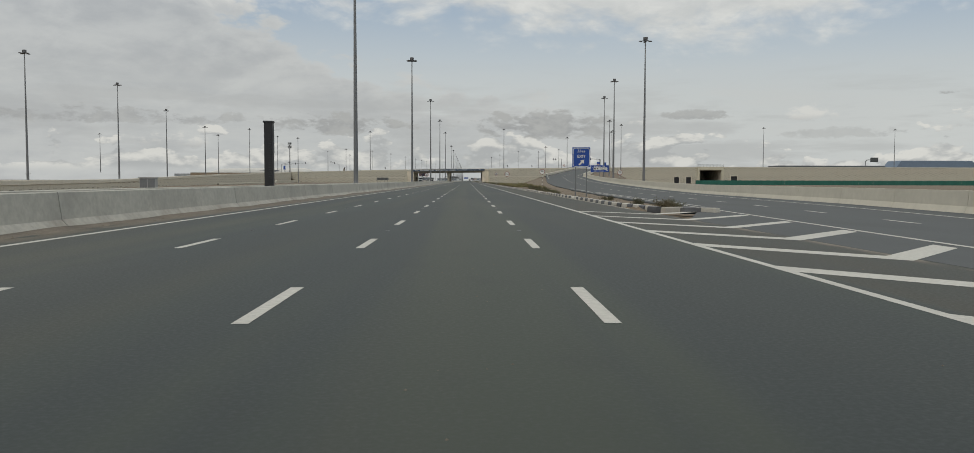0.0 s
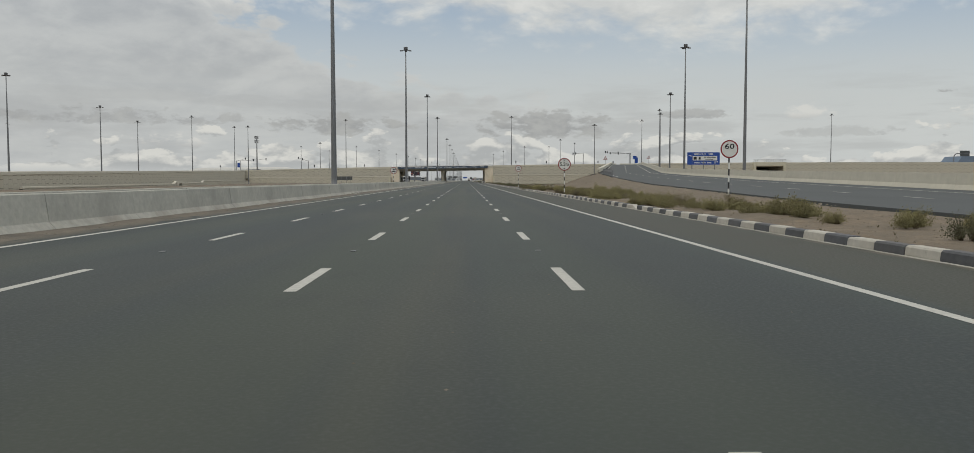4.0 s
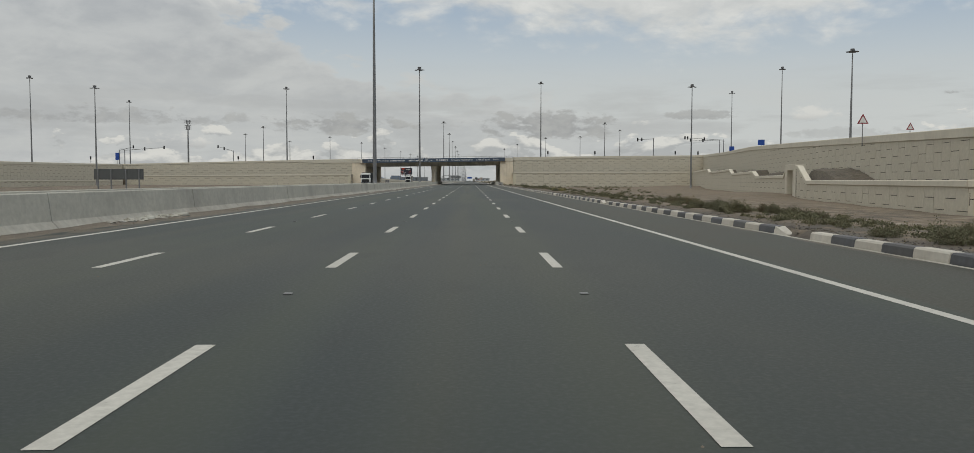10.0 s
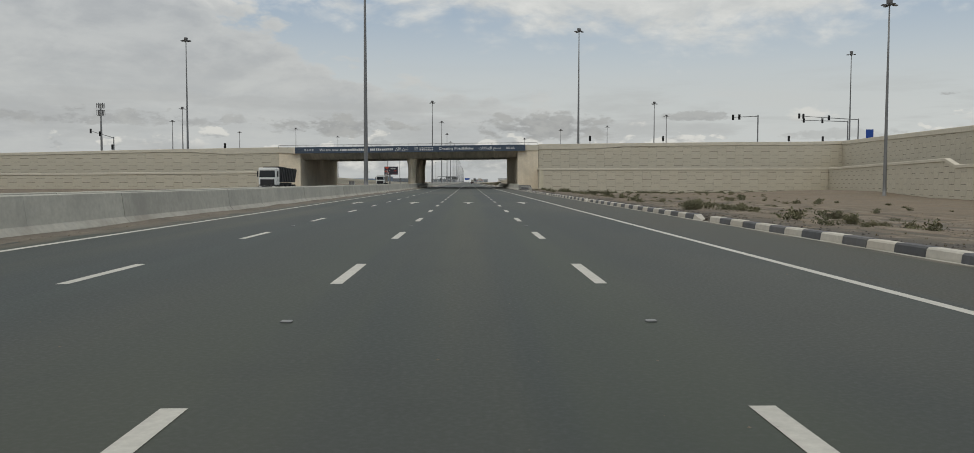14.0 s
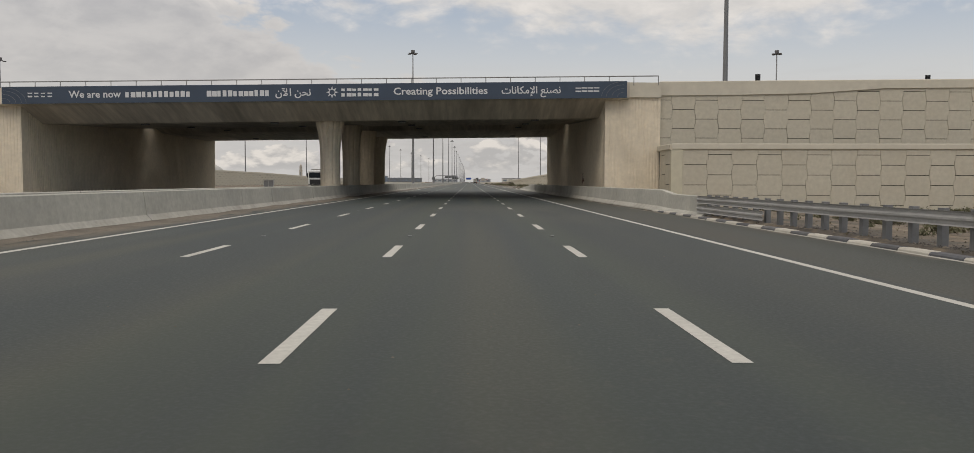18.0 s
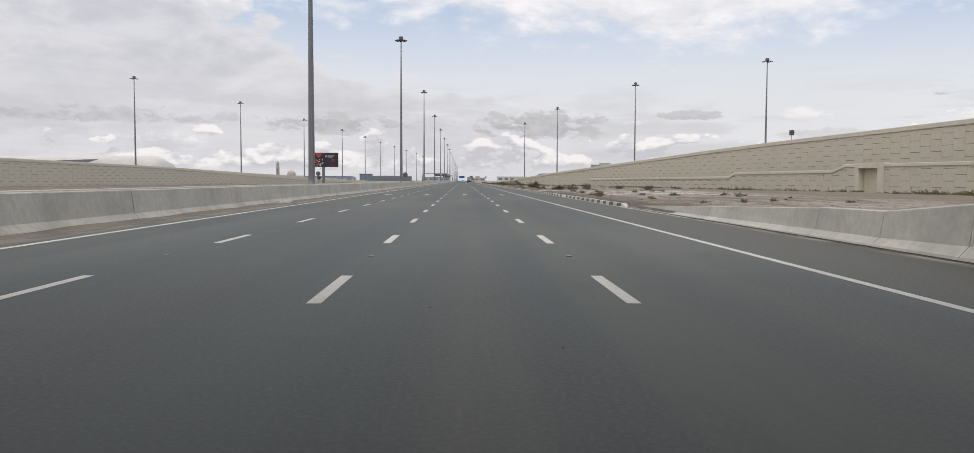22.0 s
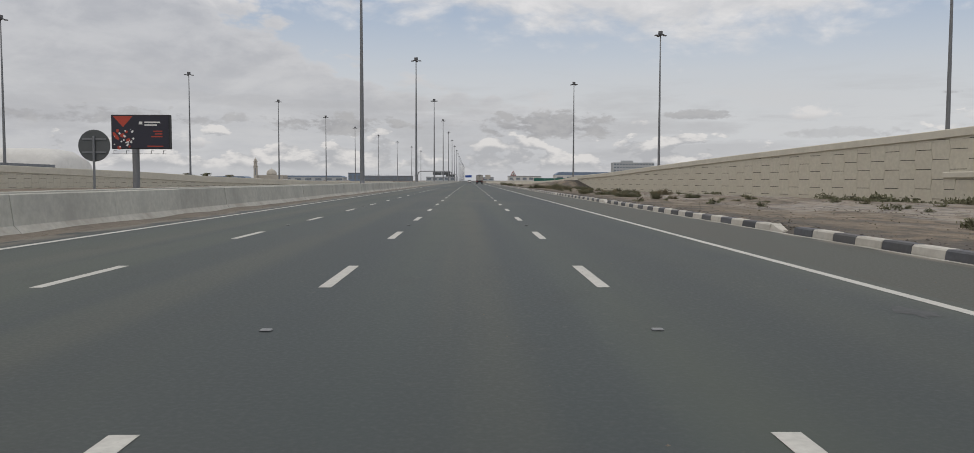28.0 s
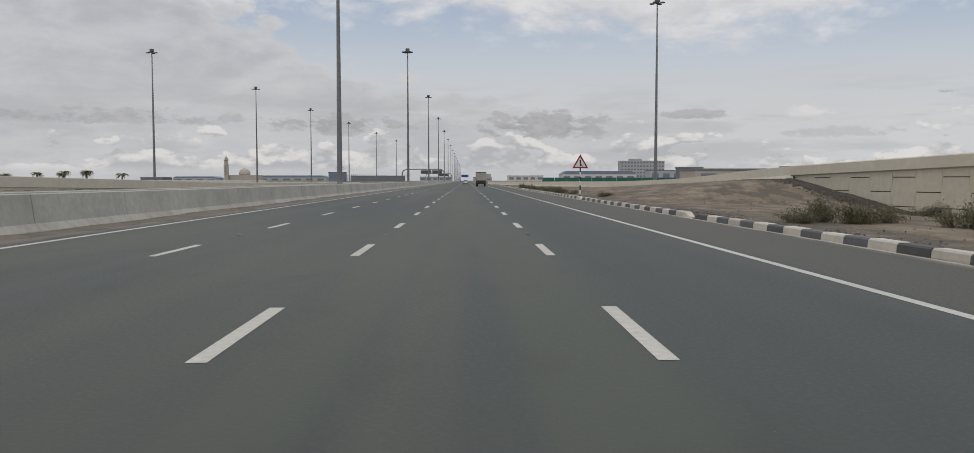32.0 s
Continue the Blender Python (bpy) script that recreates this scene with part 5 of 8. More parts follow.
def banner_text(text, a, b, size, dz=0.0):
    letters(text, size, LETTER, banner, on_banner((a + b) / 2, dz), width=(b - a) / 1003 * 49.6)


def banner_bar(a, b, h, dz=0.0):
    bm = bmesh.new()
    x0, x1 = bx(a), bx(b)
    n = max(2, int((x1 - x0) / 0.42))
    rng = random.Random(int(a))
    for k in range(n):
        u0 = x0 + (x1 - x0) * k / n
        u1 = x0 + (x1 - x0) * (k + rng.uniform(0.6, 0.9)) / n
        z = 8.13 + dz + tilt((u0 + u1) / 2 - 12.5)
        box(bm, u0, u1, -0.06, -0.052, z - h / 2, z + h * rng.uniform(0.3, 0.5))
    part("plain_bar", bm, LETTER, banner)


banner_text("We are now", 110, 193, 0.78)
banner_bar(200, 306, 0.5)
banner_bar(330, 432, 0.5)
banner_text("\ufee5\ufef5\ufe8d \ufee6\ufea4\ufee7", 440, 497, 0.8)
banner_bar(546, 607, 0.22, 0.2)
banner_bar(546, 607, 0.3, -0.2)
banner_text("Creating Possibilities", 630, 782, 0.8)
banner_text("\ufe95\ufe8e\ufee7\ufe8e\ufedc\ufee3\ufef9\ufe8d \ufeca\ufee8\ufebc\ufee7", 805, 901, 0.8)
banner_bar(925, 965, 0.1, 0.15)
banner_bar(925, 965, 0.13, -0.1)
banner_bar(45, 87, 0.1, 0.15)
banner_bar(45, 87, 0.13, -0.1)
bm = bmesh.new()
cx, cz = bx(531), 8.13 + tilt(bx(531) - 12.5)
for k in range(8):
    a0 = 6.2832 * k / 8
    for r0, r1, w in ((0.2, 0.48, 0.09),):
        d, e = Vector((math.cos(a0), 0, math.sin(a0))), Vector((-math.sin(a0), 0, math.cos(a0)))
        c = Vector((cx, -0.058, cz))
        bm.faces.new([bm.verts.new(c + d * r0 - e * w), bm.verts.new(c + d * r1), bm.verts.new(c + d * r0 + e * w)])
part("star_emblem", bm, LETTER, banner, "white star-shaped emblem")
for side in (1, -1):
    x0 = bx(1004 if side > 0 else 6)
    z0 = 7.55 + tilt(x0 - 12.5)
    for r in (0.35, 0.65, 0.95, 1.2):
        bm = bmesh.new()
        pts = [Vector((x0 - side * r * 1.5 * math.cos(a / 8 * 1.5708), -0.058, z0 + r * math.sin(a / 8 * 1.5708))) for a in range(9)]
        for p, q in zip(pts, pts[1:]):
            tube(bm, p, q, 0.012, seg=4)
        part("arc", bm, STEEL, banner, "thin pale arc")

# ---- kerbs: painted blocks with gaps for the drains ----
BLOCK = 1.15


def kerb_block(length, material):
    bm = bmesh.new()
    prof = [(0.0, -0.1), (0.0, 0.05), (0.015, 0.165), (0.05, 0.20), (0.28, 0.20), (0.30, 0.18), (0.30, -0.1)]
    rows = [[bm.verts.new((u + (0.006 if y in (0.0, length) and v > 0 else 0), y, v - (0.008 if y in (0.0, length) and v > 0.1 else 0))) for u, v in prof] for y in (0.0, 0.03, length * 0.5, length - 0.03, length)]
    for a, b in zip(rows, rows[1:]):
        for k in range(len(prof)):
            bm.faces.new((a[k], a[(k + 1) % len(prof)], b[(k + 1) % len(prof)], b[k]))
    bm.faces.new(rows[0])
    bm.faces.new(rows[-1])
    return mesh_from("kerb_block", bm, material)


KW, KB = kerb_block(BLOCK - 0.012, KERB_WHITE), kerb_block(BLOCK - 0.012, KERB_BLACK)


def ramp_end(material):
    """A sloped end stone beside a drain gap."""
    bm = bmesh.new()
    rows = []
    for y, top, in0 in ((0.0, 0.195, 0.0), (-0.2, 0.14, 0.03), (-0.42, 0.075, 0.05), (-0.6, 0.015, 0.14)):
        rows.append([bm.verts.new(p) for p in ((in0, y, -0.05), (0.34, y + 0.05, -0.05), (0.32, y + 0.03, top + 0.01), (0.17, y, top - 0.012), (in0 + 0.05, y, top))])
    for a, b in zip(rows, rows[1:]):
        for q in range(5):
            bm.faces.new((a[q], a[(q + 1) % 5], b[(q + 1) % 5], b[q]))
    bm.faces.new(rows[0])
    bm.faces.new(rows[-1])
    return mesh_from("end_stone", bm, material)


ENDSTONE = ramp_end(KERB_WHITE)
kerb_x = lambda y: lerp([(38, 9.1), (46, 8.6), (70, 8.52), (2000, 8.52)], y)
gaps = [38.0, 64.3, 94.3, 124.2, 154.3, 184.4, 214.4, 244.4, 273.8, 303.8, 333.6, 363.4, 393.2, 423.0, 452.9, 482.8, 511.3, 546]
gaps2 = [664.0, 691.4, 720.4, 750.6, 781.0, 811.5, 841.2, 871.0, 901.5, 932.2, 962, 992, 1022, 1052, 1082, 1112, 1142, 1172, 1202, 1232]
rng = random.Random(12)
count = 0
for run in (gaps, gaps2):
    for a, b in zip(run, run[1:]):
        k = thing("kerb", "raised kerb of worn black and white painted blocks beside sand", "kerb", (0, a, 0), group="kerbs")
        n = int((b - a - 1.3) / BLOCK)
        off = 0.9
        for i in range(n):
            y = off + i * BLOCK
            m = Matrix.Translation((kerb_x(a + y) + rng.uniform(-0.012, 0.012), y, rng.uniform(-0.012, 0.008) - (0.12 if a + y > 517 and a + y < 560 else 0.0))) @ Matrix.Rotation(rng.uniform(-0.006, 0.006), 4, "Z")
            piece("kerb_block", (KW, KB)[count % 2], k, m)
            count += 1
        piece("end_stone", ENDSTONE, k, Matrix.Translation((kerb_x(a + off), off - 0.012, 0)))
for y0, y1 in ((41, 538), (651, 1260)):
    bm = bmesh.new()
    box(bm, 8.40, 8.515, y0, y1, -0.1, 0.005)
    structure("gutter", bm, CONCRETE_TOE, "narrow strip of pale mortar along the foot of the kerb", "gutter")
# the kerb round the nose of the gore and along the ramp side
k = thing("kerb", "weathered kerb round the nose of the gore island", "kerb", (0, 38, 0), group="kerbs")
for i, (x, y, r) in enumerate(((9.12, 0.0, 0.15), (9.25, -0.35, -1.0), (10.05, -0.75, -1.5), (11.05, -0.6, -2.6))):
    piece("kerb_block", (KB, KW)[i % 2], k, Matrix.Translation((x, y, 0)) @ Matrix.Rotation(r, 4, "Z"))

# ---- crash rail before the bridge ----
W_PROF = [(0.0, 0.0), (0.05, 0.03), (0.05, 0.09), (0.0, 0.13), (0.0, 0.17), (0.05, 0.21), (0.05, 0.27), (0.0, 0.30), (0.015, 0.30), (0.065, 0.27), (0.065, 0.20), (0.015, 0.17), (0.015, 0.13), (0.065, 0.09), (0.065, 0.03), (0.015, 0.0)]
railing = thing("guardrail", "galvanised steel crash rail with grey posts before the bridge", "guardrail", (0, 518, 0))
rail_x = lambda y: lerp([(0, 9.45), (3, 9.15), (8, 9.0), (21, 8.95)], y)
for z0, ys in ((0.56, (0.3, 1.5, 3, 5.5, 8, 12, 16.5, 20.9)), (0.20, (13.5, 16.5, 20.9))):
    bm = bmesh.new()
    sweep(bm, [(u - 0.1, v) for u, v in W_PROF], [(rail_x(y), y, z0 - (0.12 if y < 1 else 0.0)) for y in ys])
    part("beam", bm, RAIL_STEEL, railing)
bm = bmesh.new()
box(bm, -0.07, 0.07, -0.09, 0.09, -0.4, 0.90)
POST = mesh_from("post", bm, STEEL)
for i in range(19):
    y = 1.0 + 1.05 * i
    piece("post", POST, railing, Matrix.Translation((rail_x(y) + 0.13, y, 0)))
bm = bmesh.new()
box(bm, 9.2, 9.62, -0.35, 0.35, -0.2, 0.62, 0.05)
part("end_block", bm, CONCRETE, railing, "grey concrete end block")
railing = thing("guardrail", "dark steel crash barrier along the edge of the exit ramp", "guardrail", (0, 250, 0))
bm = bmesh.new()
sweep(bm, [(u, v) for u, v in W_PROF], [(ramp_left(250 + d) - 0.35, d, ramp_z(250 + d) + 0.5) for d in (2, 7, 12, 19)])
part("beam", bm, STEEL, railing)
for i in range(10):
    y = 2.0 + 1.9 * i
    piece("post", POST, railing, Matrix.Translation((ramp_left(250 + y) - 0.25, y, ramp_z(250 + y))))

# ---- lighting masts ----
MAST_H = 28.6


def mast_meshes():
    bm = bmesh.new()
    lathe(bm, [(0.45, 0.0), (0.45, 0.05), (0.285, 0.06), (0.275, 1.2), (0.21, 12), (0.15, 21), (0.105, MAST_H)], 14)
    pole = mesh_from("pole", bm, STEEL, True)
    bm = bmesh.new()
    lathe(bm, [(0.2, MAST_H - 0.2), (0.28, MAST_H - 0.1), (0.28, MAST_H + 0.12), (0.44, MAST_H + 0.16), (0.46, MAST_H + 0.62), (0.40, MAST_H + 0.68), (0.05, MAST_H + 0.72)], 12)
    for k in range(20):
        a, b = 6.2832 * k / 20, 6.2832 * (k + 1) / 20
        tube(bm, (0.62 * math.cos(a), 0.62 * math.sin(a), MAST_H), (0.62 * math.cos(b), 0.62 * math.sin(b), MAST_H), 0.04, seg=5)
    for k in range(4):
        a = 1.5708 * k
        tube(bm, (0.2 * math.cos(a), 0.2 * math.sin(a), MAST_H), (0.62 * math.cos(a), 0.62 * math.sin(a), MAST_H), 0.035, seg=5)
    head = mesh_from("head_ring", bm, LAMP_GREY)
    bm = bmesh.new()
    v = []
    for z, w, l0, l1 in ((-0.08, 0.22, 0.66, 1.22), (0.06, 0.25, 0.56, 1.26), (0.13, 0.15, 0.62, 1.05)):
        v.append([bm.verts.new((l0, -w, z)), bm.verts.new((l1, -w, z)), bm.verts.new((l1, w, z)), bm.verts.new((l0, w, z))])
    for a, b in zip(v, v[1:]):
        for k in range(4):
            bm.faces.new((a[k], a[(k + 1) % 4], b[(k + 1) % 4], b[k]))
    bm.faces.new(v[0])
    bm.faces.new(v[-1])
    lamp = mesh_from("floodlight", bm, LAMP_GREY)
    bm = bmesh.new()
    for s in (-1, 1):
        pts = [(s * 0.24, 0, 2.22), (s * 0.48, 0, 2.27), (s * 0.60, 0, 2.16), (s * 0.48, 0, 2.06), (s * 0.24, 0, 2.08)]
        for p, q in zip(pts, pts[1:]):
            tube(bm, p, q, 0.012, seg=5)
    loops = mesh_from("climbing_guard", bm, STEEL)
    bm = bmesh.new()
    box(bm, -0.1, 0.1, -0.262, -0.235, 0.7, 1.15, 0.01)
    hatch = mesh_from("hatch", bm, LAMP_GREY)
    return pole, head, lamp, loops, hatch


POLE, HEAD, LAMP, LOOPS, HATCH = mast_meshes()


def make_mast(label, lamps):
    m = thing("lighting_mast", label, "lighting mast", (0, 0, -500), group="lighting masts")
    piece("pole", POLE, m)
    piece("head_ring", HEAD, m)
    for k in range(lamps):
        piece("floodlight", LAMP, m, Matrix.Translation((0, 0, MAST_H - 0.12)) @ Matrix.Rotation(6.2832 * k / lamps + 0.3, 4, "Z"))
    piece("climbing_guard", LOOPS, m)
    piece("hatch", HATCH, m)
    return m


mast_a = make_mast("tall grey steel high mast with a ring of floodlights", 4)
mast_b = make_mast("tall grey steel high mast with a wide ring of floodlights", 8)
for i in range(-1, 27):
    if i == 5:
        continue
    y = 97.4 + 99.5 * i if i < 5 else 689.6 + 98.9 * (i - 6)
    src = mast_b if i in (1, 7, 10, 13) else mast_a
    copy_thing(src, pose(-12.82 if i == 6 else -12.65, y, 0.4, 0, 0, 37 * i) @ Matrix.Diagonal((1, 1, 1.02, 1)))
for x, y, z, wide in ((35.4, 163.5, 0.3, 0), (43.0, 240.5, 1.6, 0), (50.8, 305.0, 3.2, 0), (65.2, 377.0, -0.1, 0), (81.0, 457.5, 0.2, 1), (62.7, 516.0, -0.7, 0), (26.6, 593.0, 9.0, 0), (104.5, 559.5, 10.2, 0), (110, 630, 9.6, 0), (217, 602, 11.2, 0), (312, 598, 10.2, 0),
                      (65, 682, 0.2, 0), (81.5, 733, 0.0, 0), (70.1, 810.5, 0.6, 0), (54.7, 883.2, 3.4, 1), (38.1, 955.5, 1.9, 0), (30.8, 1035.0, 1.2, 0),
                      (-69.5, 600.0, 7.5, 1), (-104.6, 517.5, -1.5, 0), (-145, 640.0, 6.0, 0), (-97, 186, 0.6, 0), (-106.0, 256.0, 1.6, 0), (-120.5, 337.0, 0.5, 0), (-128, 410, -1.5, 0), (-142.5, 480, -1.8, 0), (-146.2, 562.8, 6.7, 0), (-256, 586, 4.5, 0), (-99, 683, -2.0, 0), (-124, 744, -2.0, 0),
                      (-113.3, 806.9, -2.9, 0), (-99.5, 874.5, 3.2, 0), (-86.5, 945.4, 2.4, 0), (-75.0, 1013.5, 0.9, 0), (-67.0, 1082.0, 0.2, 0), (-62.6, 1152.0, 0.1, 0), (-60, 1225, 0, 0), (-56, 1300, 0, 0), (-52, 1385, 0, 0), (-48, 1475, 0, 0), (-46, 1570, 0, 0)):
    base = ground_z(x, y)
    if 578.5 < y < 623.5 and not -38 < x < 12.6:
        base = 8.9 if x > 0 else 6.4
    copy_thing(mast_b if wide else mast_a, pose(x, y, base - 0.02, 0, 0, (x * 7) % 360) @ Matrix.Diagonal((1, 1, 1 + (z - base) / MAST_H, 1)))
for m in (mast_a, mast_b):
    for ob in (*m.children_recursive, m):
        bpy.data.objects.remove(ob)


# ---- signs ----
def striped_post(parent, x, height, r=0.045, z0=-0.2, step=0.36):
    z, i = z0, 0
    while z < height - 0.01:
        e = min(height, z + step)
        bm = bmesh.new()
        tube(bm, (x, 0, z), (x, 0, e), r, seg=10)
        part("post_band", bm, (POST_BLACK, SIGN_WHITE)[i % 2], parent)
        z, i = e, i + 1


def round_sign(x, y, z_mid, r, text, label, z0=0.0, car=False, arrows=False, striped=True):
    s = thing("speed_sign" if not arrows else "height_sign", label, "traffic sign", (x, y, z0), group="round signs")
    bm = bmesh.new()
    plate(bm, disc_poly(r, cz=z_mid - z0), 0.012, -0.06)
    part("rim", bm, SIGN_RED, s)
    bm = bmesh.new()
    plate(bm, disc_poly(r * 0.85, cz=z_mid - z0), 0.01, -0.068)
    part("face", bm, SIGN_WHITE, s)
    bm = bmesh.new()
    plate(bm, disc_poly(r * 0.985, cz=z_mid - z0), 0.012, -0.046)
    part("back", bm, SIGN_BACK, s)
    k = r / 0.585
    letters(text, (0.50 if arrows else 0.48) * k, SIGN_BLACK, s, Matrix.Translation((0, -0.074, z_mid - z0 + (0.0 if arrows else 0.16 * k))) @ pose(0, 0, 0, 90), width=(0.80 if arrows else 0.62) * k)
    if arrows:
        for sgn in (1, -1):
            bm = bmesh.new()
            zz = z_mid - z0 + sgn * 0.36 * k
            plate(bm, [(-0.13 * k, zz + sgn * 0.07 * k), (0, zz - sgn * 0.06 * k), (0.13 * k, zz + sgn * 0.07 * k)], 0.004, -0.074)
            part("arrow_mark", bm, SIGN_BLACK, s)
    if car:
        bm = bmesh.new()
        zz = z_mid - z0 - 0.17 * k
        plate(bm, [(u * k, zz + v * k) for u, v in ((-0.36, -0.06), (0.36, -0.06), (0.365, 0.02), (0.22, 0.045), (0.12, 0.105), (-0.10, 0.105), (-0.22, 0.045), (-0.36, 0.03))], 0.004, -0.074)
        for u in (-0.18, 0.18):
            plate(bm, disc_poly(0.06 * k, 12, zz - 0.06 * k, u * k), 0.004, -0.075)
        part("car_mark", bm, SIGN_BLACK, s)
    if striped:
        striped_post(s, 0, z_mid - z0 + r * 0.5)
    else:
        bm = bmesh.new()
        tube(bm, (0, 0, -0.2), (0, 0, z_mid - z0 + r * 0.5), 0.05)
        part("post", bm, STEEL, s)
    return s


round_sign(9.62, 192.2, 2.88, 0.60, "5.5m", "round red-rimmed height limit sign on a black and white post", 0.1, arrows=True)
round_sign(9.45, 257.6, 3.42, 0.55, "140", "round red-rimmed speed limit sign on a black and white post", 0.1, car=True)
round_sign(-12.32, 260.4, 3.1, 0.62, "140", "round red-rimmed speed limit sign on the median", 0.5, car=True)
round_sign(14.9, 160.0, 3.1, 0.5, "60", "round red-rimmed speed limit sign beside the exit ramp", 0.4)
round_sign(29.9, 159.5, 3.0, 0.5, "60", "round red-rimmed speed limit sign behind the ramp barrier", 0.4)


def round_back(x, y, z_mid, r, label, z0):
    s = thing("round_sign", label, "traffic sign", (x, y, z0), group="signs seen from behind")
    bm = bmesh.new()
    plate(bm, disc_poly(r, cz=z_mid - z0), 0.015, 0.05)
    part("plate", bm, SIGN_BACK, s)
    bm = bmesh.new()
    for dz in (-0.25, 0.25):
        box(bm, -r * 0.75, r * 0.75, 0.02, 0.05, z_mid - z0 + dz - 0.03, z_mid - z0 + dz + 0.03)
    part("brace", bm, STEEL, s)
    bm = bmesh.new()
    tube(bm, (0, 0, -0.3), (0, 0, z_mid - z0 + r * 0.6), 0.045)
    part("post", bm, STEEL, s)


round_back(-14.1, 820.8, 2.68, 0.6, "round grey sign seen from behind on a thin post", 0.5)
round_back(-35.0, 820.4, 2.9, 0.55, "round dark sign seen from behind beside the far lanes", -0.2)
round_back(-35.0, 821.4, 1.9, 0.45, "smaller round dark sign seen from behind", -0.2)

# exit sign
ex = thing("exit_sign", "blue exit sign with white arrow and lettering on two grey posts", "traffic sign", (9.68, 67.4, 0.1))
bm = bmesh.new()
plate(bm, round_rect(1.46, 1.62, 0.02, 3.2), 0.02, -0.05)
part("panel", bm, SIGN_BLUE, ex)
bm = bmesh.new()
outer, inner = round_rect(1.36, 1.52, 0.18, 3.2), round_rect(1.28, 1.44, 0.15, 3.2)
a = [bm.verts.new((x, -0.056, z)) for x, z in outer]
b = [bm.verts.new((x, -0.056, z)) for x, z in inner]
for k in range(len(a)):
    j = (k + 1) % len(a)
    bm.faces.new((a[k], a[j], b[j], b[k]))
part("border", bm, SIGN_WHITE, ex)
letters("\ufeac\ufed4\ufee8\ufee3", 0.36, SIGN_WHITE, ex, Matrix.Translation((0, -0.06, 3.72)) @ pose(0, 0, 0, 90), width=0.62)
letters("EXIT", 0.32, SIGN_WHITE, ex, Matrix.Translation((0, -0.06, 3.27)) @ pose(0, 0, 0, 90), width=0.66)
bm = bmesh.new()
shape = [(-0.07, -0.30), (0.07, -0.30), (0.07, 0.04), (0.22, 0.04), (0, 0.34), (-0.22, 0.04), (-0.07, 0.04)]
c, s_ = math.cos(radians(-42)), math.sin(radians(-42))
plate(bm, [(u * c - v * s_ + 0.02, 2.78 + (u * s_ + v * c) * 0.9) for u, v in shape], 0.004, -0.058)
part("arrow", bm, SIGN_WHITE, ex)
for x in (-0.45, 0.45):
    bm = bmesh.new()
    tube(bm, (x, 0.02, -0.3), (x, 0.02, 3.6), 0.05)
    part("post", bm, STEEL, ex)

# direction sign behind the ramp
ds = thing("direction_sign", "blue direction sign with a white middle field behind the ramp", "traffic sign", (41.8, 258.3, 1.2))
bm = bmesh.new()
plate(bm, round_rect(5.7, 2.15, 0.05, 3.95), 0.04, -0.08)
part("panel", bm, SIGN_BLUE, ds)
bm = bmesh.new()
plate(bm, round_rect(4.3, 0.78, 0.05, 4.0, 0.25), 0.01, -0.092)
part("field", bm, SIGN_WHITE, ds)
letters("Truck Plaza", 0.3, SIGN_BLACK, ds, Matrix.Translation((0.9, -0.1, 3.8)) @ pose(0, 0, 0, 90), width=1.5)
bm = bmesh.new()
for x0, x1 in ((0.1, 0.45), (0.55, 1.1), (1.2, 2.1)):
    box(bm, x0, x1, -0.1, -0.094, 4.1, 4.24)
for x0, x1 in ((-1.75, -1.2), (-0.85, -0.5)):
    box(bm, x0, x1, -0.1, -0.094, 3.75, 4.2)
part("plain_bar", bm, SIGN_BLACK, ds)
bm = bmesh.new()
for z, spans in ((4.72, ((-1.7, -0.7), (0.9, 1.7))), (3.22, ((-1.7, -0.7), (0.6, 1.4)))):
    for x0, x1 in spans:
        u = x0
        while u < x1:
            box(bm, u, u + 0.13, -0.09, -0.084, z - 0.11, z + 0.11)
            u += 0.2
part("plain_bar", bm, SIGN_WHITE, ds)
letters("A4, A5", 0.34, SIGN_WHITE, ds, Matrix.Translation((-0.05, -0.09, 4.72)) @ pose(0, 0, 0, 90), width=0.9)
letters("A7, A8", 0.34, SIGN_WHITE, ds, Matrix.Translation((-0.05, -0.09, 3.22)) @ pose(0, 0, 0, 90), width=0.9)
bm = bmesh.new()
plate(bm, [(1.95, 3.08), (2.07, 3.08), (2.07, 3.3), (2.4, 3.3), (2.4, 3.22), (2.62, 3.36), (2.4, 3.5), (2.4, 3.42), (1.95, 3.42)], 0.004, -0.088)
part("arrow", bm, SIGN_WHITE, ds)
bm = bmesh.new()
plate(bm, [(-2.62, 4.4), (-2.45, 4.52), (-2.45, 4.45), (-2.25, 4.45), (-2.25, 4.2), (-2.15, 4.2), (-2.15, 4.54), (-2.45, 4.54), (-2.45, 4.6), (-2.62, 4.5)], 0.004, -0.088)
part("arrow", bm, SIGN_WHITE, ds)
for x in (-2.0, 0.0, 2.0):
    bm = bmesh.new()
    tube(bm, (x, 0.0, -1.2), (x, 0.0, 4.8), 0.09)
    part("post", bm, STEEL, ds)

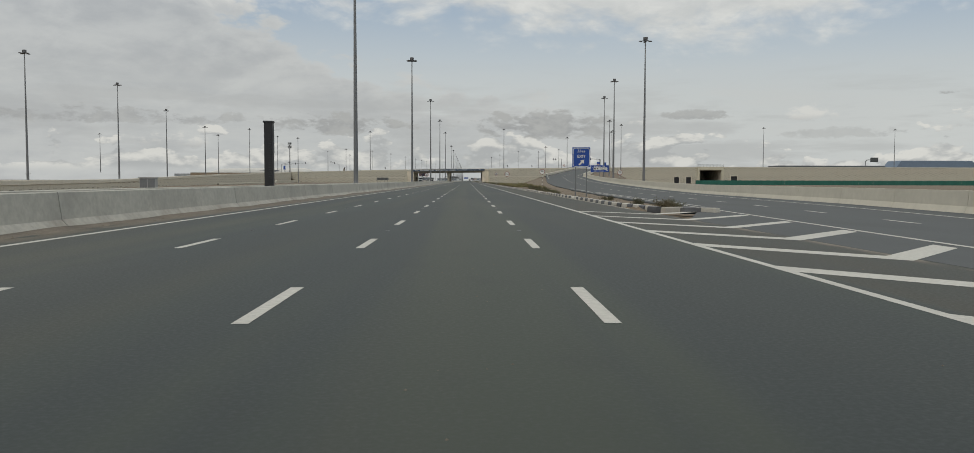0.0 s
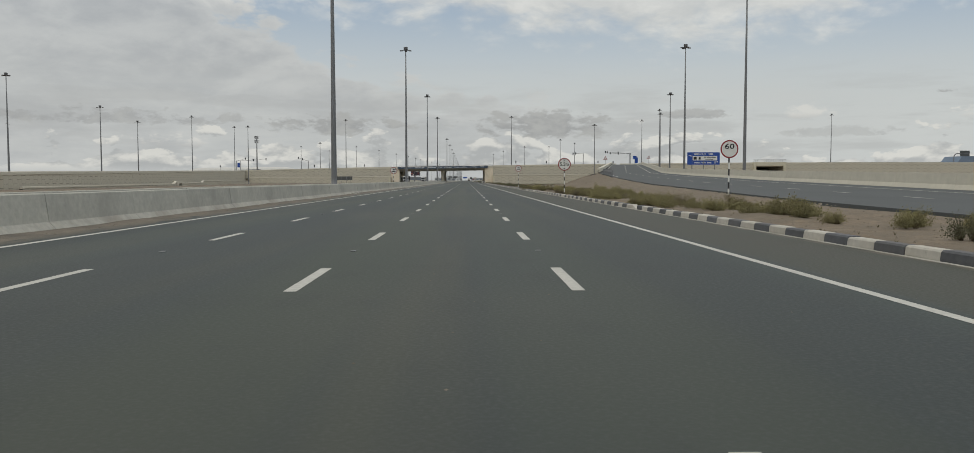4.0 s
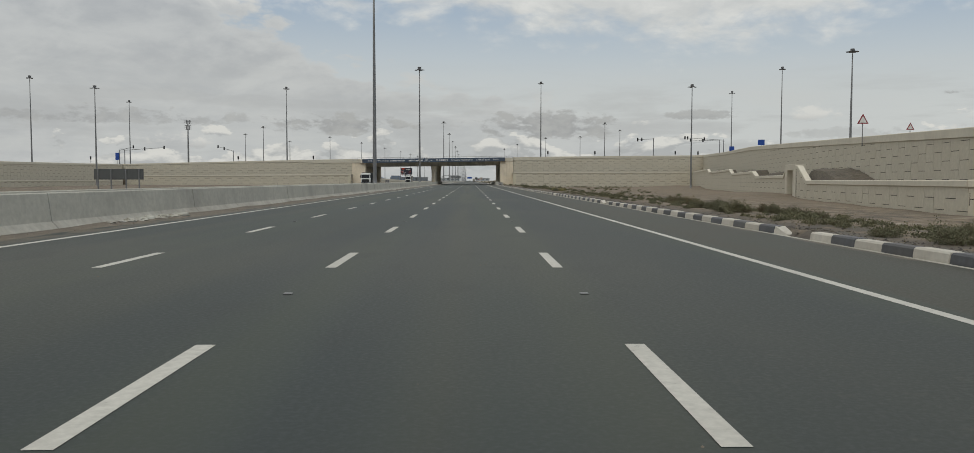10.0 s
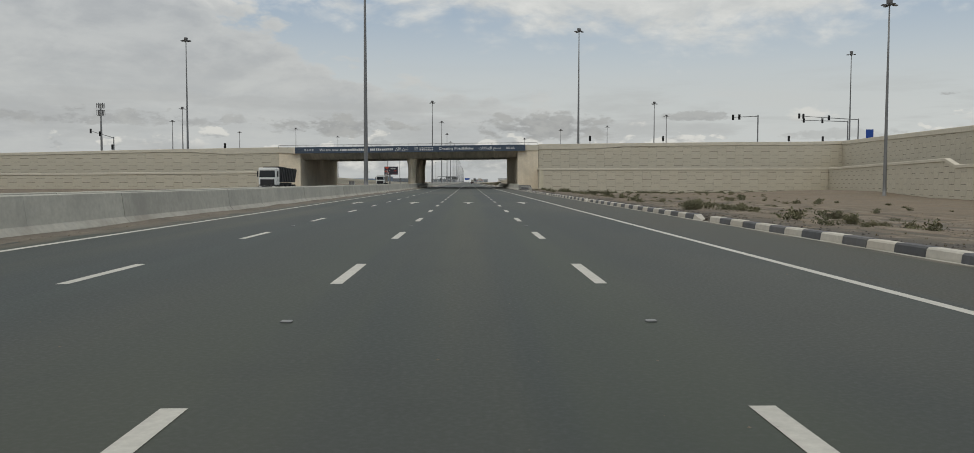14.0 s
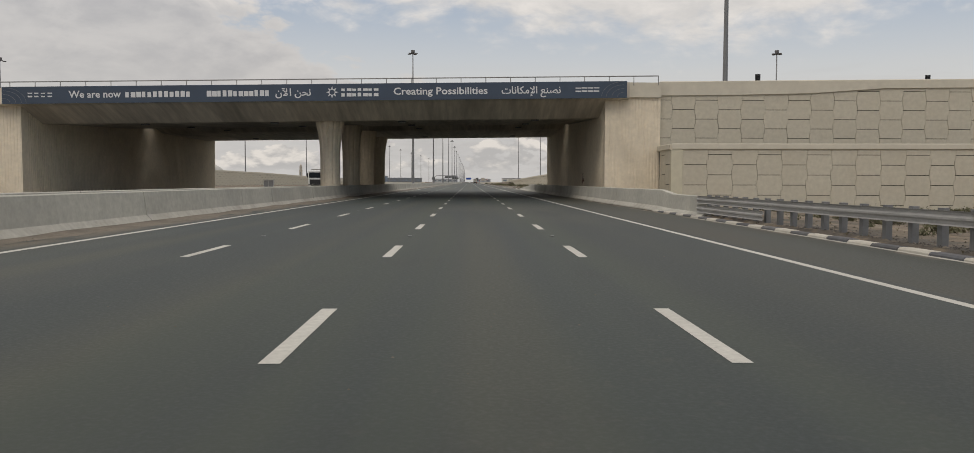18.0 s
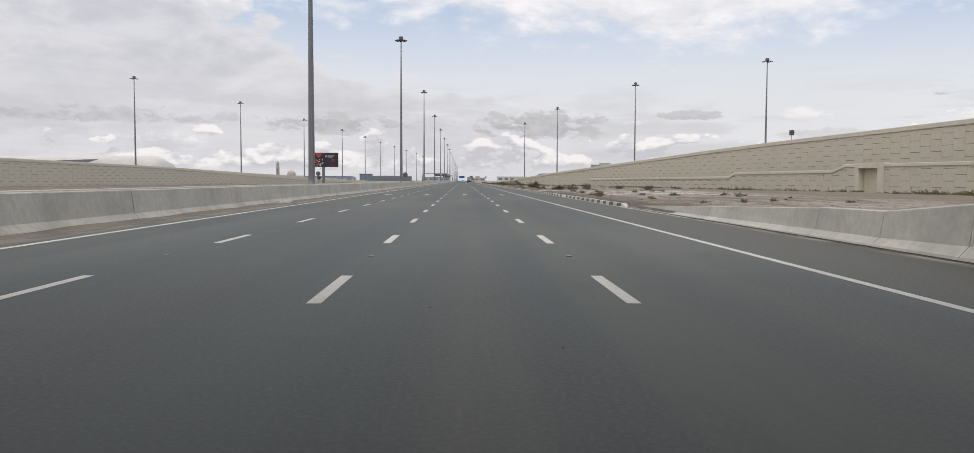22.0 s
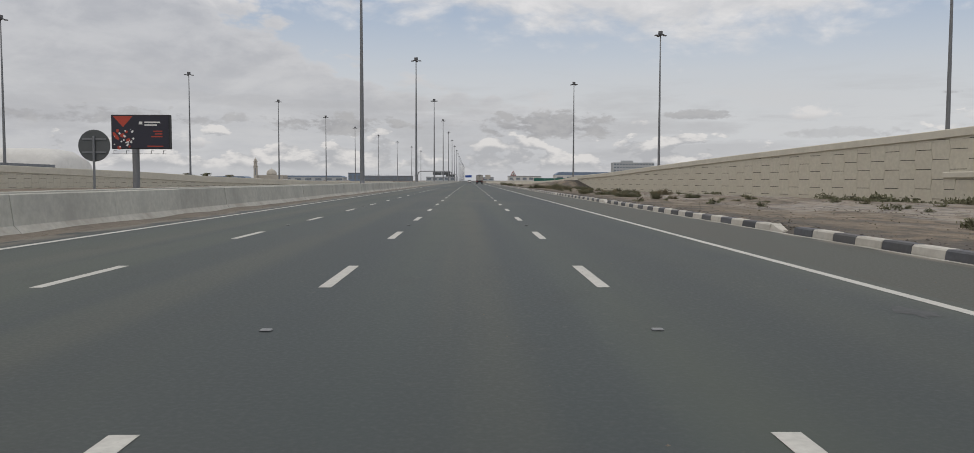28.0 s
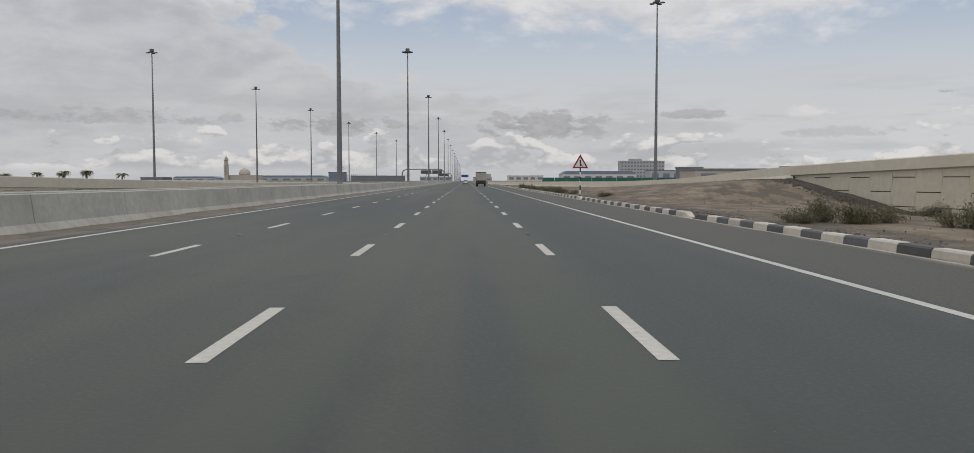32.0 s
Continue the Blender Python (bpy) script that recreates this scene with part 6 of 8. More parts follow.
# merging sign
ms = thing("merge_sign", "red-rimmed triangular merging sign on a black and white post", "traffic sign", (9.45, 968.6, 0.1))
tri_poly = lambda s, cz: [(-s, cz - s * 0.577), (s, cz - s * 0.577), (0, cz + s * 1.155)]
for name, s, d, mat_ in (("rim", 0.66, -0.06, SIGN_RED), ("face", 0.46, -0.07, SIGN_WHITE), ("back", 0.62, -0.045, SIGN_BACK)):
    bm = bmesh.new()
    plate(bm, tri_poly(s, 2.65), 0.012, d)
    part(name, bm, mat_, ms)
bm = bmesh.new()
plate(bm, [(-0.04, 2.42), (0.04, 2.42), (0.04, 2.85), (0.09, 2.85), (0, 2.97), (-0.09, 2.85), (-0.04, 2.85)], 0.004, -0.076)
plate(bm, [(0.16, 2.42), (0.24, 2.42), (0.05, 2.65), (0.045, 2.55)], 0.004, -0.077)
part("arrow_mark", bm, SIGN_BLACK, ms)
striped_post(ms, 0, 2.85, 0.055)

# sign board seen from behind, beyond the opposite lanes
bb = thing("sign_board", "dark rectangular sign board seen from behind on posts", "traffic sign", (-37.6, 373, -0.3))
bm = bmesh.new()
box(bm, -2.65, 2.65, 0.0, 0.06, 1.75, 2.9)
part("panel", bm, SIGN_BACK, bb)
for x in (-2.2, -0.8, 0.8, 2.2):
    bm = bmesh.new()
    box(bm, x - 0.06, x + 0.06, -0.1, 0.0, -0.3, 2.9)
    part("post", bm, STEEL, bb)

# enforcement tower on the median
tw = thing("radar_tower", "tall slim black camera housing standing at the median barrier", "camera tower", (-12.32, 53.5, 0.5))
bm = bmesh.new()
box(bm, -0.25, 0.27, -0.28, 0.28, 0.0, 4.6, 0.03)
part("housing", bm, POST_BLACK, tw)
bm = bmesh.new()
box(bm, 0.26, 0.33, -0.30, 0.1, 2.6, 4.1, 0.02)
part("side_panel", bm, DARK_STEEL, tw)
bm = bmesh.new()
for i in range(6):
    for j in range(26):
        z = 1.0 + j * 0.11
        x = 0.02 + i * 0.04
        box(bm, x, x + 0.018, -0.288, -0.278, z, z + 0.05)
part("perforation", bm, DARK_STEEL, tw, "dark perforated grille")
bm = bmesh.new()
box(bm, -0.31, 0.31, -0.30, 0.30, 4.55, 4.67, 0.02)
part("cap", bm, DARK_STEEL, tw)

# billboard
bl = thing("billboard", "dark digital billboard with orange pattern on a thick grey pole", "billboard", (-48.2, 912, -0.3))
bm = bmesh.new()
box(bm, -4.25, 4.25, 0.0, 0.9, 6.2, 11.2, 0.05)
part("case", bm, POST_BLACK, bl)
NAVY = surface("billboard_navy", (0.022, 0.022, 0.035), 0.5, 0.1, 1.0, 0.2)
ORANGE = surface("billboard_orange", (0.42, 0.055, 0.03), 0.5, 0.1, 2.0, 0.2)
bm = bmesh.new()
box(bm, -4.1, 4.1, -0.02, -0.004, 6.35, 11.05)
part("screen", bm, NAVY, bl)
bm = bmesh.new()
plate(bm, [(-4.0, 11.0), (-1.1, 11.0), (-2.5, 9.4)], 0.004, -0.026)
rng = random.Random(3)
for i in range(14):
    x, z = rng.uniform(-3.9, -1.3), rng.uniform(6.3, 8.9)
    r = rng.uniform(0.15, 0.34)
    plate(bm, disc_poly(r, 5, z, x), 0.004, -0.026 - 0.0004 * i)
part("orange_pattern", bm, ORANGE, bl)
bm = bmesh.new()
for i in range(22):
    x, z = rng.uniform(-3.9, -1.0), rng.uniform(6.3, 9.1)
    plate(bm, disc_poly(rng.uniform(0.06, 0.2), 4, z, x), 0.004, -0.036 - 0.0004 * i)
for z, x0, x1, h in ((10.1, 0.6, 2.9, 0.22), (9.7, 0.6, 2.4, 0.2), (10.0, -0.2, 0.3, 0.4)):
    box(bm, x0, x1, -0.03, -0.022, z - h / 2, z + h / 2)
part("plain_bar", bm, SIGN_WHITE, bl)
bm = bmesh.new()
for z, x0, x1 in ((8.8, 1.9, 3.2), (8.4, 2.1, 3.2), (8.0, 1.5, 3.2), (6.6, 1.0, 3.3)):
    box(bm, x0, x1, -0.03, -0.022, z - 0.08, z + 0.08)
part("plain_bar", bm, ORANGE, bl)
bm = bmesh.new()
tube(bm, (-0.9, 0.45, -0.2), (-0.9, 0.45, 6.2), 0.5, 0.5, 16)
part("pole", bm, STEEL, bl)
bm = bmesh.new()
box(bm, -3.9, 3.9, -0.8, -0.7, 5.45, 5.5)
for x in (-3.6, -1.8, 1.8, 3.6):
    box(bm, x - 0.03, x + 0.03, -0.8, 0.3, 5.9, 5.96)
    box(bm, x - 0.03, x + 0.03, -0.79, -0.73, 5.5, 5.96)
part("catwalk", bm, DARK_STEEL, bl)

# ---- traffic signals and signs on the bridge road ----
def signal_head():
    bm = bmesh.new()
    box(bm, -0.16, 0.16, -0.10, 0.10, -0.5, 0.5, 0.03)
    for z in (-0.3, 0.0, 0.3):
        box(bm, -0.12, 0.12, -0.26, -0.10, z + 0.09, z + 0.115)
    box(bm, -0.27, 0.27, 0.10, 0.115, -0.62, 0.62)
    return mesh_from("signal_head", bm, SIGN_BLACK)


SIGNAL = signal_head()


def signal_mast(x, y, z0, height, reach, heads, drop=0.0):
    s = thing("signal_mast", "grey traffic signal mast with a long arm and black signal heads", "traffic signal", (x, y, z0), group="signal masts")
    bm = bmesh.new()
    lathe(bm, [(0.25, 0), (0.25, 0.1), (0.17, 0.12), (0.14, height)], 10)
    part("post", bm, STEEL, s)
    bm = bmesh.new()
    tube(bm, (0, 0, height - 0.25), (reach, 0, height - 0.25 + drop), 0.10, 0.06, 8)
    part("arm", bm, STEEL, s)
    for f in heads:
        piece("signal_head", SIGNAL, s, Matrix.Translation((reach * f, -0.15, height - 0.25 + drop * f)))
    return s


signal_mast(66.8, 583.0, 8.9, 8.0, -5.8, (0.75, 1.0), -0.3)
signal_mast(96.4, 596.0, 8.9, 8.25, -14.8, (0.5, 0.93, 1.0), 0.85)
signal_mast(97.0, 603.0, 8.9, 8.3, -12.0, (0.55, 0.95), 0.3)
signal_mast(-94.4, 616.0, 6.4, 6.85, -6.0, (0.6, 1.0), 1.8)
signal_mast(-130.8, 600.0, 6.4, 6.5, 15.2, (0.5, 0.98), 1.1)
signal_mast(-133.6, 602.0, 6.4, 6.5, 5.6, (0.95,), 1.5)


def signal_post(x, y, z0, h=3.2):
    s = thing("signal_post", "short traffic signal on a thin post on the bridge road", "traffic signal", (x, y, z0), group="signal posts")
    bm = bmesh.new()
    tube(bm, (0, 0, 0), (0, 0, h), 0.05, seg=8)
    part("post", bm, STEEL, s)
    piece("signal_head", SIGNAL, s, Matrix.Translation((0, -0.16, h - 0.3)))


for x, y, z in ((29.0, 590, 8.9), (46.5, 590, 8.9), (85.0, 590, 8.9), (-88.0, 600, 7.0), (-58.0, 592, 7.0), (-140, 592, 6.6), (76, 588, 8.9)):
    signal_post(x, y, z)


def plate_sign(name, x, y, z0, w, h, zc, material, label, shape="rect", turn=0.0):
    s = thing(name, label, "traffic sign", (x, y, z0), turn, group="small signs")
    bm = bmesh.new()
    plate(bm, tri_poly(w / 2, zc) if shape == "tri" else round_rect(w, h, 0.04, zc), 0.03, -0.06)
    part("plate", bm, material, s)
    if shape == "tri":
        bm = bmesh.new()
        plate(bm, tri_poly(w * 0.33, zc), 0.01, -0.07)
        part("face", bm, SIGN_WHITE, s)
    bm = bmesh.new()
    tube(bm, (0, 0, -0.2), (0, 0, zc + h * 0.3), 0.05, seg=8)
    part("post", bm, STEEL, s)
    return s


plate_sign("direction_sign", 100.0, 597.5, 9.3, 1.9, 3.2, 3.7, SIGN_BLUE, "blue upright direction sign on the bridge road")
plate_sign("direction_sign", -128.5, 588, 6.6, 1.4, 2.6, 3.4, SIGN_BLUE, "blue upright direction sign on the far bridge road")
plate_sign("direction_sign", 82.2, 515, 8.5, 1.9, 1.5, 3.8, SIGN_BLUE, "small blue sign on the exit ramp")
plate_sign("warning_sign", 44.3, 375.0, 5.6, 1.3, 1.1, 2.6, SIGN_RED, "triangular warning sign on the exit ramp", "tri")
plate_sign("warning_sign", 64.0, 401.8, 6.2, 1.2, 1.0, 3.0, SIGN_RED, "triangular warning sign on the exit ramp", "tri")
plate_sign("warning_sign", -106.0, 760, 5.4, 1.2, 1.0, 2.6, SIGN_BACK, "triangular sign seen from behind on the far ramp", "tri")
s = plate_sign("speed_sign", 57.6, 764.0, 7.5, 0.9, 0.9, 2.5, SIGN_BACK, "small round sign seen from behind on the entry ramp")

# drain shafts set into the terrace walls
def shaft(x, y, turn, z0, h, w, near, far):
    s = thing("drain_shaft", "cream concrete drain shaft with a shaded recess in the terrace wall", "drain shaft", (x, y, z0), turn)
    for nm, a, b, c, d in (("jamb", -w / 2, -w / 2 + far, 0, h), ("jamb", w / 2 - near, w / 2, 0, h), ("head", -w / 2 + far, w / 2 - near, h - 0.75, h)):
        bm = bmesh.new()
        box(bm, a, b, -0.22, 0.95, c, d, 0.03)
        part(nm, bm, COPING, s)
    bm = bmesh.new()
    box(bm, -w / 2 + far - 0.05, w / 2 - near + 0.05, 0.75, 0.9, 0, h - 0.3)
    part("recess", bm, WALL, s, "shaded recess")


shaft(41.92, 389.0, -100.7, -1.3, 4.85, 7.0, 1.9, 1.2)
shaft(56.35, 733.1, -80.2, -1.2, 5.25, 6.2, 1.3, 0.85)
shaft(-90.4, 379.4, 95, -1.3, 2.5, 7.4, 0.9, 2.6)
# fallen dark fill on the terrace
for ya, yb, za, zb in ((364, 384, 0.7, 2.9), (402, 420, 1.75, 2.75), (436, 452, 2.5, 3.45), (482, 499, 3.3, 4.2)):
    bm = bmesh.new()
    rows = []
    for i in range(25):
        y = ya + (yb - ya) * i / 24
        xa = lerp([(333, 31.5), (385, 41.2), (392, 42.9), (500, 63.4)], y)
        xb = wall_in_x(y) - 0.05
        h = za + (zb - za) * (ease((y - ya) / 17.0) if ya < 370 else ease(min(y - ya, yb - y) / 4.0))
        rows.append([bm.verts.new((xa + (xb - xa) * k / 8, y, (h - 0.5) * ease(k / 3.0 + 0.25) + 0.5 * ease(k / 3.0) - (1.0 if k == 0 else 0.0) + 0.16 * noise.noise(Vector((k * 0.9, y * 0.7, za))))) for k in range(9)])
    for p, q in zip(rows, rows[1:]):
        for k in range(8):
            bm.faces.new((p[k], p[k + 1], q[k + 1], q[k]))
    structure("fill_mound", bm, DARK_FILL, "dark gravel fill heaped between terrace wall and ramp wall", "gravel")

# underpass portal in the far wall
pt = thing("underpass", "dark rectangular underpass in the far cream wall with a railing above", "underpass", (169.5, 573.0, -0.5))
for nm, a, b, c, d in (("jamb", -9.2, -7.6, 0, 11.8), ("jamb", 7.6, 9.2, 0, 11.8), ("lintel", -7.6, 7.6, 9.6, 11.8)):
    bm = bmesh.new()
    box(bm, a, b, -1.2, 2.0, c, d, 0.05)
    part(nm, bm, WALL, pt)
bm = bmesh.new()
for a, b, c, d in ((-7.8, -7.5, 0, 9.8), (7.5, 7.8, 0, 9.8), (-7.6, 7.6, 9.5, 9.8)):
    box(bm, a, b, 0.5, 40, c, d)
box(bm, -7.6, 7.6, 39.6, 40, 0, 9.6)
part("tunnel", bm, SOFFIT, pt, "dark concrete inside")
for x in range(-9, 10, 1):
    bm = bmesh.new()
    box(bm, x - 0.04, x + 0.04, -1.0, -0.92, 11.8, 13.3)
    part("post", bm, STEEL, pt)
bm = bmesh.new()
for z in (12.3, 12.8, 13.3):
    box(bm, -9.2, 9.2, -1.0, -0.93, z - 0.04, z + 0.04)
part("rail", bm, STEEL, pt)

# culvert mouths in the far wall
for x, w, h in ((146.0, 3.4, 4.4), (154.3, 3.4, 4.4), (186.2, 4.4, 5.0)):
    cv = thing("culvert", "square dark culvert mouth with a cream frame in the far wall", "culvert", (x, 572.4, -0.3), group="culverts")
    for nm, a, b, c, d in (("jamb", -w / 2 - 0.7, -w / 2, 0, h + 0.6), ("jamb", w / 2, w / 2 + 0.7, 0, h + 0.6), ("lintel", -w / 2, w / 2, h, h + 0.6)):
        bm = bmesh.new()
        box(bm, a, b, 0, 0.55, c, d, 0.03)
        part(nm, bm, COPING, cv)
    # flat black sheet behind the frame: the shade inside is painted, not cast
    bm = bmesh.new()
    box(bm, -w / 2, w / 2, 0.45, 0.5, 0, h)
    part("mouth", bm, SIGN_BLACK, cv, "black opening")

# green netting fence
fence = thing("netting_fence", "long green netting fence on thin posts in the sand", "fence", (92, 330, -0.3))
for k in range(55):
    bm = bmesh.new()
    n = 6
    rows = [[bm.verts.new((6 * k + 6 * i / n, 0.15 * math.sin(i * 1.3 + k), z)) for z in (0.1, 1.1, 1.95 + 0.06 * math.sin(i * 2.1 + k * 0.7))] for i in range(n + 1)]
    for a, b in zip(rows, rows[1:]):
        for j in range(2):
            bm.faces.new((a[j], b[j], b[j + 1], a[j + 1]))
    part("netting", bm, GREEN_NET, fence)
    bm = bmesh.new()
    tube(bm, (6 * k, 0.2, -0.3), (6 * k, 0.2, 2.1), 0.05, seg=6)
    part("post", bm, STEEL, fence)
fence2 = thing("netting_fence", "long green netting fence far beyond the entry ramp", "fence", (55, 1500, -0.2))
for k in range(30):
    bm = bmesh.new()
    box(bm, 9 * k, 9 * k + 8.8, -0.03, 0.03, 0.1, 3.6)
    part("netting", bm, GREEN_NET, fence2)

# telecom pole with a crown of antennas
tp = thing("telecom_pole", "tall grey telecom pole with a crown of antenna panels", "telecom mast", (-161.9, 763.0, ground_z(-161.9, 763.0)))
bm = bmesh.new()
lathe(bm, [(0.55, 0), (0.5, 12), (0.4, 24), (0.3, 36.0)], 14)
part("pole", bm, STEEL, tp, smooth=True)
for z in (30.6, 33.0, 35.4):
    bm = bmesh.new()
    for k in range(12):
        a, b = 6.2832 * k / 12, 6.2832 * (k + 1) / 12
        tube(bm, (1.5 * math.cos(a), 1.5 * math.sin(a), z), (1.5 * math.cos(b), 1.5 * math.sin(b), z), 0.07, seg=5)
    for k in range(6):
        a = 6.2832 * k / 6
        tube(bm, (0, 0, z), (1.5 * math.cos(a), 1.5 * math.sin(a), z), 0.06, seg=5)
    part("platform_ring", bm, STEEL, tp)
for z in (32.0, 35.0):
    for k in range(6):
        a = 6.2832 * (k + 0.3) / 6
        bm = bmesh.new()
        box(bm, -0.09, 0.09, -0.2, 0.2, -1.1, 1.1, 0.02)
        ob = part("antenna_panel", bm, LAMP_GREY, tp)
        ob.matrix_basis = Matrix.Translation((1.62 * math.cos(a), 1.62 * math.sin(a), z)) @ Matrix.Rotation(a, 4, "Z")

# cantilever sign beside the far bridge road, seen from behind
cs = thing("cantilever_sign", "curved grey cantilever post with a sign panel seen from behind", "traffic sign", (299.0, 615.0, 8.9))
bm = bmesh.new()
pts = [(0, 0, 0), (0, 0, 6.6), (0.3, 0, 7.6), (1.0, 0, 8.3), (2.2, 0, 8.6), (9.0, 0, 8.6)]
for p, q in zip(pts, pts[1:]):
    tube(bm, p, q, 0.28, seg=8)
part("post", bm, STEEL, cs)
bm = bmesh.new()
box(bm, 3.6, 9.6, -0.25, -0.1, 6.9, 10.3, 0.04)
part("panel", bm, SIGN_BACK, cs, "dark panel back")

# ---- distance ----
# all but the red earth have distance haze mixed into the base colour
HAZED_WALL = surface("far_wall", (0.40, 0.42, 0.43), 0.9, 0.06, 0.3, 0.15)
HAZED_BLUE = surface("far_blue", (0.17, 0.225, 0.30), 0.8, 0.08, 0.3, 0.15)
HAZED_DARK = surface("far_dark", (0.17, 0.185, 0.20), 0.8, 0.1, 0.3, 0.15)
RED_EARTH = surface("red_earth", (0.24, 0.12, 0.085), 0.95, 0.2, 0.4, 0.3)
HAZED_PALE = surface("far_pale", (0.58, 0.57, 0.54), 0.9, 0.05, 0.3, 0.15)
HAZED_GLASS = surface("far_glass", (0.16, 0.19, 0.22), 0.3, 0.1, 0.5, 0.0)
HAZED_STONE = surface("far_stone", (0.42, 0.39, 0.34), 0.9, 0.05, 0.5, 0.15)


def block(name, label, x, y, w, d, h, material, roof=None, bays=0, storeys=0, band=None):
    b = thing(name, label, "building", (x, y, -0.4), group="far buildings")
    bm = bmesh.new()
    box(bm, -w / 2, w / 2, 0, d, 0, h)
    part("wall", bm, material, b)
    bm = bmesh.new()
    if roof == "pitched":
        plate(bm, [(-w / 2 - 0.5, h), (w / 2 + 0.5, h), (w / 2 - w * 0.06, h * 1.45), (-w / 2 + w * 0.06, h * 1.45)], d, 0)
    else:
        box(bm, -w / 2 - 0.3, w / 2 + 0.3, -0.3, d + 0.3, h, h + 0.9)
    part("roof", bm, band or material, b)
    for s in range(storeys):
        for k in range(bays):
            bm = bmesh.new()
            bw, z = w / bays, h * (s + 0.35) / storeys
            box(bm, -w / 2 + bw * (k + 0.2), -w / 2 + bw * (k + 0.8), -0.12, 0.1, z, z + h / storeys * 0.42)
            part("window", bm, HAZED_GLASS, b)
    return b


block("office_building", "pale grey flat-roofed office block with rows of dark windows", 318, 2390, 79, 30, 36, HAZED_WALL, bays=14, storeys=6)
block("plant_room", "small pale rooftop block beside the offices", 307, 2400, 22, 12, 40, HAZED_WALL)
for x, y, w, d, h, m, r in ((-325, 1900, 52, 30, 4.6, HAZED_WALL, "pitched"), (-210, 1905, 82, 30, 5.4, HAZED_WALL, "pitched"), (-133, 1750, 15, 24, 9.5, HAZED_BLUE, None), (-372, 1890, 26, 30, 5, HAZED_DARK, None),
                            (-470, 1500, 110, 30, 12, HAZED_WALL, None), (400, 900, 118, 30, 18, HAZED_DARK, None), (520, 905, 90, 30, 17, HAZED_BLUE, "pitched"), (600, 880, 60, 30, 22, HAZED_BLUE, None),
                            (160, 1900, 90, 30, 9, HAZED_PALE, "pitched"), (230, 1800, 60, 24, 12, HAZED_WALL, None), (150, 1300, 78, 30, 6.6, HAZED_STONE, None), (205, 1330, 60, 30, 8.6, HAZED_WALL, None), (120, 1340, 12, 10, 8.0, HAZED_DARK, None), (100, 2300, 60, 24, 9, HAZED_PALE, None),
                            (35, 2700, 40, 20, 8, HAZED_WALL, None), (-60, 2500, 60, 20, 8, HAZED_WALL, None), (-150, 2300, 90, 24, 9, HAZED_DARK, None)):
    block("warehouse", "long low industrial hall far away on the plain", x, y, w, d, h, m, r, band=HAZED_DARK if r is None else HAZED_BLUE, bays=max(3, int(w / 12)), storeys=1)

# low boundary wall and heaps of earth on the plain
bw = thing("boundary_wall", "long low white boundary wall far away on the plain", "wall", (-300, 1600, -0.4))
for k in range(22):
    bm = bmesh.new()
    box(bm, 6 * k, 6 * k + 5.9, 0, 0.3, 0, 2.3, 0.03)
    part("panel", bm, HAZED_PALE, bw)
for x, y, w, h, m in ((-305, 1650, 52, 2.0, RED_EARTH), (-110, 1450, 80, 1.6, ROCK), (-60, 1380, 50, 1.3, ROCK), (70, 1250, 60, 1.3, ROCK), (60, 1600, 60, 1.6, ROCK)):
    bm = bmesh.new()
    bmesh.ops.create_grid(bm, x_segments=40, y_segments=6, size=1.0)
    for v in bm.verts:
        u, q = v.co.x, v.co.y
        v.co = Vector((u * w / 2, q * 6, h * max(0.0, 1 - q * q) * (1 - u * u) ** 0.3 * (0.55 + 0.9 * abs(noise.noise(Vector((u * w * 0.09, q, h))))) - 0.2))
    ob = new("earth_heap", mesh_from("earth_heap", bm, m))
    ob.location = (x, y, -0.2)
    tagged(ob, "long low heap of earth on the plain", "earth heap", "earth heaps")

# steel frame with many posts, far left
fr = thing("steel_frame", "dark unfinished steel frame building far away", "building", (-124, 1752, -0.3), group="far buildings")
for k in range(20):
    bm = bmesh.new()
    box(bm, 2.1 * k, 2.1 * k + 0.35, 0, 0.5, 0, 6.6 + 1.6 * math.sin(0.6 + k * 0.12))
    part("post", bm, HAZED_DARK, fr)
bm = bmesh.new()
box(bm, -0.5, 40.5, 0.6, 1.0, 6.0, 6.4)
box(bm, -0.5, 40.5, 0.6, 1.0, 3.2, 3.5)
part("beam", bm, HAZED_BLUE, fr)

# white arena roof
ar = thing("arena", "long white arena roof with a rounded end behind the ramp", "building", (-232, 1300, -0.4))
def arena_shell(bm, x0, x1, crown):
    rows = []
    for i in range(25):
        u = i / 24
        x = x0 + (x1 - x0) * u
        h = crown(u)
        rows.append([bm.verts.new((x, 48 * (j / 12 - 0.5), h * max(0.0, 1 - abs(j / 6 - 1) ** 5) ** 0.5)) for j in range(13)])
    for a, b in zip(rows, rows[1:]):
        for j in range(12):
            bm.faces.new((a[j], a[j + 1], b[j + 1], b[j]))
    bm.faces.new(rows[0])
    bm.faces.new(rows[-1])
bm = bmesh.new()
arena_shell(bm, -190.0, -8.0, lambda u: 20.6 * (0.90 + 0.10 * math.sin(1.9 * u)) * (1 - max(0.0, (u - 0.9) / 0.1) ** 3 * 0.30) * min(1.0, 0.3 + 3.0 * u))
part("roof", bm, HAZED_PALE, ar, smooth=True)
bm = bmesh.new()
plate(bm, [(-86.0, 16.2), (-52.0, 17.4), (-62.0, 14.4)], 0.6, -24.4)
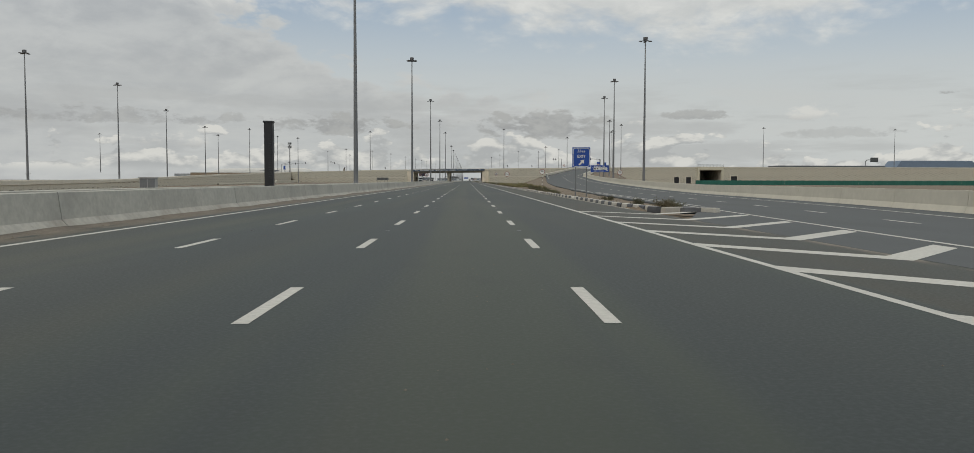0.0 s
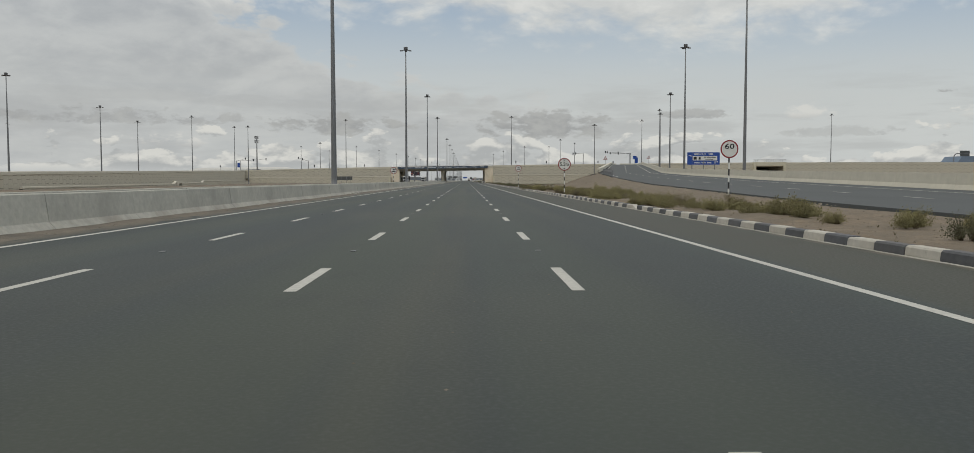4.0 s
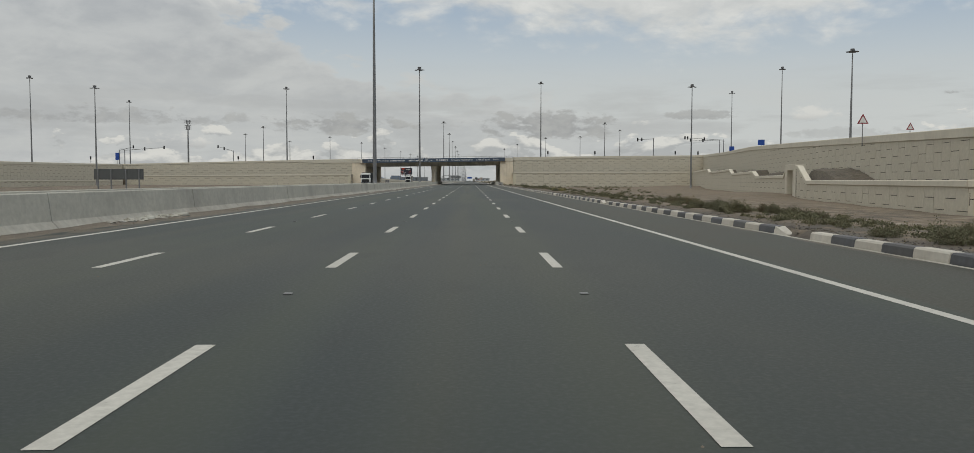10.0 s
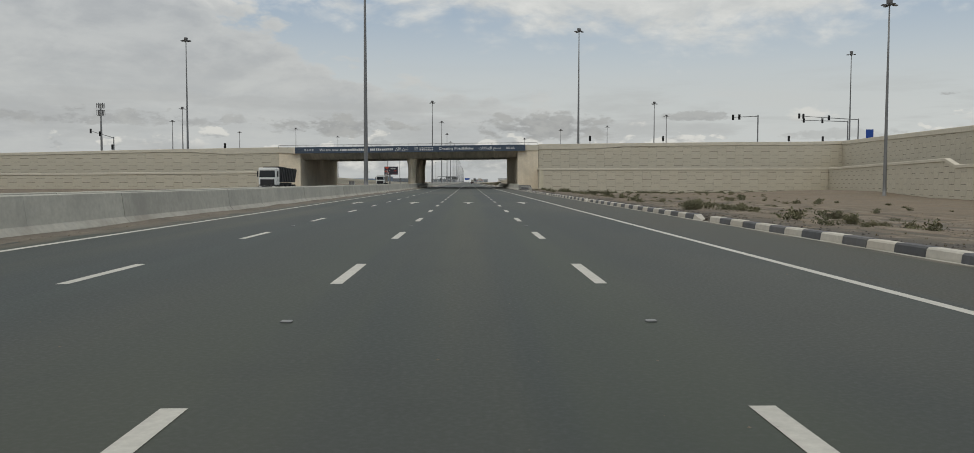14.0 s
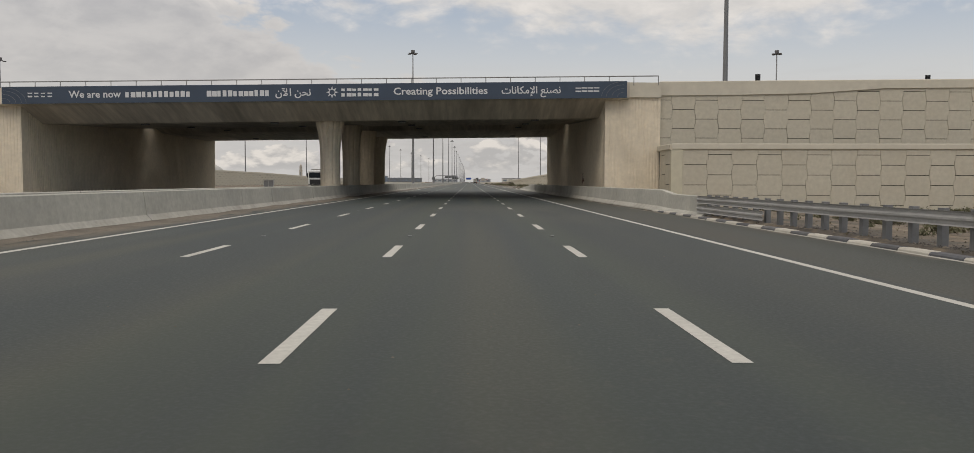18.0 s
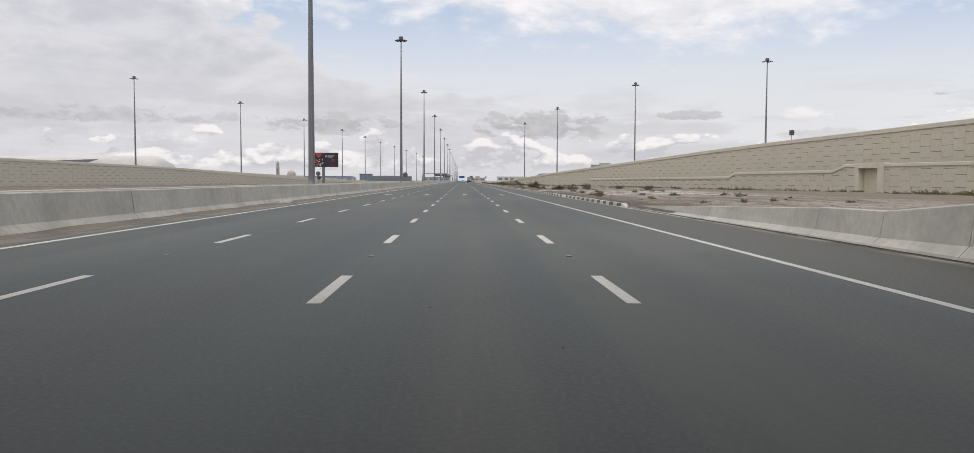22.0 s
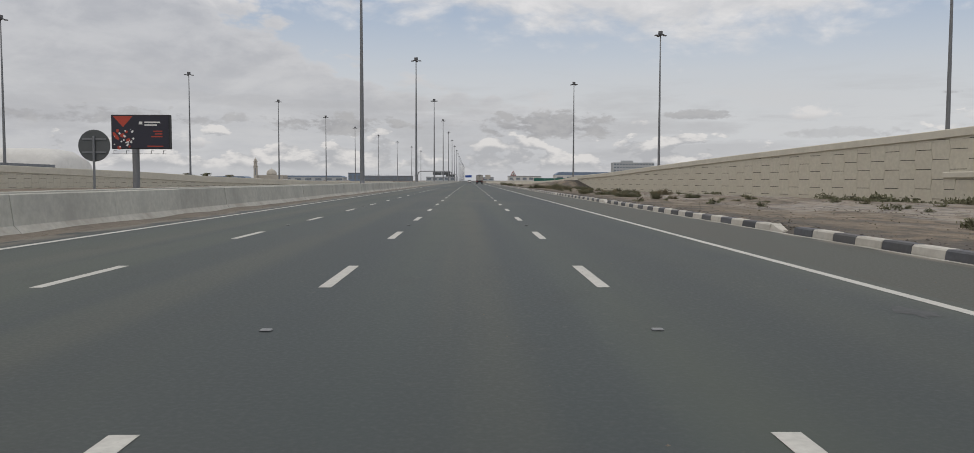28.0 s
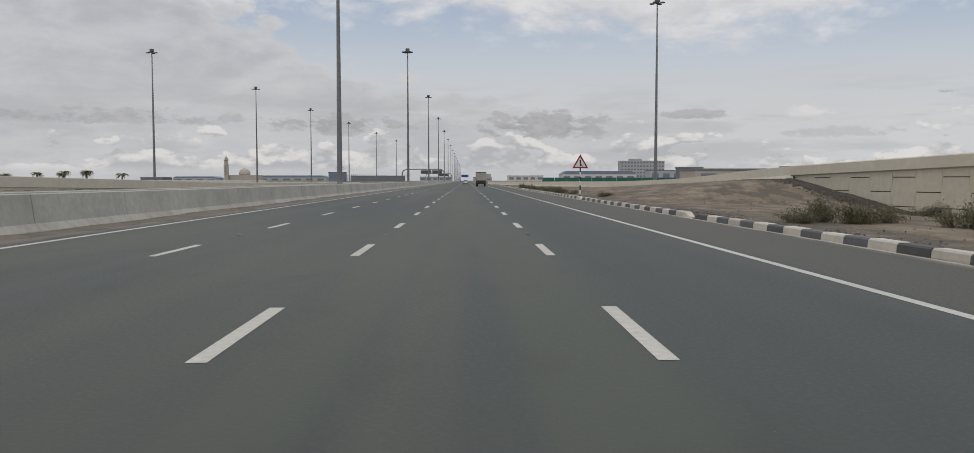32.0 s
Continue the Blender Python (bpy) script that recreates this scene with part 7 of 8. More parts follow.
part("roof_slot", bm, HAZED_DARK, ar, "dark wedge-shaped window band")
bm = bmesh.new()
for x0, x1, h in ((-40, 30, 4.4), (-28, -19, 6.2), (-6, 4, 5.8), (14, 20, 5.6)):
    box(bm, x0, x1, -38, -28, 0, h)
part("annexe", bm, HAZED_DARK, ar, "low grey stepped annexe")
for k in range(11):
    bm = bmesh.new()
    box(bm, -41.5 + 3.0 * k, -38.7 + 3.0 * k, -25.2, -24.4, 7.6, 11.6 - 0.12 * k)
    part("glazing", bm, HAZED_DARK, ar, "dark glazed bay below the roof")
# mosque
mo = thing("mosque", "sand-coloured mosque with a square minaret and a dome", "mosque", (-274, 1855, -0.4))
bm = bmesh.new()
for z0, z1, w in ((0, 19, 2.1), (19, 19.8, 2.6), (19.8, 25, 1.8), (25, 25.6, 2.3)):
    box(bm, -w, w, -w, w, z0, z1)
lathe(bm, [(1.7, 25.6), (1.8, 26.5), (1.5, 28.0), (0.8, 29.0), (0.15, 29.8), (0.1, 31)], 12)
part("minaret", bm, HAZED_STONE, mo)
bm = bmesh.new()
for a in range(4):
    c, s_ = (1, 0, -1, 0)[a], (0, 1, 0, -1)[a]
    box(bm, 2.13 * c - (0.5 if s_ else 0.02), 2.13 * c + (0.5 if s_ else 0.02), 2.13 * s_ - (0.5 if c else 0.02), 2.13 * s_ + (0.5 if c else 0.02), 8, 17)
part("slot", bm, HAZED_GLASS, mo)
bm = bmesh.new()
box(bm, -2, 34, 2, 30, 0, 8)
part("hall", bm, HAZED_STONE, mo)
bm = bmesh.new()
lathe(bm, [(6.3, 8), (6.5, 9.5), (6.4, 11), (5.4, 13.2), (3.6, 14.8), (1.2, 15.8), (0.1, 16.2), (0.08, 18)], 20, (17, 14, 0))
part("dome", bm, HAZED_STONE, mo, smooth=True)


# gantries and far signs
def sign_gantry(x0, x1, y, h, panels):
    g = thing("sign_gantry", "grey arched steel gantry with sign boards seen from behind", "gantry", ((x0 + x1) / 2, y, -0.2), group="gantries")
    w = (x1 - x0) / 2
    bm = bmesh.new()
    pts = [(-w, 0), (-w, h - 2.5), (-w + 0.7, h - 0.8), (-w + 2.5, h), (w - 2.5, h), (w - 0.7, h - 0.8), (w, h - 2.5), (w, 0)]
    for p, q in zip(pts, pts[1:]):
        tube(bm, (p[0], 0, p[1]), (q[0], 0, q[1]), 0.3, seg=8)
    part("arch", bm, STEEL, g)
    for a, b in panels:
        bm = bmesh.new()
        box(bm, a, b, -0.5, -0.35, h - 2.7, h - 0.6)
        part("board", bm, SIGN_BACK, g)


sign_gantry(-38.0, -12.9, 1395, 8.2, ((-1.5, 4.8), (5.3, 11.0)))
sign_gantry(-36.0, -13.0, 1640, 8.0, ((0, 9.0),))
for x, y, w, h, z, m in ((-2.0, 1950, 9.0, 3.2, 7.0, SIGN_BLUE), (8.6, 1500, 3.2, 3.2, 4.6, SIGN_BACK), (15.5, 1500, 4.4, 3.4, 4.4, HAZED_STONE), (14, 1700, 1.6, 1.6, 3, SIGN_RED)):
    plate_sign("far_sign", x, y, 0, w, h, z, m, "roadside sign board far ahead beside the road")


# date palms
def palm(x, y, h, seed):
    rng = random.Random(seed)
    p = thing("date_palm", "short date palm with drooping dark fronds", "palm tree", (x, y, -0.3), group="date palms")
    bm = bmesh.new()
    lathe(bm, [(0.28, 0), (0.22, h * 0.5), (0.25, h)], 8)
    part("trunk", bm, STEM, p)
    bm = bmesh.new()
    for k in range(34):
        a, up = rng.uniform(0, 6.283), rng.uniform(0.1, 1.3)
        L = rng.uniform(1.6, 2.3)
        pr = None
        for i in range(6):
            t = i / 5
            c = Vector((math.cos(a) * L * t * math.cos(up * (1 - t)), math.sin(a) * L * t * math.cos(up * (1 - t)), h + L * (math.sin(up) * t - 0.85 * t * t)))
            sde = Vector((-math.sin(a), math.cos(a), -0.3)) * (0.22 * (1 - t) ** 0.5 + 0.02)
            row = (bm.verts.new(c - sde), bm.verts.new(c + Vector((0, 0, 0.08))), bm.verts.new(c + sde))
            if pr:
                bm.faces.new((pr[0], pr[1], row[1], row[0]))
                bm.faces.new((pr[1], pr[2], row[2], row[1]))
            pr = row
    part("crown", bm, LEAF, p)


for i, (x, y) in enumerate(((-124, 1160), (-119.5, 1166), (-116, 1158), (-108.5, 1166), (-138, 1172), (-131, 1175), (-146, 1168))):
    palm(x, y, 3.4 + 0.4 * (i % 3), i)


# ---- vehicles ----
def wheel(parent, x, y, r, w):
    bm = bmesh.new()
    tube(bm, (x - w / 2, y, r), (x + w / 2, y, r), r, seg=18)
    t = part("wheel", bm, RUBBER, parent)
    bm = bmesh.new()
    tube(bm, (x - w / 2 - 0.01, y, r), (x + w / 2 + 0.01, y, r), r * 0.55, seg=14)
    part("rim", bm, RAIL_STEEL, t)


def saloon(x, y):
    c = thing("car", "white saloon car on the motorway seen from behind", "car", (x, y, 0.0))
    bm = bmesh.new()
    sec = [(-2.25, 0.55, 0.45, 0.80), (-2.2, 0.85, 0.30, 0.98), (-1.5, 0.90, 0.26, 1.02), (0.8, 0.91, 0.26, 0.95), (1.8, 0.88, 0.28, 0.85), (2.25, 0.75, 0.35, 0.68)]
    rows = [[bm.verts.new((sx * w, yy, z)) for sx, z in ((-1, z0), (-1, (z0 + z1) / 2), (-0.9, z1), (0.9, z1), (1, (z0 + z1) / 2), (1, z0))] for yy, w, z0, z1 in sec]
    for a, b in zip(rows, rows[1:]):
        for k in range(6):
            bm.faces.new((a[k], a[(k + 1) % 6], b[(k + 1) % 6], b[k]))
    bm.faces.new(rows[0])
    bm.faces.new(rows[-1])
    part("body", bm, WHITE_PAINT, c)
    bm = bmesh.new()
    sec = [(-1.95, 0.70, 1.0), (-1.25, 0.62, 1.42), (0.2, 0.62, 1.45), (1.1, 0.72, 0.96)]
    rows = [[bm.verts.new((s * w, yy, z)) for s, w, z in ((-1, 0.8, 0.95), (-1, w, z1), (1, w, z1), (1, 0.8, 0.95))] for yy, w, z1 in sec]
    for a, b in zip(rows, rows[1:]):
        for k in range(4):
            bm.faces.new((a[k], a[(k + 1) % 4], b[(k + 1) % 4], b[k]))
    bm.faces.new(rows[0])
    bm.faces.new(rows[-1])
    part("window_glass", bm, DARK_GLASS, c)
    bm = bmesh.new()
    box(bm, -0.6, 0.6, -1.2, 0.2, 1.43, 1.475, 0.02)
    part("roof", bm, WHITE_PAINT, c)
    for s in (-1, 1):
        bm = bmesh.new()
        box(bm, s * 0.66 - 0.17, s * 0.66 + 0.17, -2.27, -2.1, 0.74, 0.92, 0.03)
        part("tail_lamp", bm, TAIL_RED, c)
        for yy in (-1.35, 1.4):
            wheel(c, s * 0.8, yy, 0.33, 0.22)
    bm = bmesh.new()
    box(bm, -0.8, 0.8, -2.3, -2.1, 0.32, 0.52, 0.03)
    part("bumper", bm, DARK_STEEL, c)
    bm = bmesh.new()
    box(bm, -0.26, 0.26, -2.31, -2.29, 0.6, 0.72)
    part("plain_plate", bm, SIGN_WHITE, c)


saloon(-0.1, 1196)
v = thing("lorry", "grey-beige tipper lorry with a dark lower rear seen from behind", "lorry", (3.6, 1098, 0))
bm = bmesh.new()
box(bm, -1.2, 1.2, -3.0, 2.2, 1.25, 3.35, 0.06)
part("box_body", bm, TIPPER, v)
for zz in (1.27, 3.22):
    bm = bmesh.new()
    box(bm, -1.23, 1.23, -3.05, -2.96, zz, zz + 0.12, 0.01)
    part("tailgate_rail", bm, DARK_STEEL, v)
for xx in (-1.2, -0.42, 0.42, 1.2):
    bm = bmesh.new()
    box(bm, xx - 0.05, xx + 0.05, -3.04, -2.97, 1.39, 3.22, 0.01)
    part("tailgate_rib", bm, TIPPER, v)
bm = bmesh.new()
box(bm, -1.05, 1.05, 2.4, 4.0, 0.7, 2.6, 0.12)
part("cab", bm, WHITE_PAINT, v)
bm = bmesh.new()
box(bm, -0.9, 0.9, -3.02, 4.0, 0.6, 1.2, 0.04)
part("chassis", bm, DARK_STEEL, v)
bm = bmesh.new()
box(bm, -1.18, 1.18, -3.08, -2.98, 0.55, 1.22, 0.02)
part("rear_guard", bm, POST_BLACK, v)
bm = bmesh.new()
for s in (-0.02, 0.02):
    box(bm, s - 0.012, s + 0.012, -3.02, -2.99, 1.3, 3.3)
part("door_seam", bm, DARK_STEEL, v)
for s in (-1, 1):
    wheel(v, s * 0.9, -1.6, 0.48, 0.45)
    wheel(v, s * 0.95, 3.0, 0.48, 0.28)
    bm = bmesh.new()
    box(bm, s * 0.9 - 0.14, s * 0.9 + 0.14, -3.1, -3.0, 0.9, 1.05)
    part("tail_lamp", bm, TAIL_RED, v)


def tipper(x, y, dark, label):
    t = thing("tipper_truck", label, "truck", (x, y, -0.01), 180.0, group="tipper trucks")
    bm = bmesh.new()
    box(bm, -1.25, 1.25, 5.0, 7.2, 0.9, 3.4, 0.12)
    part("cab", bm, WHITE_PAINT, t)
    bm = bmesh.new()
    plate(bm, [(-1.12, 2.05), (1.12, 2.05), (1.05, 3.0), (-1.05, 3.0)], 0.05, 7.19)
    part("windscreen", bm, DARK_GLASS, t)
    bm = bmesh.new()
    box(bm, -1.0, 1.0, 7.18, 7.26, 0.95, 1.75, 0.03)
    part("grille", bm, POST_BLACK, t)
    bm = bmesh.new()
    box(bm, -1.25, 1.25, 7.1, 7.4, 0.4, 0.85, 0.06)
    part("bumper", bm, DARK_STEEL, t)
    for s in (-1, 1):
        bm = bmesh.new()
        box(bm, s * 0.95 - 0.2, s * 0.95 + 0.2, 7.36, 7.42, 0.55, 0.75)
        part("headlamp", bm, SIGN_WHITE, t)
        bm = bmesh.new()
        box(bm, s * 1.42 - 0.1, s * 1.42 + 0.1, 6.9, 7.0, 2.1, 2.9, 0.03)
        part("mirror", bm, POST_BLACK, t)
        for yy in (6.2, 2.6, 0.0, -3.2, -4.5, -5.8):
            wheel(t, s * 1.0, yy, 0.5, 0.4)
    bm = bmesh.new()
    v8 = [bm.verts.new(p) for p in ((-1.0, 3.4, 1.3), (1.0, 3.4, 1.3), (1.0, -6.6, 1.3), (-1.0, -6.6, 1.3), (-1.27, 4.3, 3.6), (1.27, 4.3, 3.6), (1.27, -7.0, 3.3), (-1.27, -7.0, 3.3))]
    for q in ((0, 1, 2, 3), (0, 1, 5, 4), (1, 2, 6, 5), (2, 3, 7, 6), (3, 0, 4, 7)):
        bm.faces.new([v8[i] for i in q])
    part("tipper_body", bm, DARK_STEEL if dark else TIPPER, t)
    for k in range(9):
        for s in (-1, 1):
            bm = bmesh.new()
            yy = 3.2 - 1.15 * k
            tube(bm, (s * 1.03, yy, 1.35), (s * 1.31, yy + 0.1, 3.45), 0.06, seg=5)
            part("rib", bm, DARK_STEEL if dark else TIPPER, t)
    bm = bmesh.new()
    box(bm, -0.5, 0.5, -6.5, 6.5, 0.7, 1.25)
    part("chassis", bm, POST_BLACK, t)


tipper(-28.5, 518, True, "white tractor with a dark tipper trailer on the opposite lanes")
tipper(-27.6, 660, False, "white tractor with a pale tipper trailer on the opposite lanes")

# cabinet by the far lanes
for x, y in ((-36.2, 96.0), (-37.5, 660.0)):
    cb = thing("control_cabinet", "grey roadside control cabinet beside the opposite lanes", "cabinet", (x, y, -0.3), group="control cabinets")
    bm = bmesh.new()
    box(bm, -0.9, 0.9, -0.4, 0.4, 0.1, 1.9, 0.04)
    part("case", bm, RAIL_STEEL, cb)
    bm = bmesh.new()
    box(bm, -0.98, 0.98, -0.48, 0.48, 1.9, 2.0, 0.02)
    part("lid", bm, RAIL_STEEL, cb)
    for s in (-1, 1):
        bm = bmesh.new()
        box(bm, s * 0.44 - 0.4, s * 0.44 + 0.4, -0.42, -0.4, 0.25, 1.8)
        part("door", bm, STEEL, cb)


# ---- scrub on the verge ----
def leafy(rng, stems, leaves, size):
    """Stems and leaves of one low mounded desert shrub, about 1.5 wide and 0.6 high."""
    sv, sf, lv, lf = [], [], [], []
    lobes = [(rng.gauss(0, 0.28), rng.gauss(0, 0.28), rng.uniform(0.30, 0.62)) for _ in range(5)]
    for k in range(stems):
        ox, oy, top = lobes[k % 5]
        a, out = rng.uniform(0, 6.283), rng.random() ** 0.6
        h = top * (1.08 - 0.75 * out * out) * rng.uniform(0.6, 1.1)
        base = Vector((ox * 0.4, oy * 0.4, -0.03))
        tip = Vector((ox + math.cos(a) * out * 0.42, oy + math.sin(a) * out * 0.42, h))
        side = Vector((-math.sin(a), math.cos(a), 0)) * 0.007
        b0 = len(sv)
        mid = (base + tip) / 2 + Vector((0, 0, 0.06 * h))
        sv += [base - side, base + side, mid - side, mid + side, tip]
        sf += [(b0, b0 + 1, b0 + 3, b0 + 2), (b0 + 2, b0 + 3, b0 + 4)]
        for i in range(leaves):
            t = rng.uniform(0.35, 1.05)
            c = (base.lerp(mid, t * 2) if t < 0.5 else mid.lerp(tip, t * 2 - 1)) + Vector((rng.gauss(0, 0.06), rng.gauss(0, 0.06), rng.gauss(0, 0.035)))
            d = Vector((rng.gauss(0, 1), rng.gauss(0, 1), rng.gauss(0.7, 0.8))).normalized()
            e = d.cross(Vector((rng.gauss(0, 1), rng.gauss(0, 1), rng.gauss(0, 1)))).normalized()
            L, W = rng.uniform(0.05, 0.12) * size, rng.uniform(0.012, 0.028) * size
            b1 = len(lv)
            lv += [c, c + d * L * 0.5 + e * W, c + d * L, c + d * L * 0.5 - e * W]
            lf.append((b1, b1 + 1, b1 + 2, b1 + 3))
    return sv, sf, lv, lf


def shrub_meshes(seed, leaf):
    sv, sf, lv, lf = leafy(random.Random(seed), 130, 24, 0.62)
    out = []
    for nm, vv, ff, m in (("branchwork", sv, sf, STEM), ("foliage", lv, lf, leaf)):
        me = bpy.data.meshes.new(nm)
        me.from_pydata([tuple(q) for q in vv], [], ff)
        me.materials.append(m)
        out.append(me)
    return out


SHRUBS = [shrub_meshes(k, (LEAF, LEAF, DRY_LEAF, LEAF, GRASS_LEAF, GRASS_LEAF)[k]) for k in range(6)]
SHRUB_LABELS = ("low grey-green desert shrub in the sand beside the kerb", "low grey-green desert shrub in the sand beside the kerb", "dry brown desert shrub in the sand", "low grey-green desert shrub in the sand beside the kerb", "yellow-green broom-like bush in the sand", "yellow-green broom-like bush in the sand")
rng = random.Random(77)


def shrub(x, y, s, kind=None, tall=1.3):
    i = rng.choice((0, 1, 2, 3, 0, 1)) if kind is None else kind
    stems, leaves = SHRUBS[i]
    ob = thing("shrub", SHRUB_LABELS[i], "shrub", (x, y, ground_z(x, y) - 0.03), group="verge shrubs")
    ob.matrix_basis = ob.matrix_basis @ Matrix.Rotation(rng.uniform(0, 6.28), 4, "Z") @ Matrix.Diagonal((s * rng.uniform(0.85, 1.25), s * rng.uniform(0.85, 1.2), s * tall * rng.uniform(0.8, 1.1), 1))
    piece("branchwork", stems, ob)
    piece("foliage", leaves, ob)


# single bushes on the gore island and along the kerb
for x, y, s in ((10.2, 41.5, 0.95), (10.8, 42.6, 0.9), (9.9, 46, 0.6), (9.7, 55, 0.6), (10.2, 60, 0.4), (9.5, 84.6, 0.62), (9.4, 88.1, 0.48), (9.3, 95.2, 0.6), (10.0, 96.1, 0.75), (9.5, 101.6, 0.5), (9.3, 102.4, 0.25), (9.6, 104.0, 0.6), (10.2, 105.1, 0.85), (9.4, 106.7, 0.6), (9.3, 108.5, 0.3),
                (10.85, 120, 0.65), (10.2, 122.2, 0.9), (10.9, 123.5, 0.8), (9.9, 126.4, 0.9), (10.8, 127.5, 0.9), (10.4, 131, 0.8)):
    shrub(x + 0.12, y, s * 0.82, None, 1.5)
for x, y, s in ((9.95, 244.4, 0.85), (11.5, 245.4, 0.45), (10.6, 247.9, 0.55), (10.8, 249.4, 0.45), (10.9, 251.8, 0.65), (10.3, 254.4, 0.5), (12.4, 419.1, 0.5), (12.7, 418.3, 0.3), (14.3, 420.7, 0.28), (10.2, 430.3, 0.8), (16.9, 443.9, 0.75), (19.6, 436.7, 0.7),
                (14.2, 537.2, 0.65), (17.5, 540.8, 1.2), (15.6, 529.2, 1.1), (22.2, 541.2, 1.3), (21.8, 522.4, 1.3)):
    shrub(x, y, s, rng.choice((0, 1, 3)))
for x, y, s in ((11.2, 391.6, 0.55), (11.5, 390.2, 0.62), (12.3, 391.2, 0.6), (12.2, 389.2, 0.55), (12.4, 402.5, 0.5), (14.6, 389.6, 0.4), (15.2, 392.4, 0.3)):
    shrub(x, y, s, rng.choice((4, 5, 0)), 1.5)
# a band of yellow-green bushes before and past the height sign, in clumps
for k in range(24):
    cy, cx = 135 + k * 4.2 + rng.uniform(-1.5, 1.5), 9.9 + rng.random() ** 1.5 * 3.4
    for j in range(rng.choice((1, 2, 3, 4, 5))):
        shrub(cx + rng.gauss(0, 0.7), cy + rng.gauss(0, 1.1), rng.uniform(0.45, 1.0), rng.choice((4, 5, 4, 5, 4, 2)))
# low dense scrub below the terrace
for x, y, s in ((10.4, 258.5, 0.62), (11.2, 259.6, 0.5), (10.0, 262.0, 0.45), (11.9, 265.0, 0.55), (10.6, 268.0, 0.45), (10.2, 272.5, 0.4), (11.4, 277.0, 0.5)):
    shrub(x, y, s, rng.choice((0, 4, 1)))
for k in range(15):
    cy = rng.uniform(296, 350)
    cx = 10.6 + rng.random() ** 1.2 * (4 + (cy - 296) * 0.09)
    for j in range(rng.choice((2, 3, 4, 4))):
        shrub(cx + rng.gauss(0, 0.9), cy + rng.gauss(0, 1.6), rng.uniform(0.4, 0.85), rng.choice((0, 1, 3, 0, 1, 2)))
# bushes between salt crust and kerb after the bridge
for x, y, s in ((21.5, 764, 1.3), (13.6, 775, 1.6), (12.9, 776, 1.3), (19, 748, 1.0), (16, 743, 1.1), (14.5, 742, 1.1), (13.4, 741, 0.9), (25, 752, 1.2), (27, 740, 1.0)):
    shrub(x, y, s)
for k in range(24):
    cy = rng.uniform(846, 916)
    cx = 11.2 + rng.random() * lerp([(846, 7), (916, 5.5)], cy)
    for j in range(rng.choice((1, 2, 3))):
        shrub(cx + rng.gauss(0, 0.6), cy + rng.gauss(0, 1.2), rng.uniform(0.35, 0.8), rng.choice((0, 1, 3, 2)))
for x, y, s in ((10.2, 926.0, 0.85), (11.0, 926.5, 1.0), (11.8, 925.5, 1.05), (12.6, 926.0, 0.85), (13.6, 923.5, 1.2), (14.4, 922.8, 1.3), (18.5, 934.0, 0.9), (19.6, 934.5, 0.8), (12.2, 915.0, 0.9), (14.5, 913.0, 1.0), (16.5, 911.0, 0.9)):
    shrub(x, y, s)
for k in range(26):
    shrub(9.7 + abs(rng.gauss(0, 0.8)), rng.uniform(960, 1060), rng.uniform(0.5, 1.0))

# the farther scrub, too dense to tell apart
PATCH = [leafy(random.Random(300 + k), 34, 7, 1.9)[2:] for k in range(5)]
far_v, far_f = [], []


def far_shrub(x, y, s):
    lv, lf = PATCH[rng.randrange(5)]
    a, b0, z = rng.uniform(0, 6.28), len(far_v), ground_z(x, y) - 0.03
    c, d = s * math.cos(a), s * math.sin(a)
    far_v.extend((x + c * q.x - d * q.y, y + d * q.x + c * q.y, z + s * q.z) for q in lv)
    far_f.extend(tuple(b0 + i for i in f) for f in lf)


for k in range(330):
    y = rng.uniform(288, 375)
    far_shrub(10.4 + rng.random() ** 1.4 * (5 + (y - 288) * 0.11), y, rng.uniform(0.2, 0.5))
for k in range(300):
    y = rng.uniform(345, 560)
    far_shrub(10.5 + rng.random() ** 1.2 * (12 + (y - 345) * 0.14), y, rng.choice((0.25, 0.3, 0.4, 0.55, 0.8)))
for k in range(110):
    far_shrub(rng.uniform(17, 70), 568.6 - abs(rng.gauss(0, 1.6)), rng.uniform(0.4, 1.0))
for k in range(300):
    y = rng.uniform(668, 862)
    wx = lerp([(668, 62), (735, 54), (851, 33), (900, 27)], y)
    far_shrub(wx - abs(rng.gauss(0, 1.6)) + 0.6, y, rng.uniform(0.6, 1.8))
for k in range(150):
    y = rng.uniform(668, 920)
    far_shrub(10.0 + rng.random() * 16, y, rng.uniform(0.2, 0.7))
broom_v, broom_f = [], []
FEATHER = [leafy(random.Random(500 + k), 60, 14, 0.9)[2:] for k in range(4)]
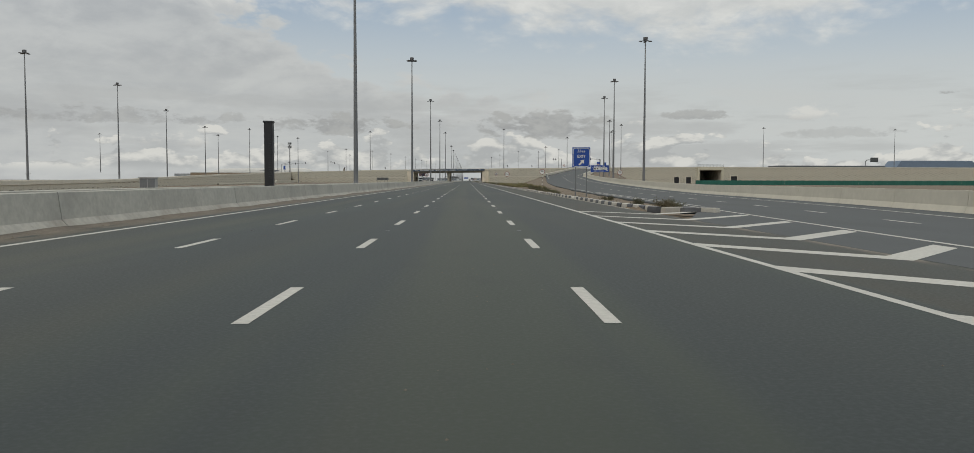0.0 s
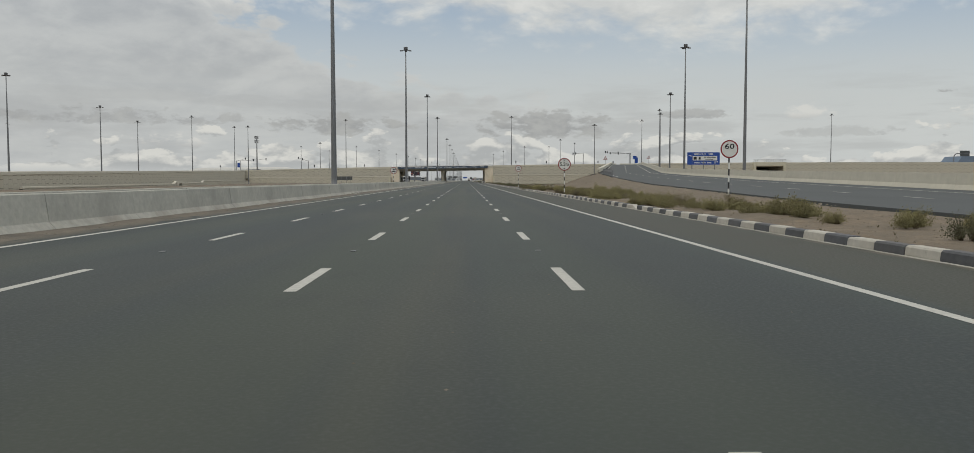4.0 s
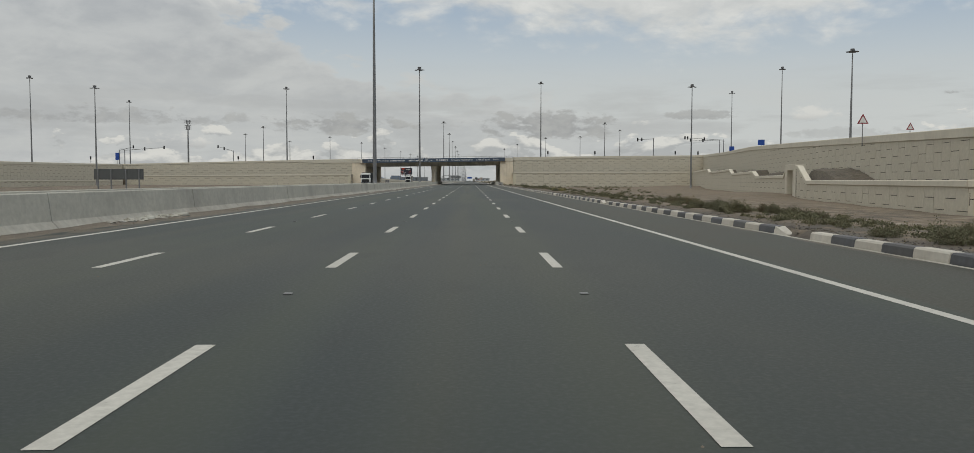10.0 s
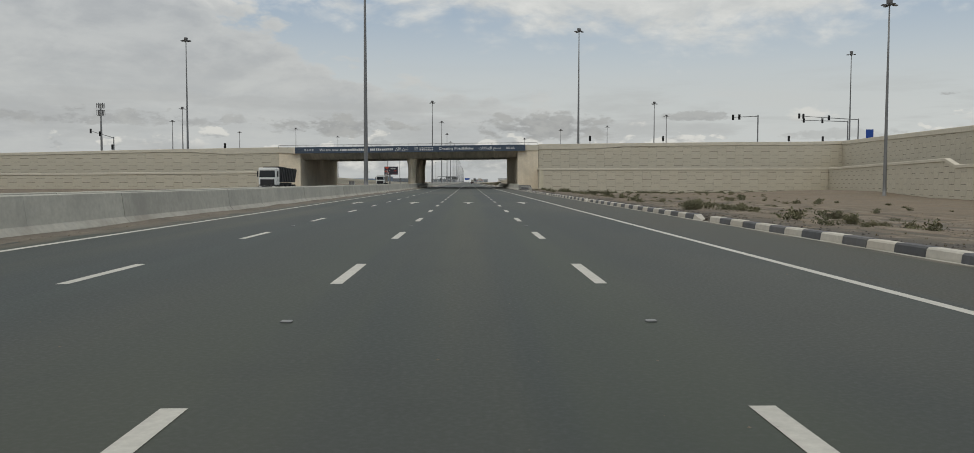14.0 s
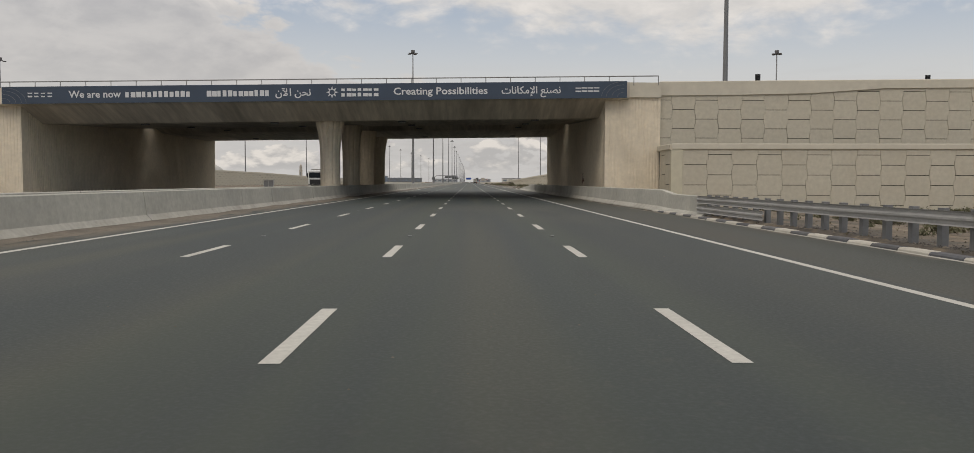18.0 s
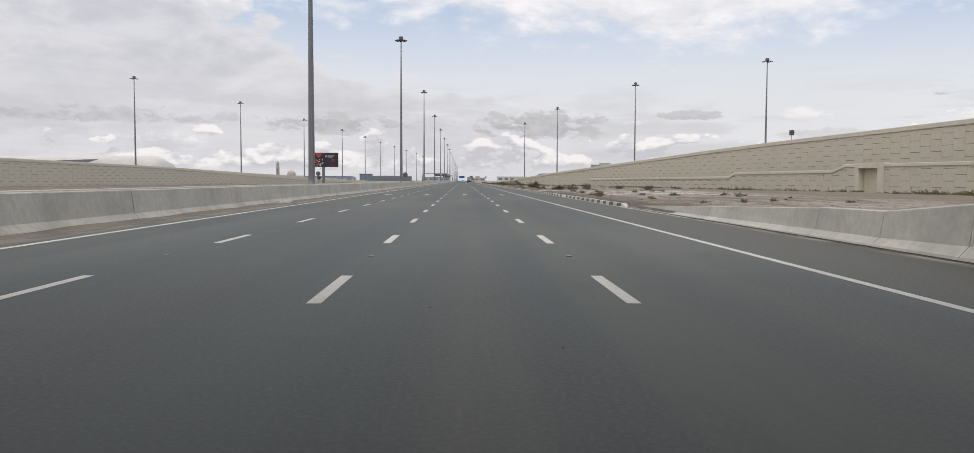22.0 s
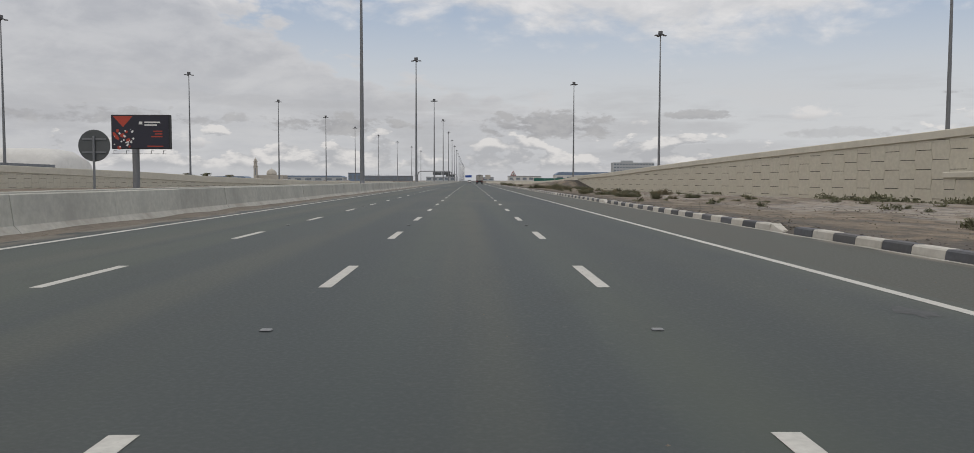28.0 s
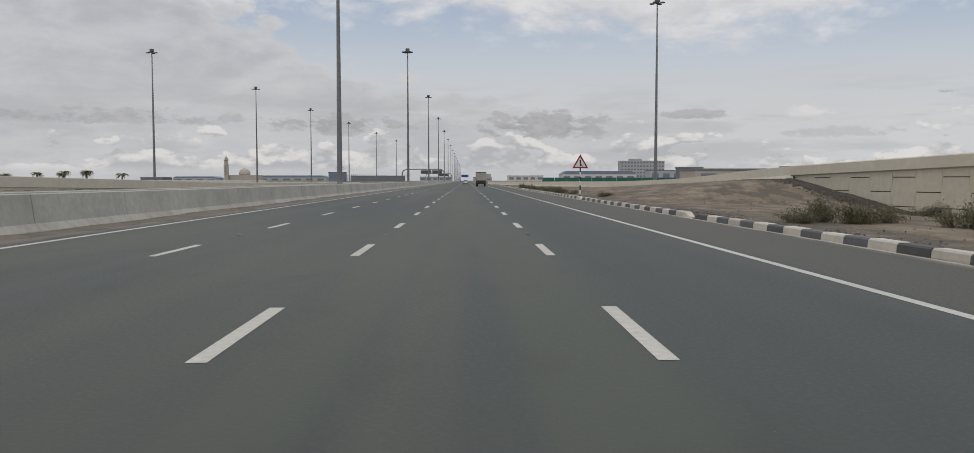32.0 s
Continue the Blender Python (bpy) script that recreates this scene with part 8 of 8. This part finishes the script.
for k in range(190):
    y = rng.uniform(138, 262)
    wide = lerp([(138, 2.2), (180, 3.4), (212, 4.0), (226, 2.8), (238, 1.0), (262, 0.5)], y)
    x, sc = 10.0 + rng.random() * wide + 0.5 * noise.noise(Vector((y * 0.12, 2.0, 0))), rng.uniform(0.45, 0.95)
    if noise.noise(Vector((y * 0.10, x * 0.4, 7.0))) < -0.16:
        continue
    lv, lf = FEATHER[k % 4]
    a, b0, z = rng.uniform(0, 6.28), len(broom_v), ground_z(x, y) - 0.03
    c, d = sc * math.cos(a), sc * math.sin(a)
    broom_v.extend((x + c * q.x - d * q.y, y + d * q.x + c * q.y, z + 1.15 * sc * q.z) for q in lv)
    broom_f.extend(tuple(b0 + i for i in f) for f in lf)
me = bpy.data.meshes.new("broom")
me.from_pydata(broom_v, [], broom_f)
me.materials.append(GRASS_LEAF)
tagged(new("broom", me), "dense feathery yellow-green broom along the sand slope", "scrub", kind="stuff")
me = bpy.data.meshes.new("scrub")
me.from_pydata(far_v, [], far_f)
me.materials.append(LEAF)
tagged(new("scrub", me), "low dense grey-green scrub along the walls and over the low ground", "scrub", kind="stuff")

# concrete cover slab of a chamber in the salt crust
pad = thing("chamber_cover", "pale square concrete chamber cover with an iron lid in the sand", "manhole cover", (10.9, 725.2, ground_z(10.9, 725.2)), 4)
bm = bmesh.new()
box(bm, -1.15, 1.15, -1.6, 1.6, -0.25, 0.04, 0.02)
part("slab", bm, CONCRETE, pad)
bm = bmesh.new()
box(bm, -0.35, 0.35, -0.35, 0.35, 0.03, 0.055, 0.01)
part("lid", bm, DARK_STEEL, pad, "dark iron lid")


def scatter(name, label, category, material, make, places):
    verts, faces = [], []
    for x, y, s in places:
        make(verts, faces, x, y, ground_z(x, y), s)
    me = bpy.data.meshes.new(name)
    me.from_pydata(verts, [], faces)
    me.materials.append(material)
    tagged(new(name, me), label, category, kind="stuff")


def tuft(verts, faces, x, y, z, s):
    for k in range(16):
        a, L = rng.uniform(0, 6.283), s * rng.uniform(0.3, 1.0)
        b0 = len(verts)
        w = 0.006
        verts += [(x - w, y, z - 0.02), (x + w, y, z - 0.02), (x + math.cos(a) * L * 0.7, y + math.sin(a) * L * 0.7, z + L)]
        faces.append((b0, b0 + 1, b0 + 2))


def pebble(verts, faces, x, y, z, s):
    b0 = len(verts)
    for u, v, w in ((1, 0, 0), (0, 1, 0), (-1, 0, 0), (0, -1, 0), (0, 0, 0.7)):
        verts.append((x + s * u * rng.uniform(0.6, 1.2), y + s * v * rng.uniform(0.6, 1.2), z + s * w * rng.uniform(0.6, 1.0)))
    faces.extend([(b0, b0 + 1, b0 + 4), (b0 + 1, b0 + 2, b0 + 4), (b0 + 2, b0 + 3, b0 + 4), (b0 + 3, b0, b0 + 4)])


def verge_places(n, lo, hi):
    out = []
    while len(out) < n:
        y = rng.uniform(42, 1060)
        if 545 < y < 655:
            continue
        out.append((8.9 + 22 * rng.random() ** 1.9, y, rng.uniform(lo, hi)))
    return [q for q in out if not (q[1] < 277 and q[0] > ramp_left(q[1]) - 0.6)]


scatter("grass_tufts", "thin dry grass tufts scattered over the sand", "grass", DRY_LEAF, tuft, verge_places(3600, 0.03, 0.09))
scatter("gravel", "small dark stones scattered over the sand verge", "gravel", ROCK, pebble, verge_places(16000, 0.015, 0.07))
scatter("slope_stones", "dark stones on the sand slope below the exit ramp", "gravel", ROCK, pebble, [(ramp_left(y) - 0.6 - 7 * rng.random(), y, rng.uniform(0.03, 0.12)) for y in [rng.uniform(150, 300) for _ in range(9000)]])
# clods of earth over the rough ground, in drifts
def clod_places(n, y0, y1, wide, seed):
    out = []
    while len(out) < n:
        y, x = rng.uniform(y0, y1), 9.0 + wide * rng.random() ** 1.3
        if noise.noise(Vector((x * 0.45, y * 0.12, seed))) + 0.4 * noise.noise(Vector((x * 1.7, y * 0.6, seed))) > rng.uniform(-0.15, 0.45):
            out.append((x, y, 0.018 + 0.06 * rng.random() ** 3))
    return out


scatter("dark_clods", "dark damp clods of earth over the rough sand verge", "earth", DARK_FILL, pebble, clod_places(9000, 288, 540, 17, 1.0) + clod_places(8000, 660, 935, 15, 4.0))
# dark debris line behind the kerb
scatter("kerb_rubble", "dark broken rubble and twigs behind the kerb", "debris", DARK_GRAVEL, pebble, [(8.95 + abs(rng.gauss(0, 0.5)), y, rng.uniform(0.015, 0.06)) for y in [rng.uniform(225, 940) for _ in range(12000)] if not 545 < y < 662])
# litter on the asphalt
scatter("road_grit", "fine pale grit lying on the asphalt", "grit", ROCK, lambda vv, ff, x, y, z, s: pebble(vv, ff, x, y, 0.0, s), [(rng.choice((rng.uniform(-9, 8), rng.uniform(5.6, 8.2), rng.gauss(0.6, 0.7))), rng.uniform(0, 980), rng.uniform(0.006, 0.02)) for _ in range(3000)])
# dark gravel on the steep face beside the last wall panels
scatter("dark_gravel", "dark gravel spilled down the sand slope beside the wall end", "gravel", DARK_GRAVEL, pebble, [(out_x(y) - 0.1 - abs(rng.gauss(0, 0.7)), y, rng.uniform(0.05, 0.16)) for y in [rng.uniform(943, 962) for _ in range(2600)]])
scatter("dark_gravel", "dark gravel spilled along the top of the sand slope below the ramp", "gravel", DARK_GRAVEL, pebble, [(wall_in_x(y) - 0.2 - abs(rng.gauss(0, 0.8)), y, rng.uniform(0.04, 0.13)) for y in [rng.uniform(272, 300) for _ in range(1500)]])


def flake(verts, faces, x, y, z, s):
    b0, a = len(verts), rng.uniform(0, 6.283)
    for h in (0.0, s * 0.28):
        for k in range(5):
            q = a + 1.2566 * k
            verts.append((x + s * math.cos(q) * rng.uniform(0.7, 1.2), y + s * math.sin(q) * rng.uniform(0.7, 1.2), z + h + s * rng.uniform(0, 0.25)))
    faces.append(tuple(b0 + 5 + k for k in range(5)))
    faces.extend((b0 + k, b0 + (k + 1) % 5, b0 + 5 + (k + 1) % 5, b0 + 5 + k) for k in range(5))


scatter("broken_mortar", "broken crumbs of mortar and dirt heaped in the kerb gaps", "debris", DARK_FILL, flake, [(8.7 + abs(rng.gauss(0, 0.6)), g + rng.gauss(0.2, 0.45), rng.uniform(0.02, 0.08)) for g in gaps[5:-1] + gaps2[1:11] for _ in range(26)])

# silt swept against the foot of the median barrier
def silt_width(y):
    return max(0.25, 0.7 + 0.3 * noise.noise(Vector((0.07 * y, 3.1, 0))) + 0.25 * noise.noise(Vector((0.45 * y, 8.4, 0))) + 0.10 * noise.noise(Vector((2.1 * y, 1.7, 0))))


def silt_strip(name, label, x, side, y0, y1, step):
    verts, faces = [], []
    for k in range(int((y1 - y0) / step) + 1):
        y = y0 + k * step
        w = silt_width(y)
        hh = 0.02 + 0.05 * max(0.0, 0.4 + noise.noise(Vector((0.3 * y, 5.5, 0))))
        verts += [(x - side * 0.03, y, hh + 0.02), (x + side * w * 0.4, y, hh * 0.6 + 0.012 * noise.noise(Vector((1.7 * y, 0, 2)))), (x + side * w, y, -0.004)]
        if k:
            b0 = 3 * k
            faces += [(b0 - 3, b0 - 2, b0 + 1, b0), (b0 - 2, b0 - 1, b0 + 2, b0 + 1)]
    me = bpy.data.meshes.new(name)
    me.from_pydata(verts, [], faces)
    me.materials.append(SILT)
    tagged(new(name, me), label, "sand", kind="stuff")


silt_strip("silt", "brown silt swept along the foot of the median barrier", -11.05, 1, 0, 1060, 0.4)
scatter("barrier_grit", "loose stones and crumbs on the silt below the median barrier", "gravel", ROCK, lambda vv, ff, x, y, z, s: pebble(vv, ff, x, y, 0.005, s), [(-10.97 + abs(rng.gauss(0, 0.3)), rng.uniform(0, 1000), rng.uniform(0.01, 0.05)) for _ in range(5000)])

# dark tar stains and patches on the lanes
rng = random.Random(31)
for x, y, r in ((-0.65, 45.0, 0.24), (-1.25, 42.8, 0.16), (-0.93, 354.5, 0.3), (-0.58, 355.4, 0.26), (-1.97, 264.4, 0.2), (3.58, 575.9, 0.25), (3.73, 574.0, 0.2), (4.83, 797.9, 0.22)):
    bm = bmesh.new()
    bm.faces.new([bm.verts.new((r * rng.uniform(0.45, 1.15) * math.cos(a * 0.449), 2.2 * r * rng.uniform(0.45, 1.15) * math.sin(a * 0.449), 0)) for a in range(14)])
    ob = new("tar_stain", mesh_from("tar_stain", bm, STAIN))
    ob.location = (x, y, 0.003)
    tagged(ob, "small dark tar stain on the asphalt lane", "road stain", "road stains", kind="structure")
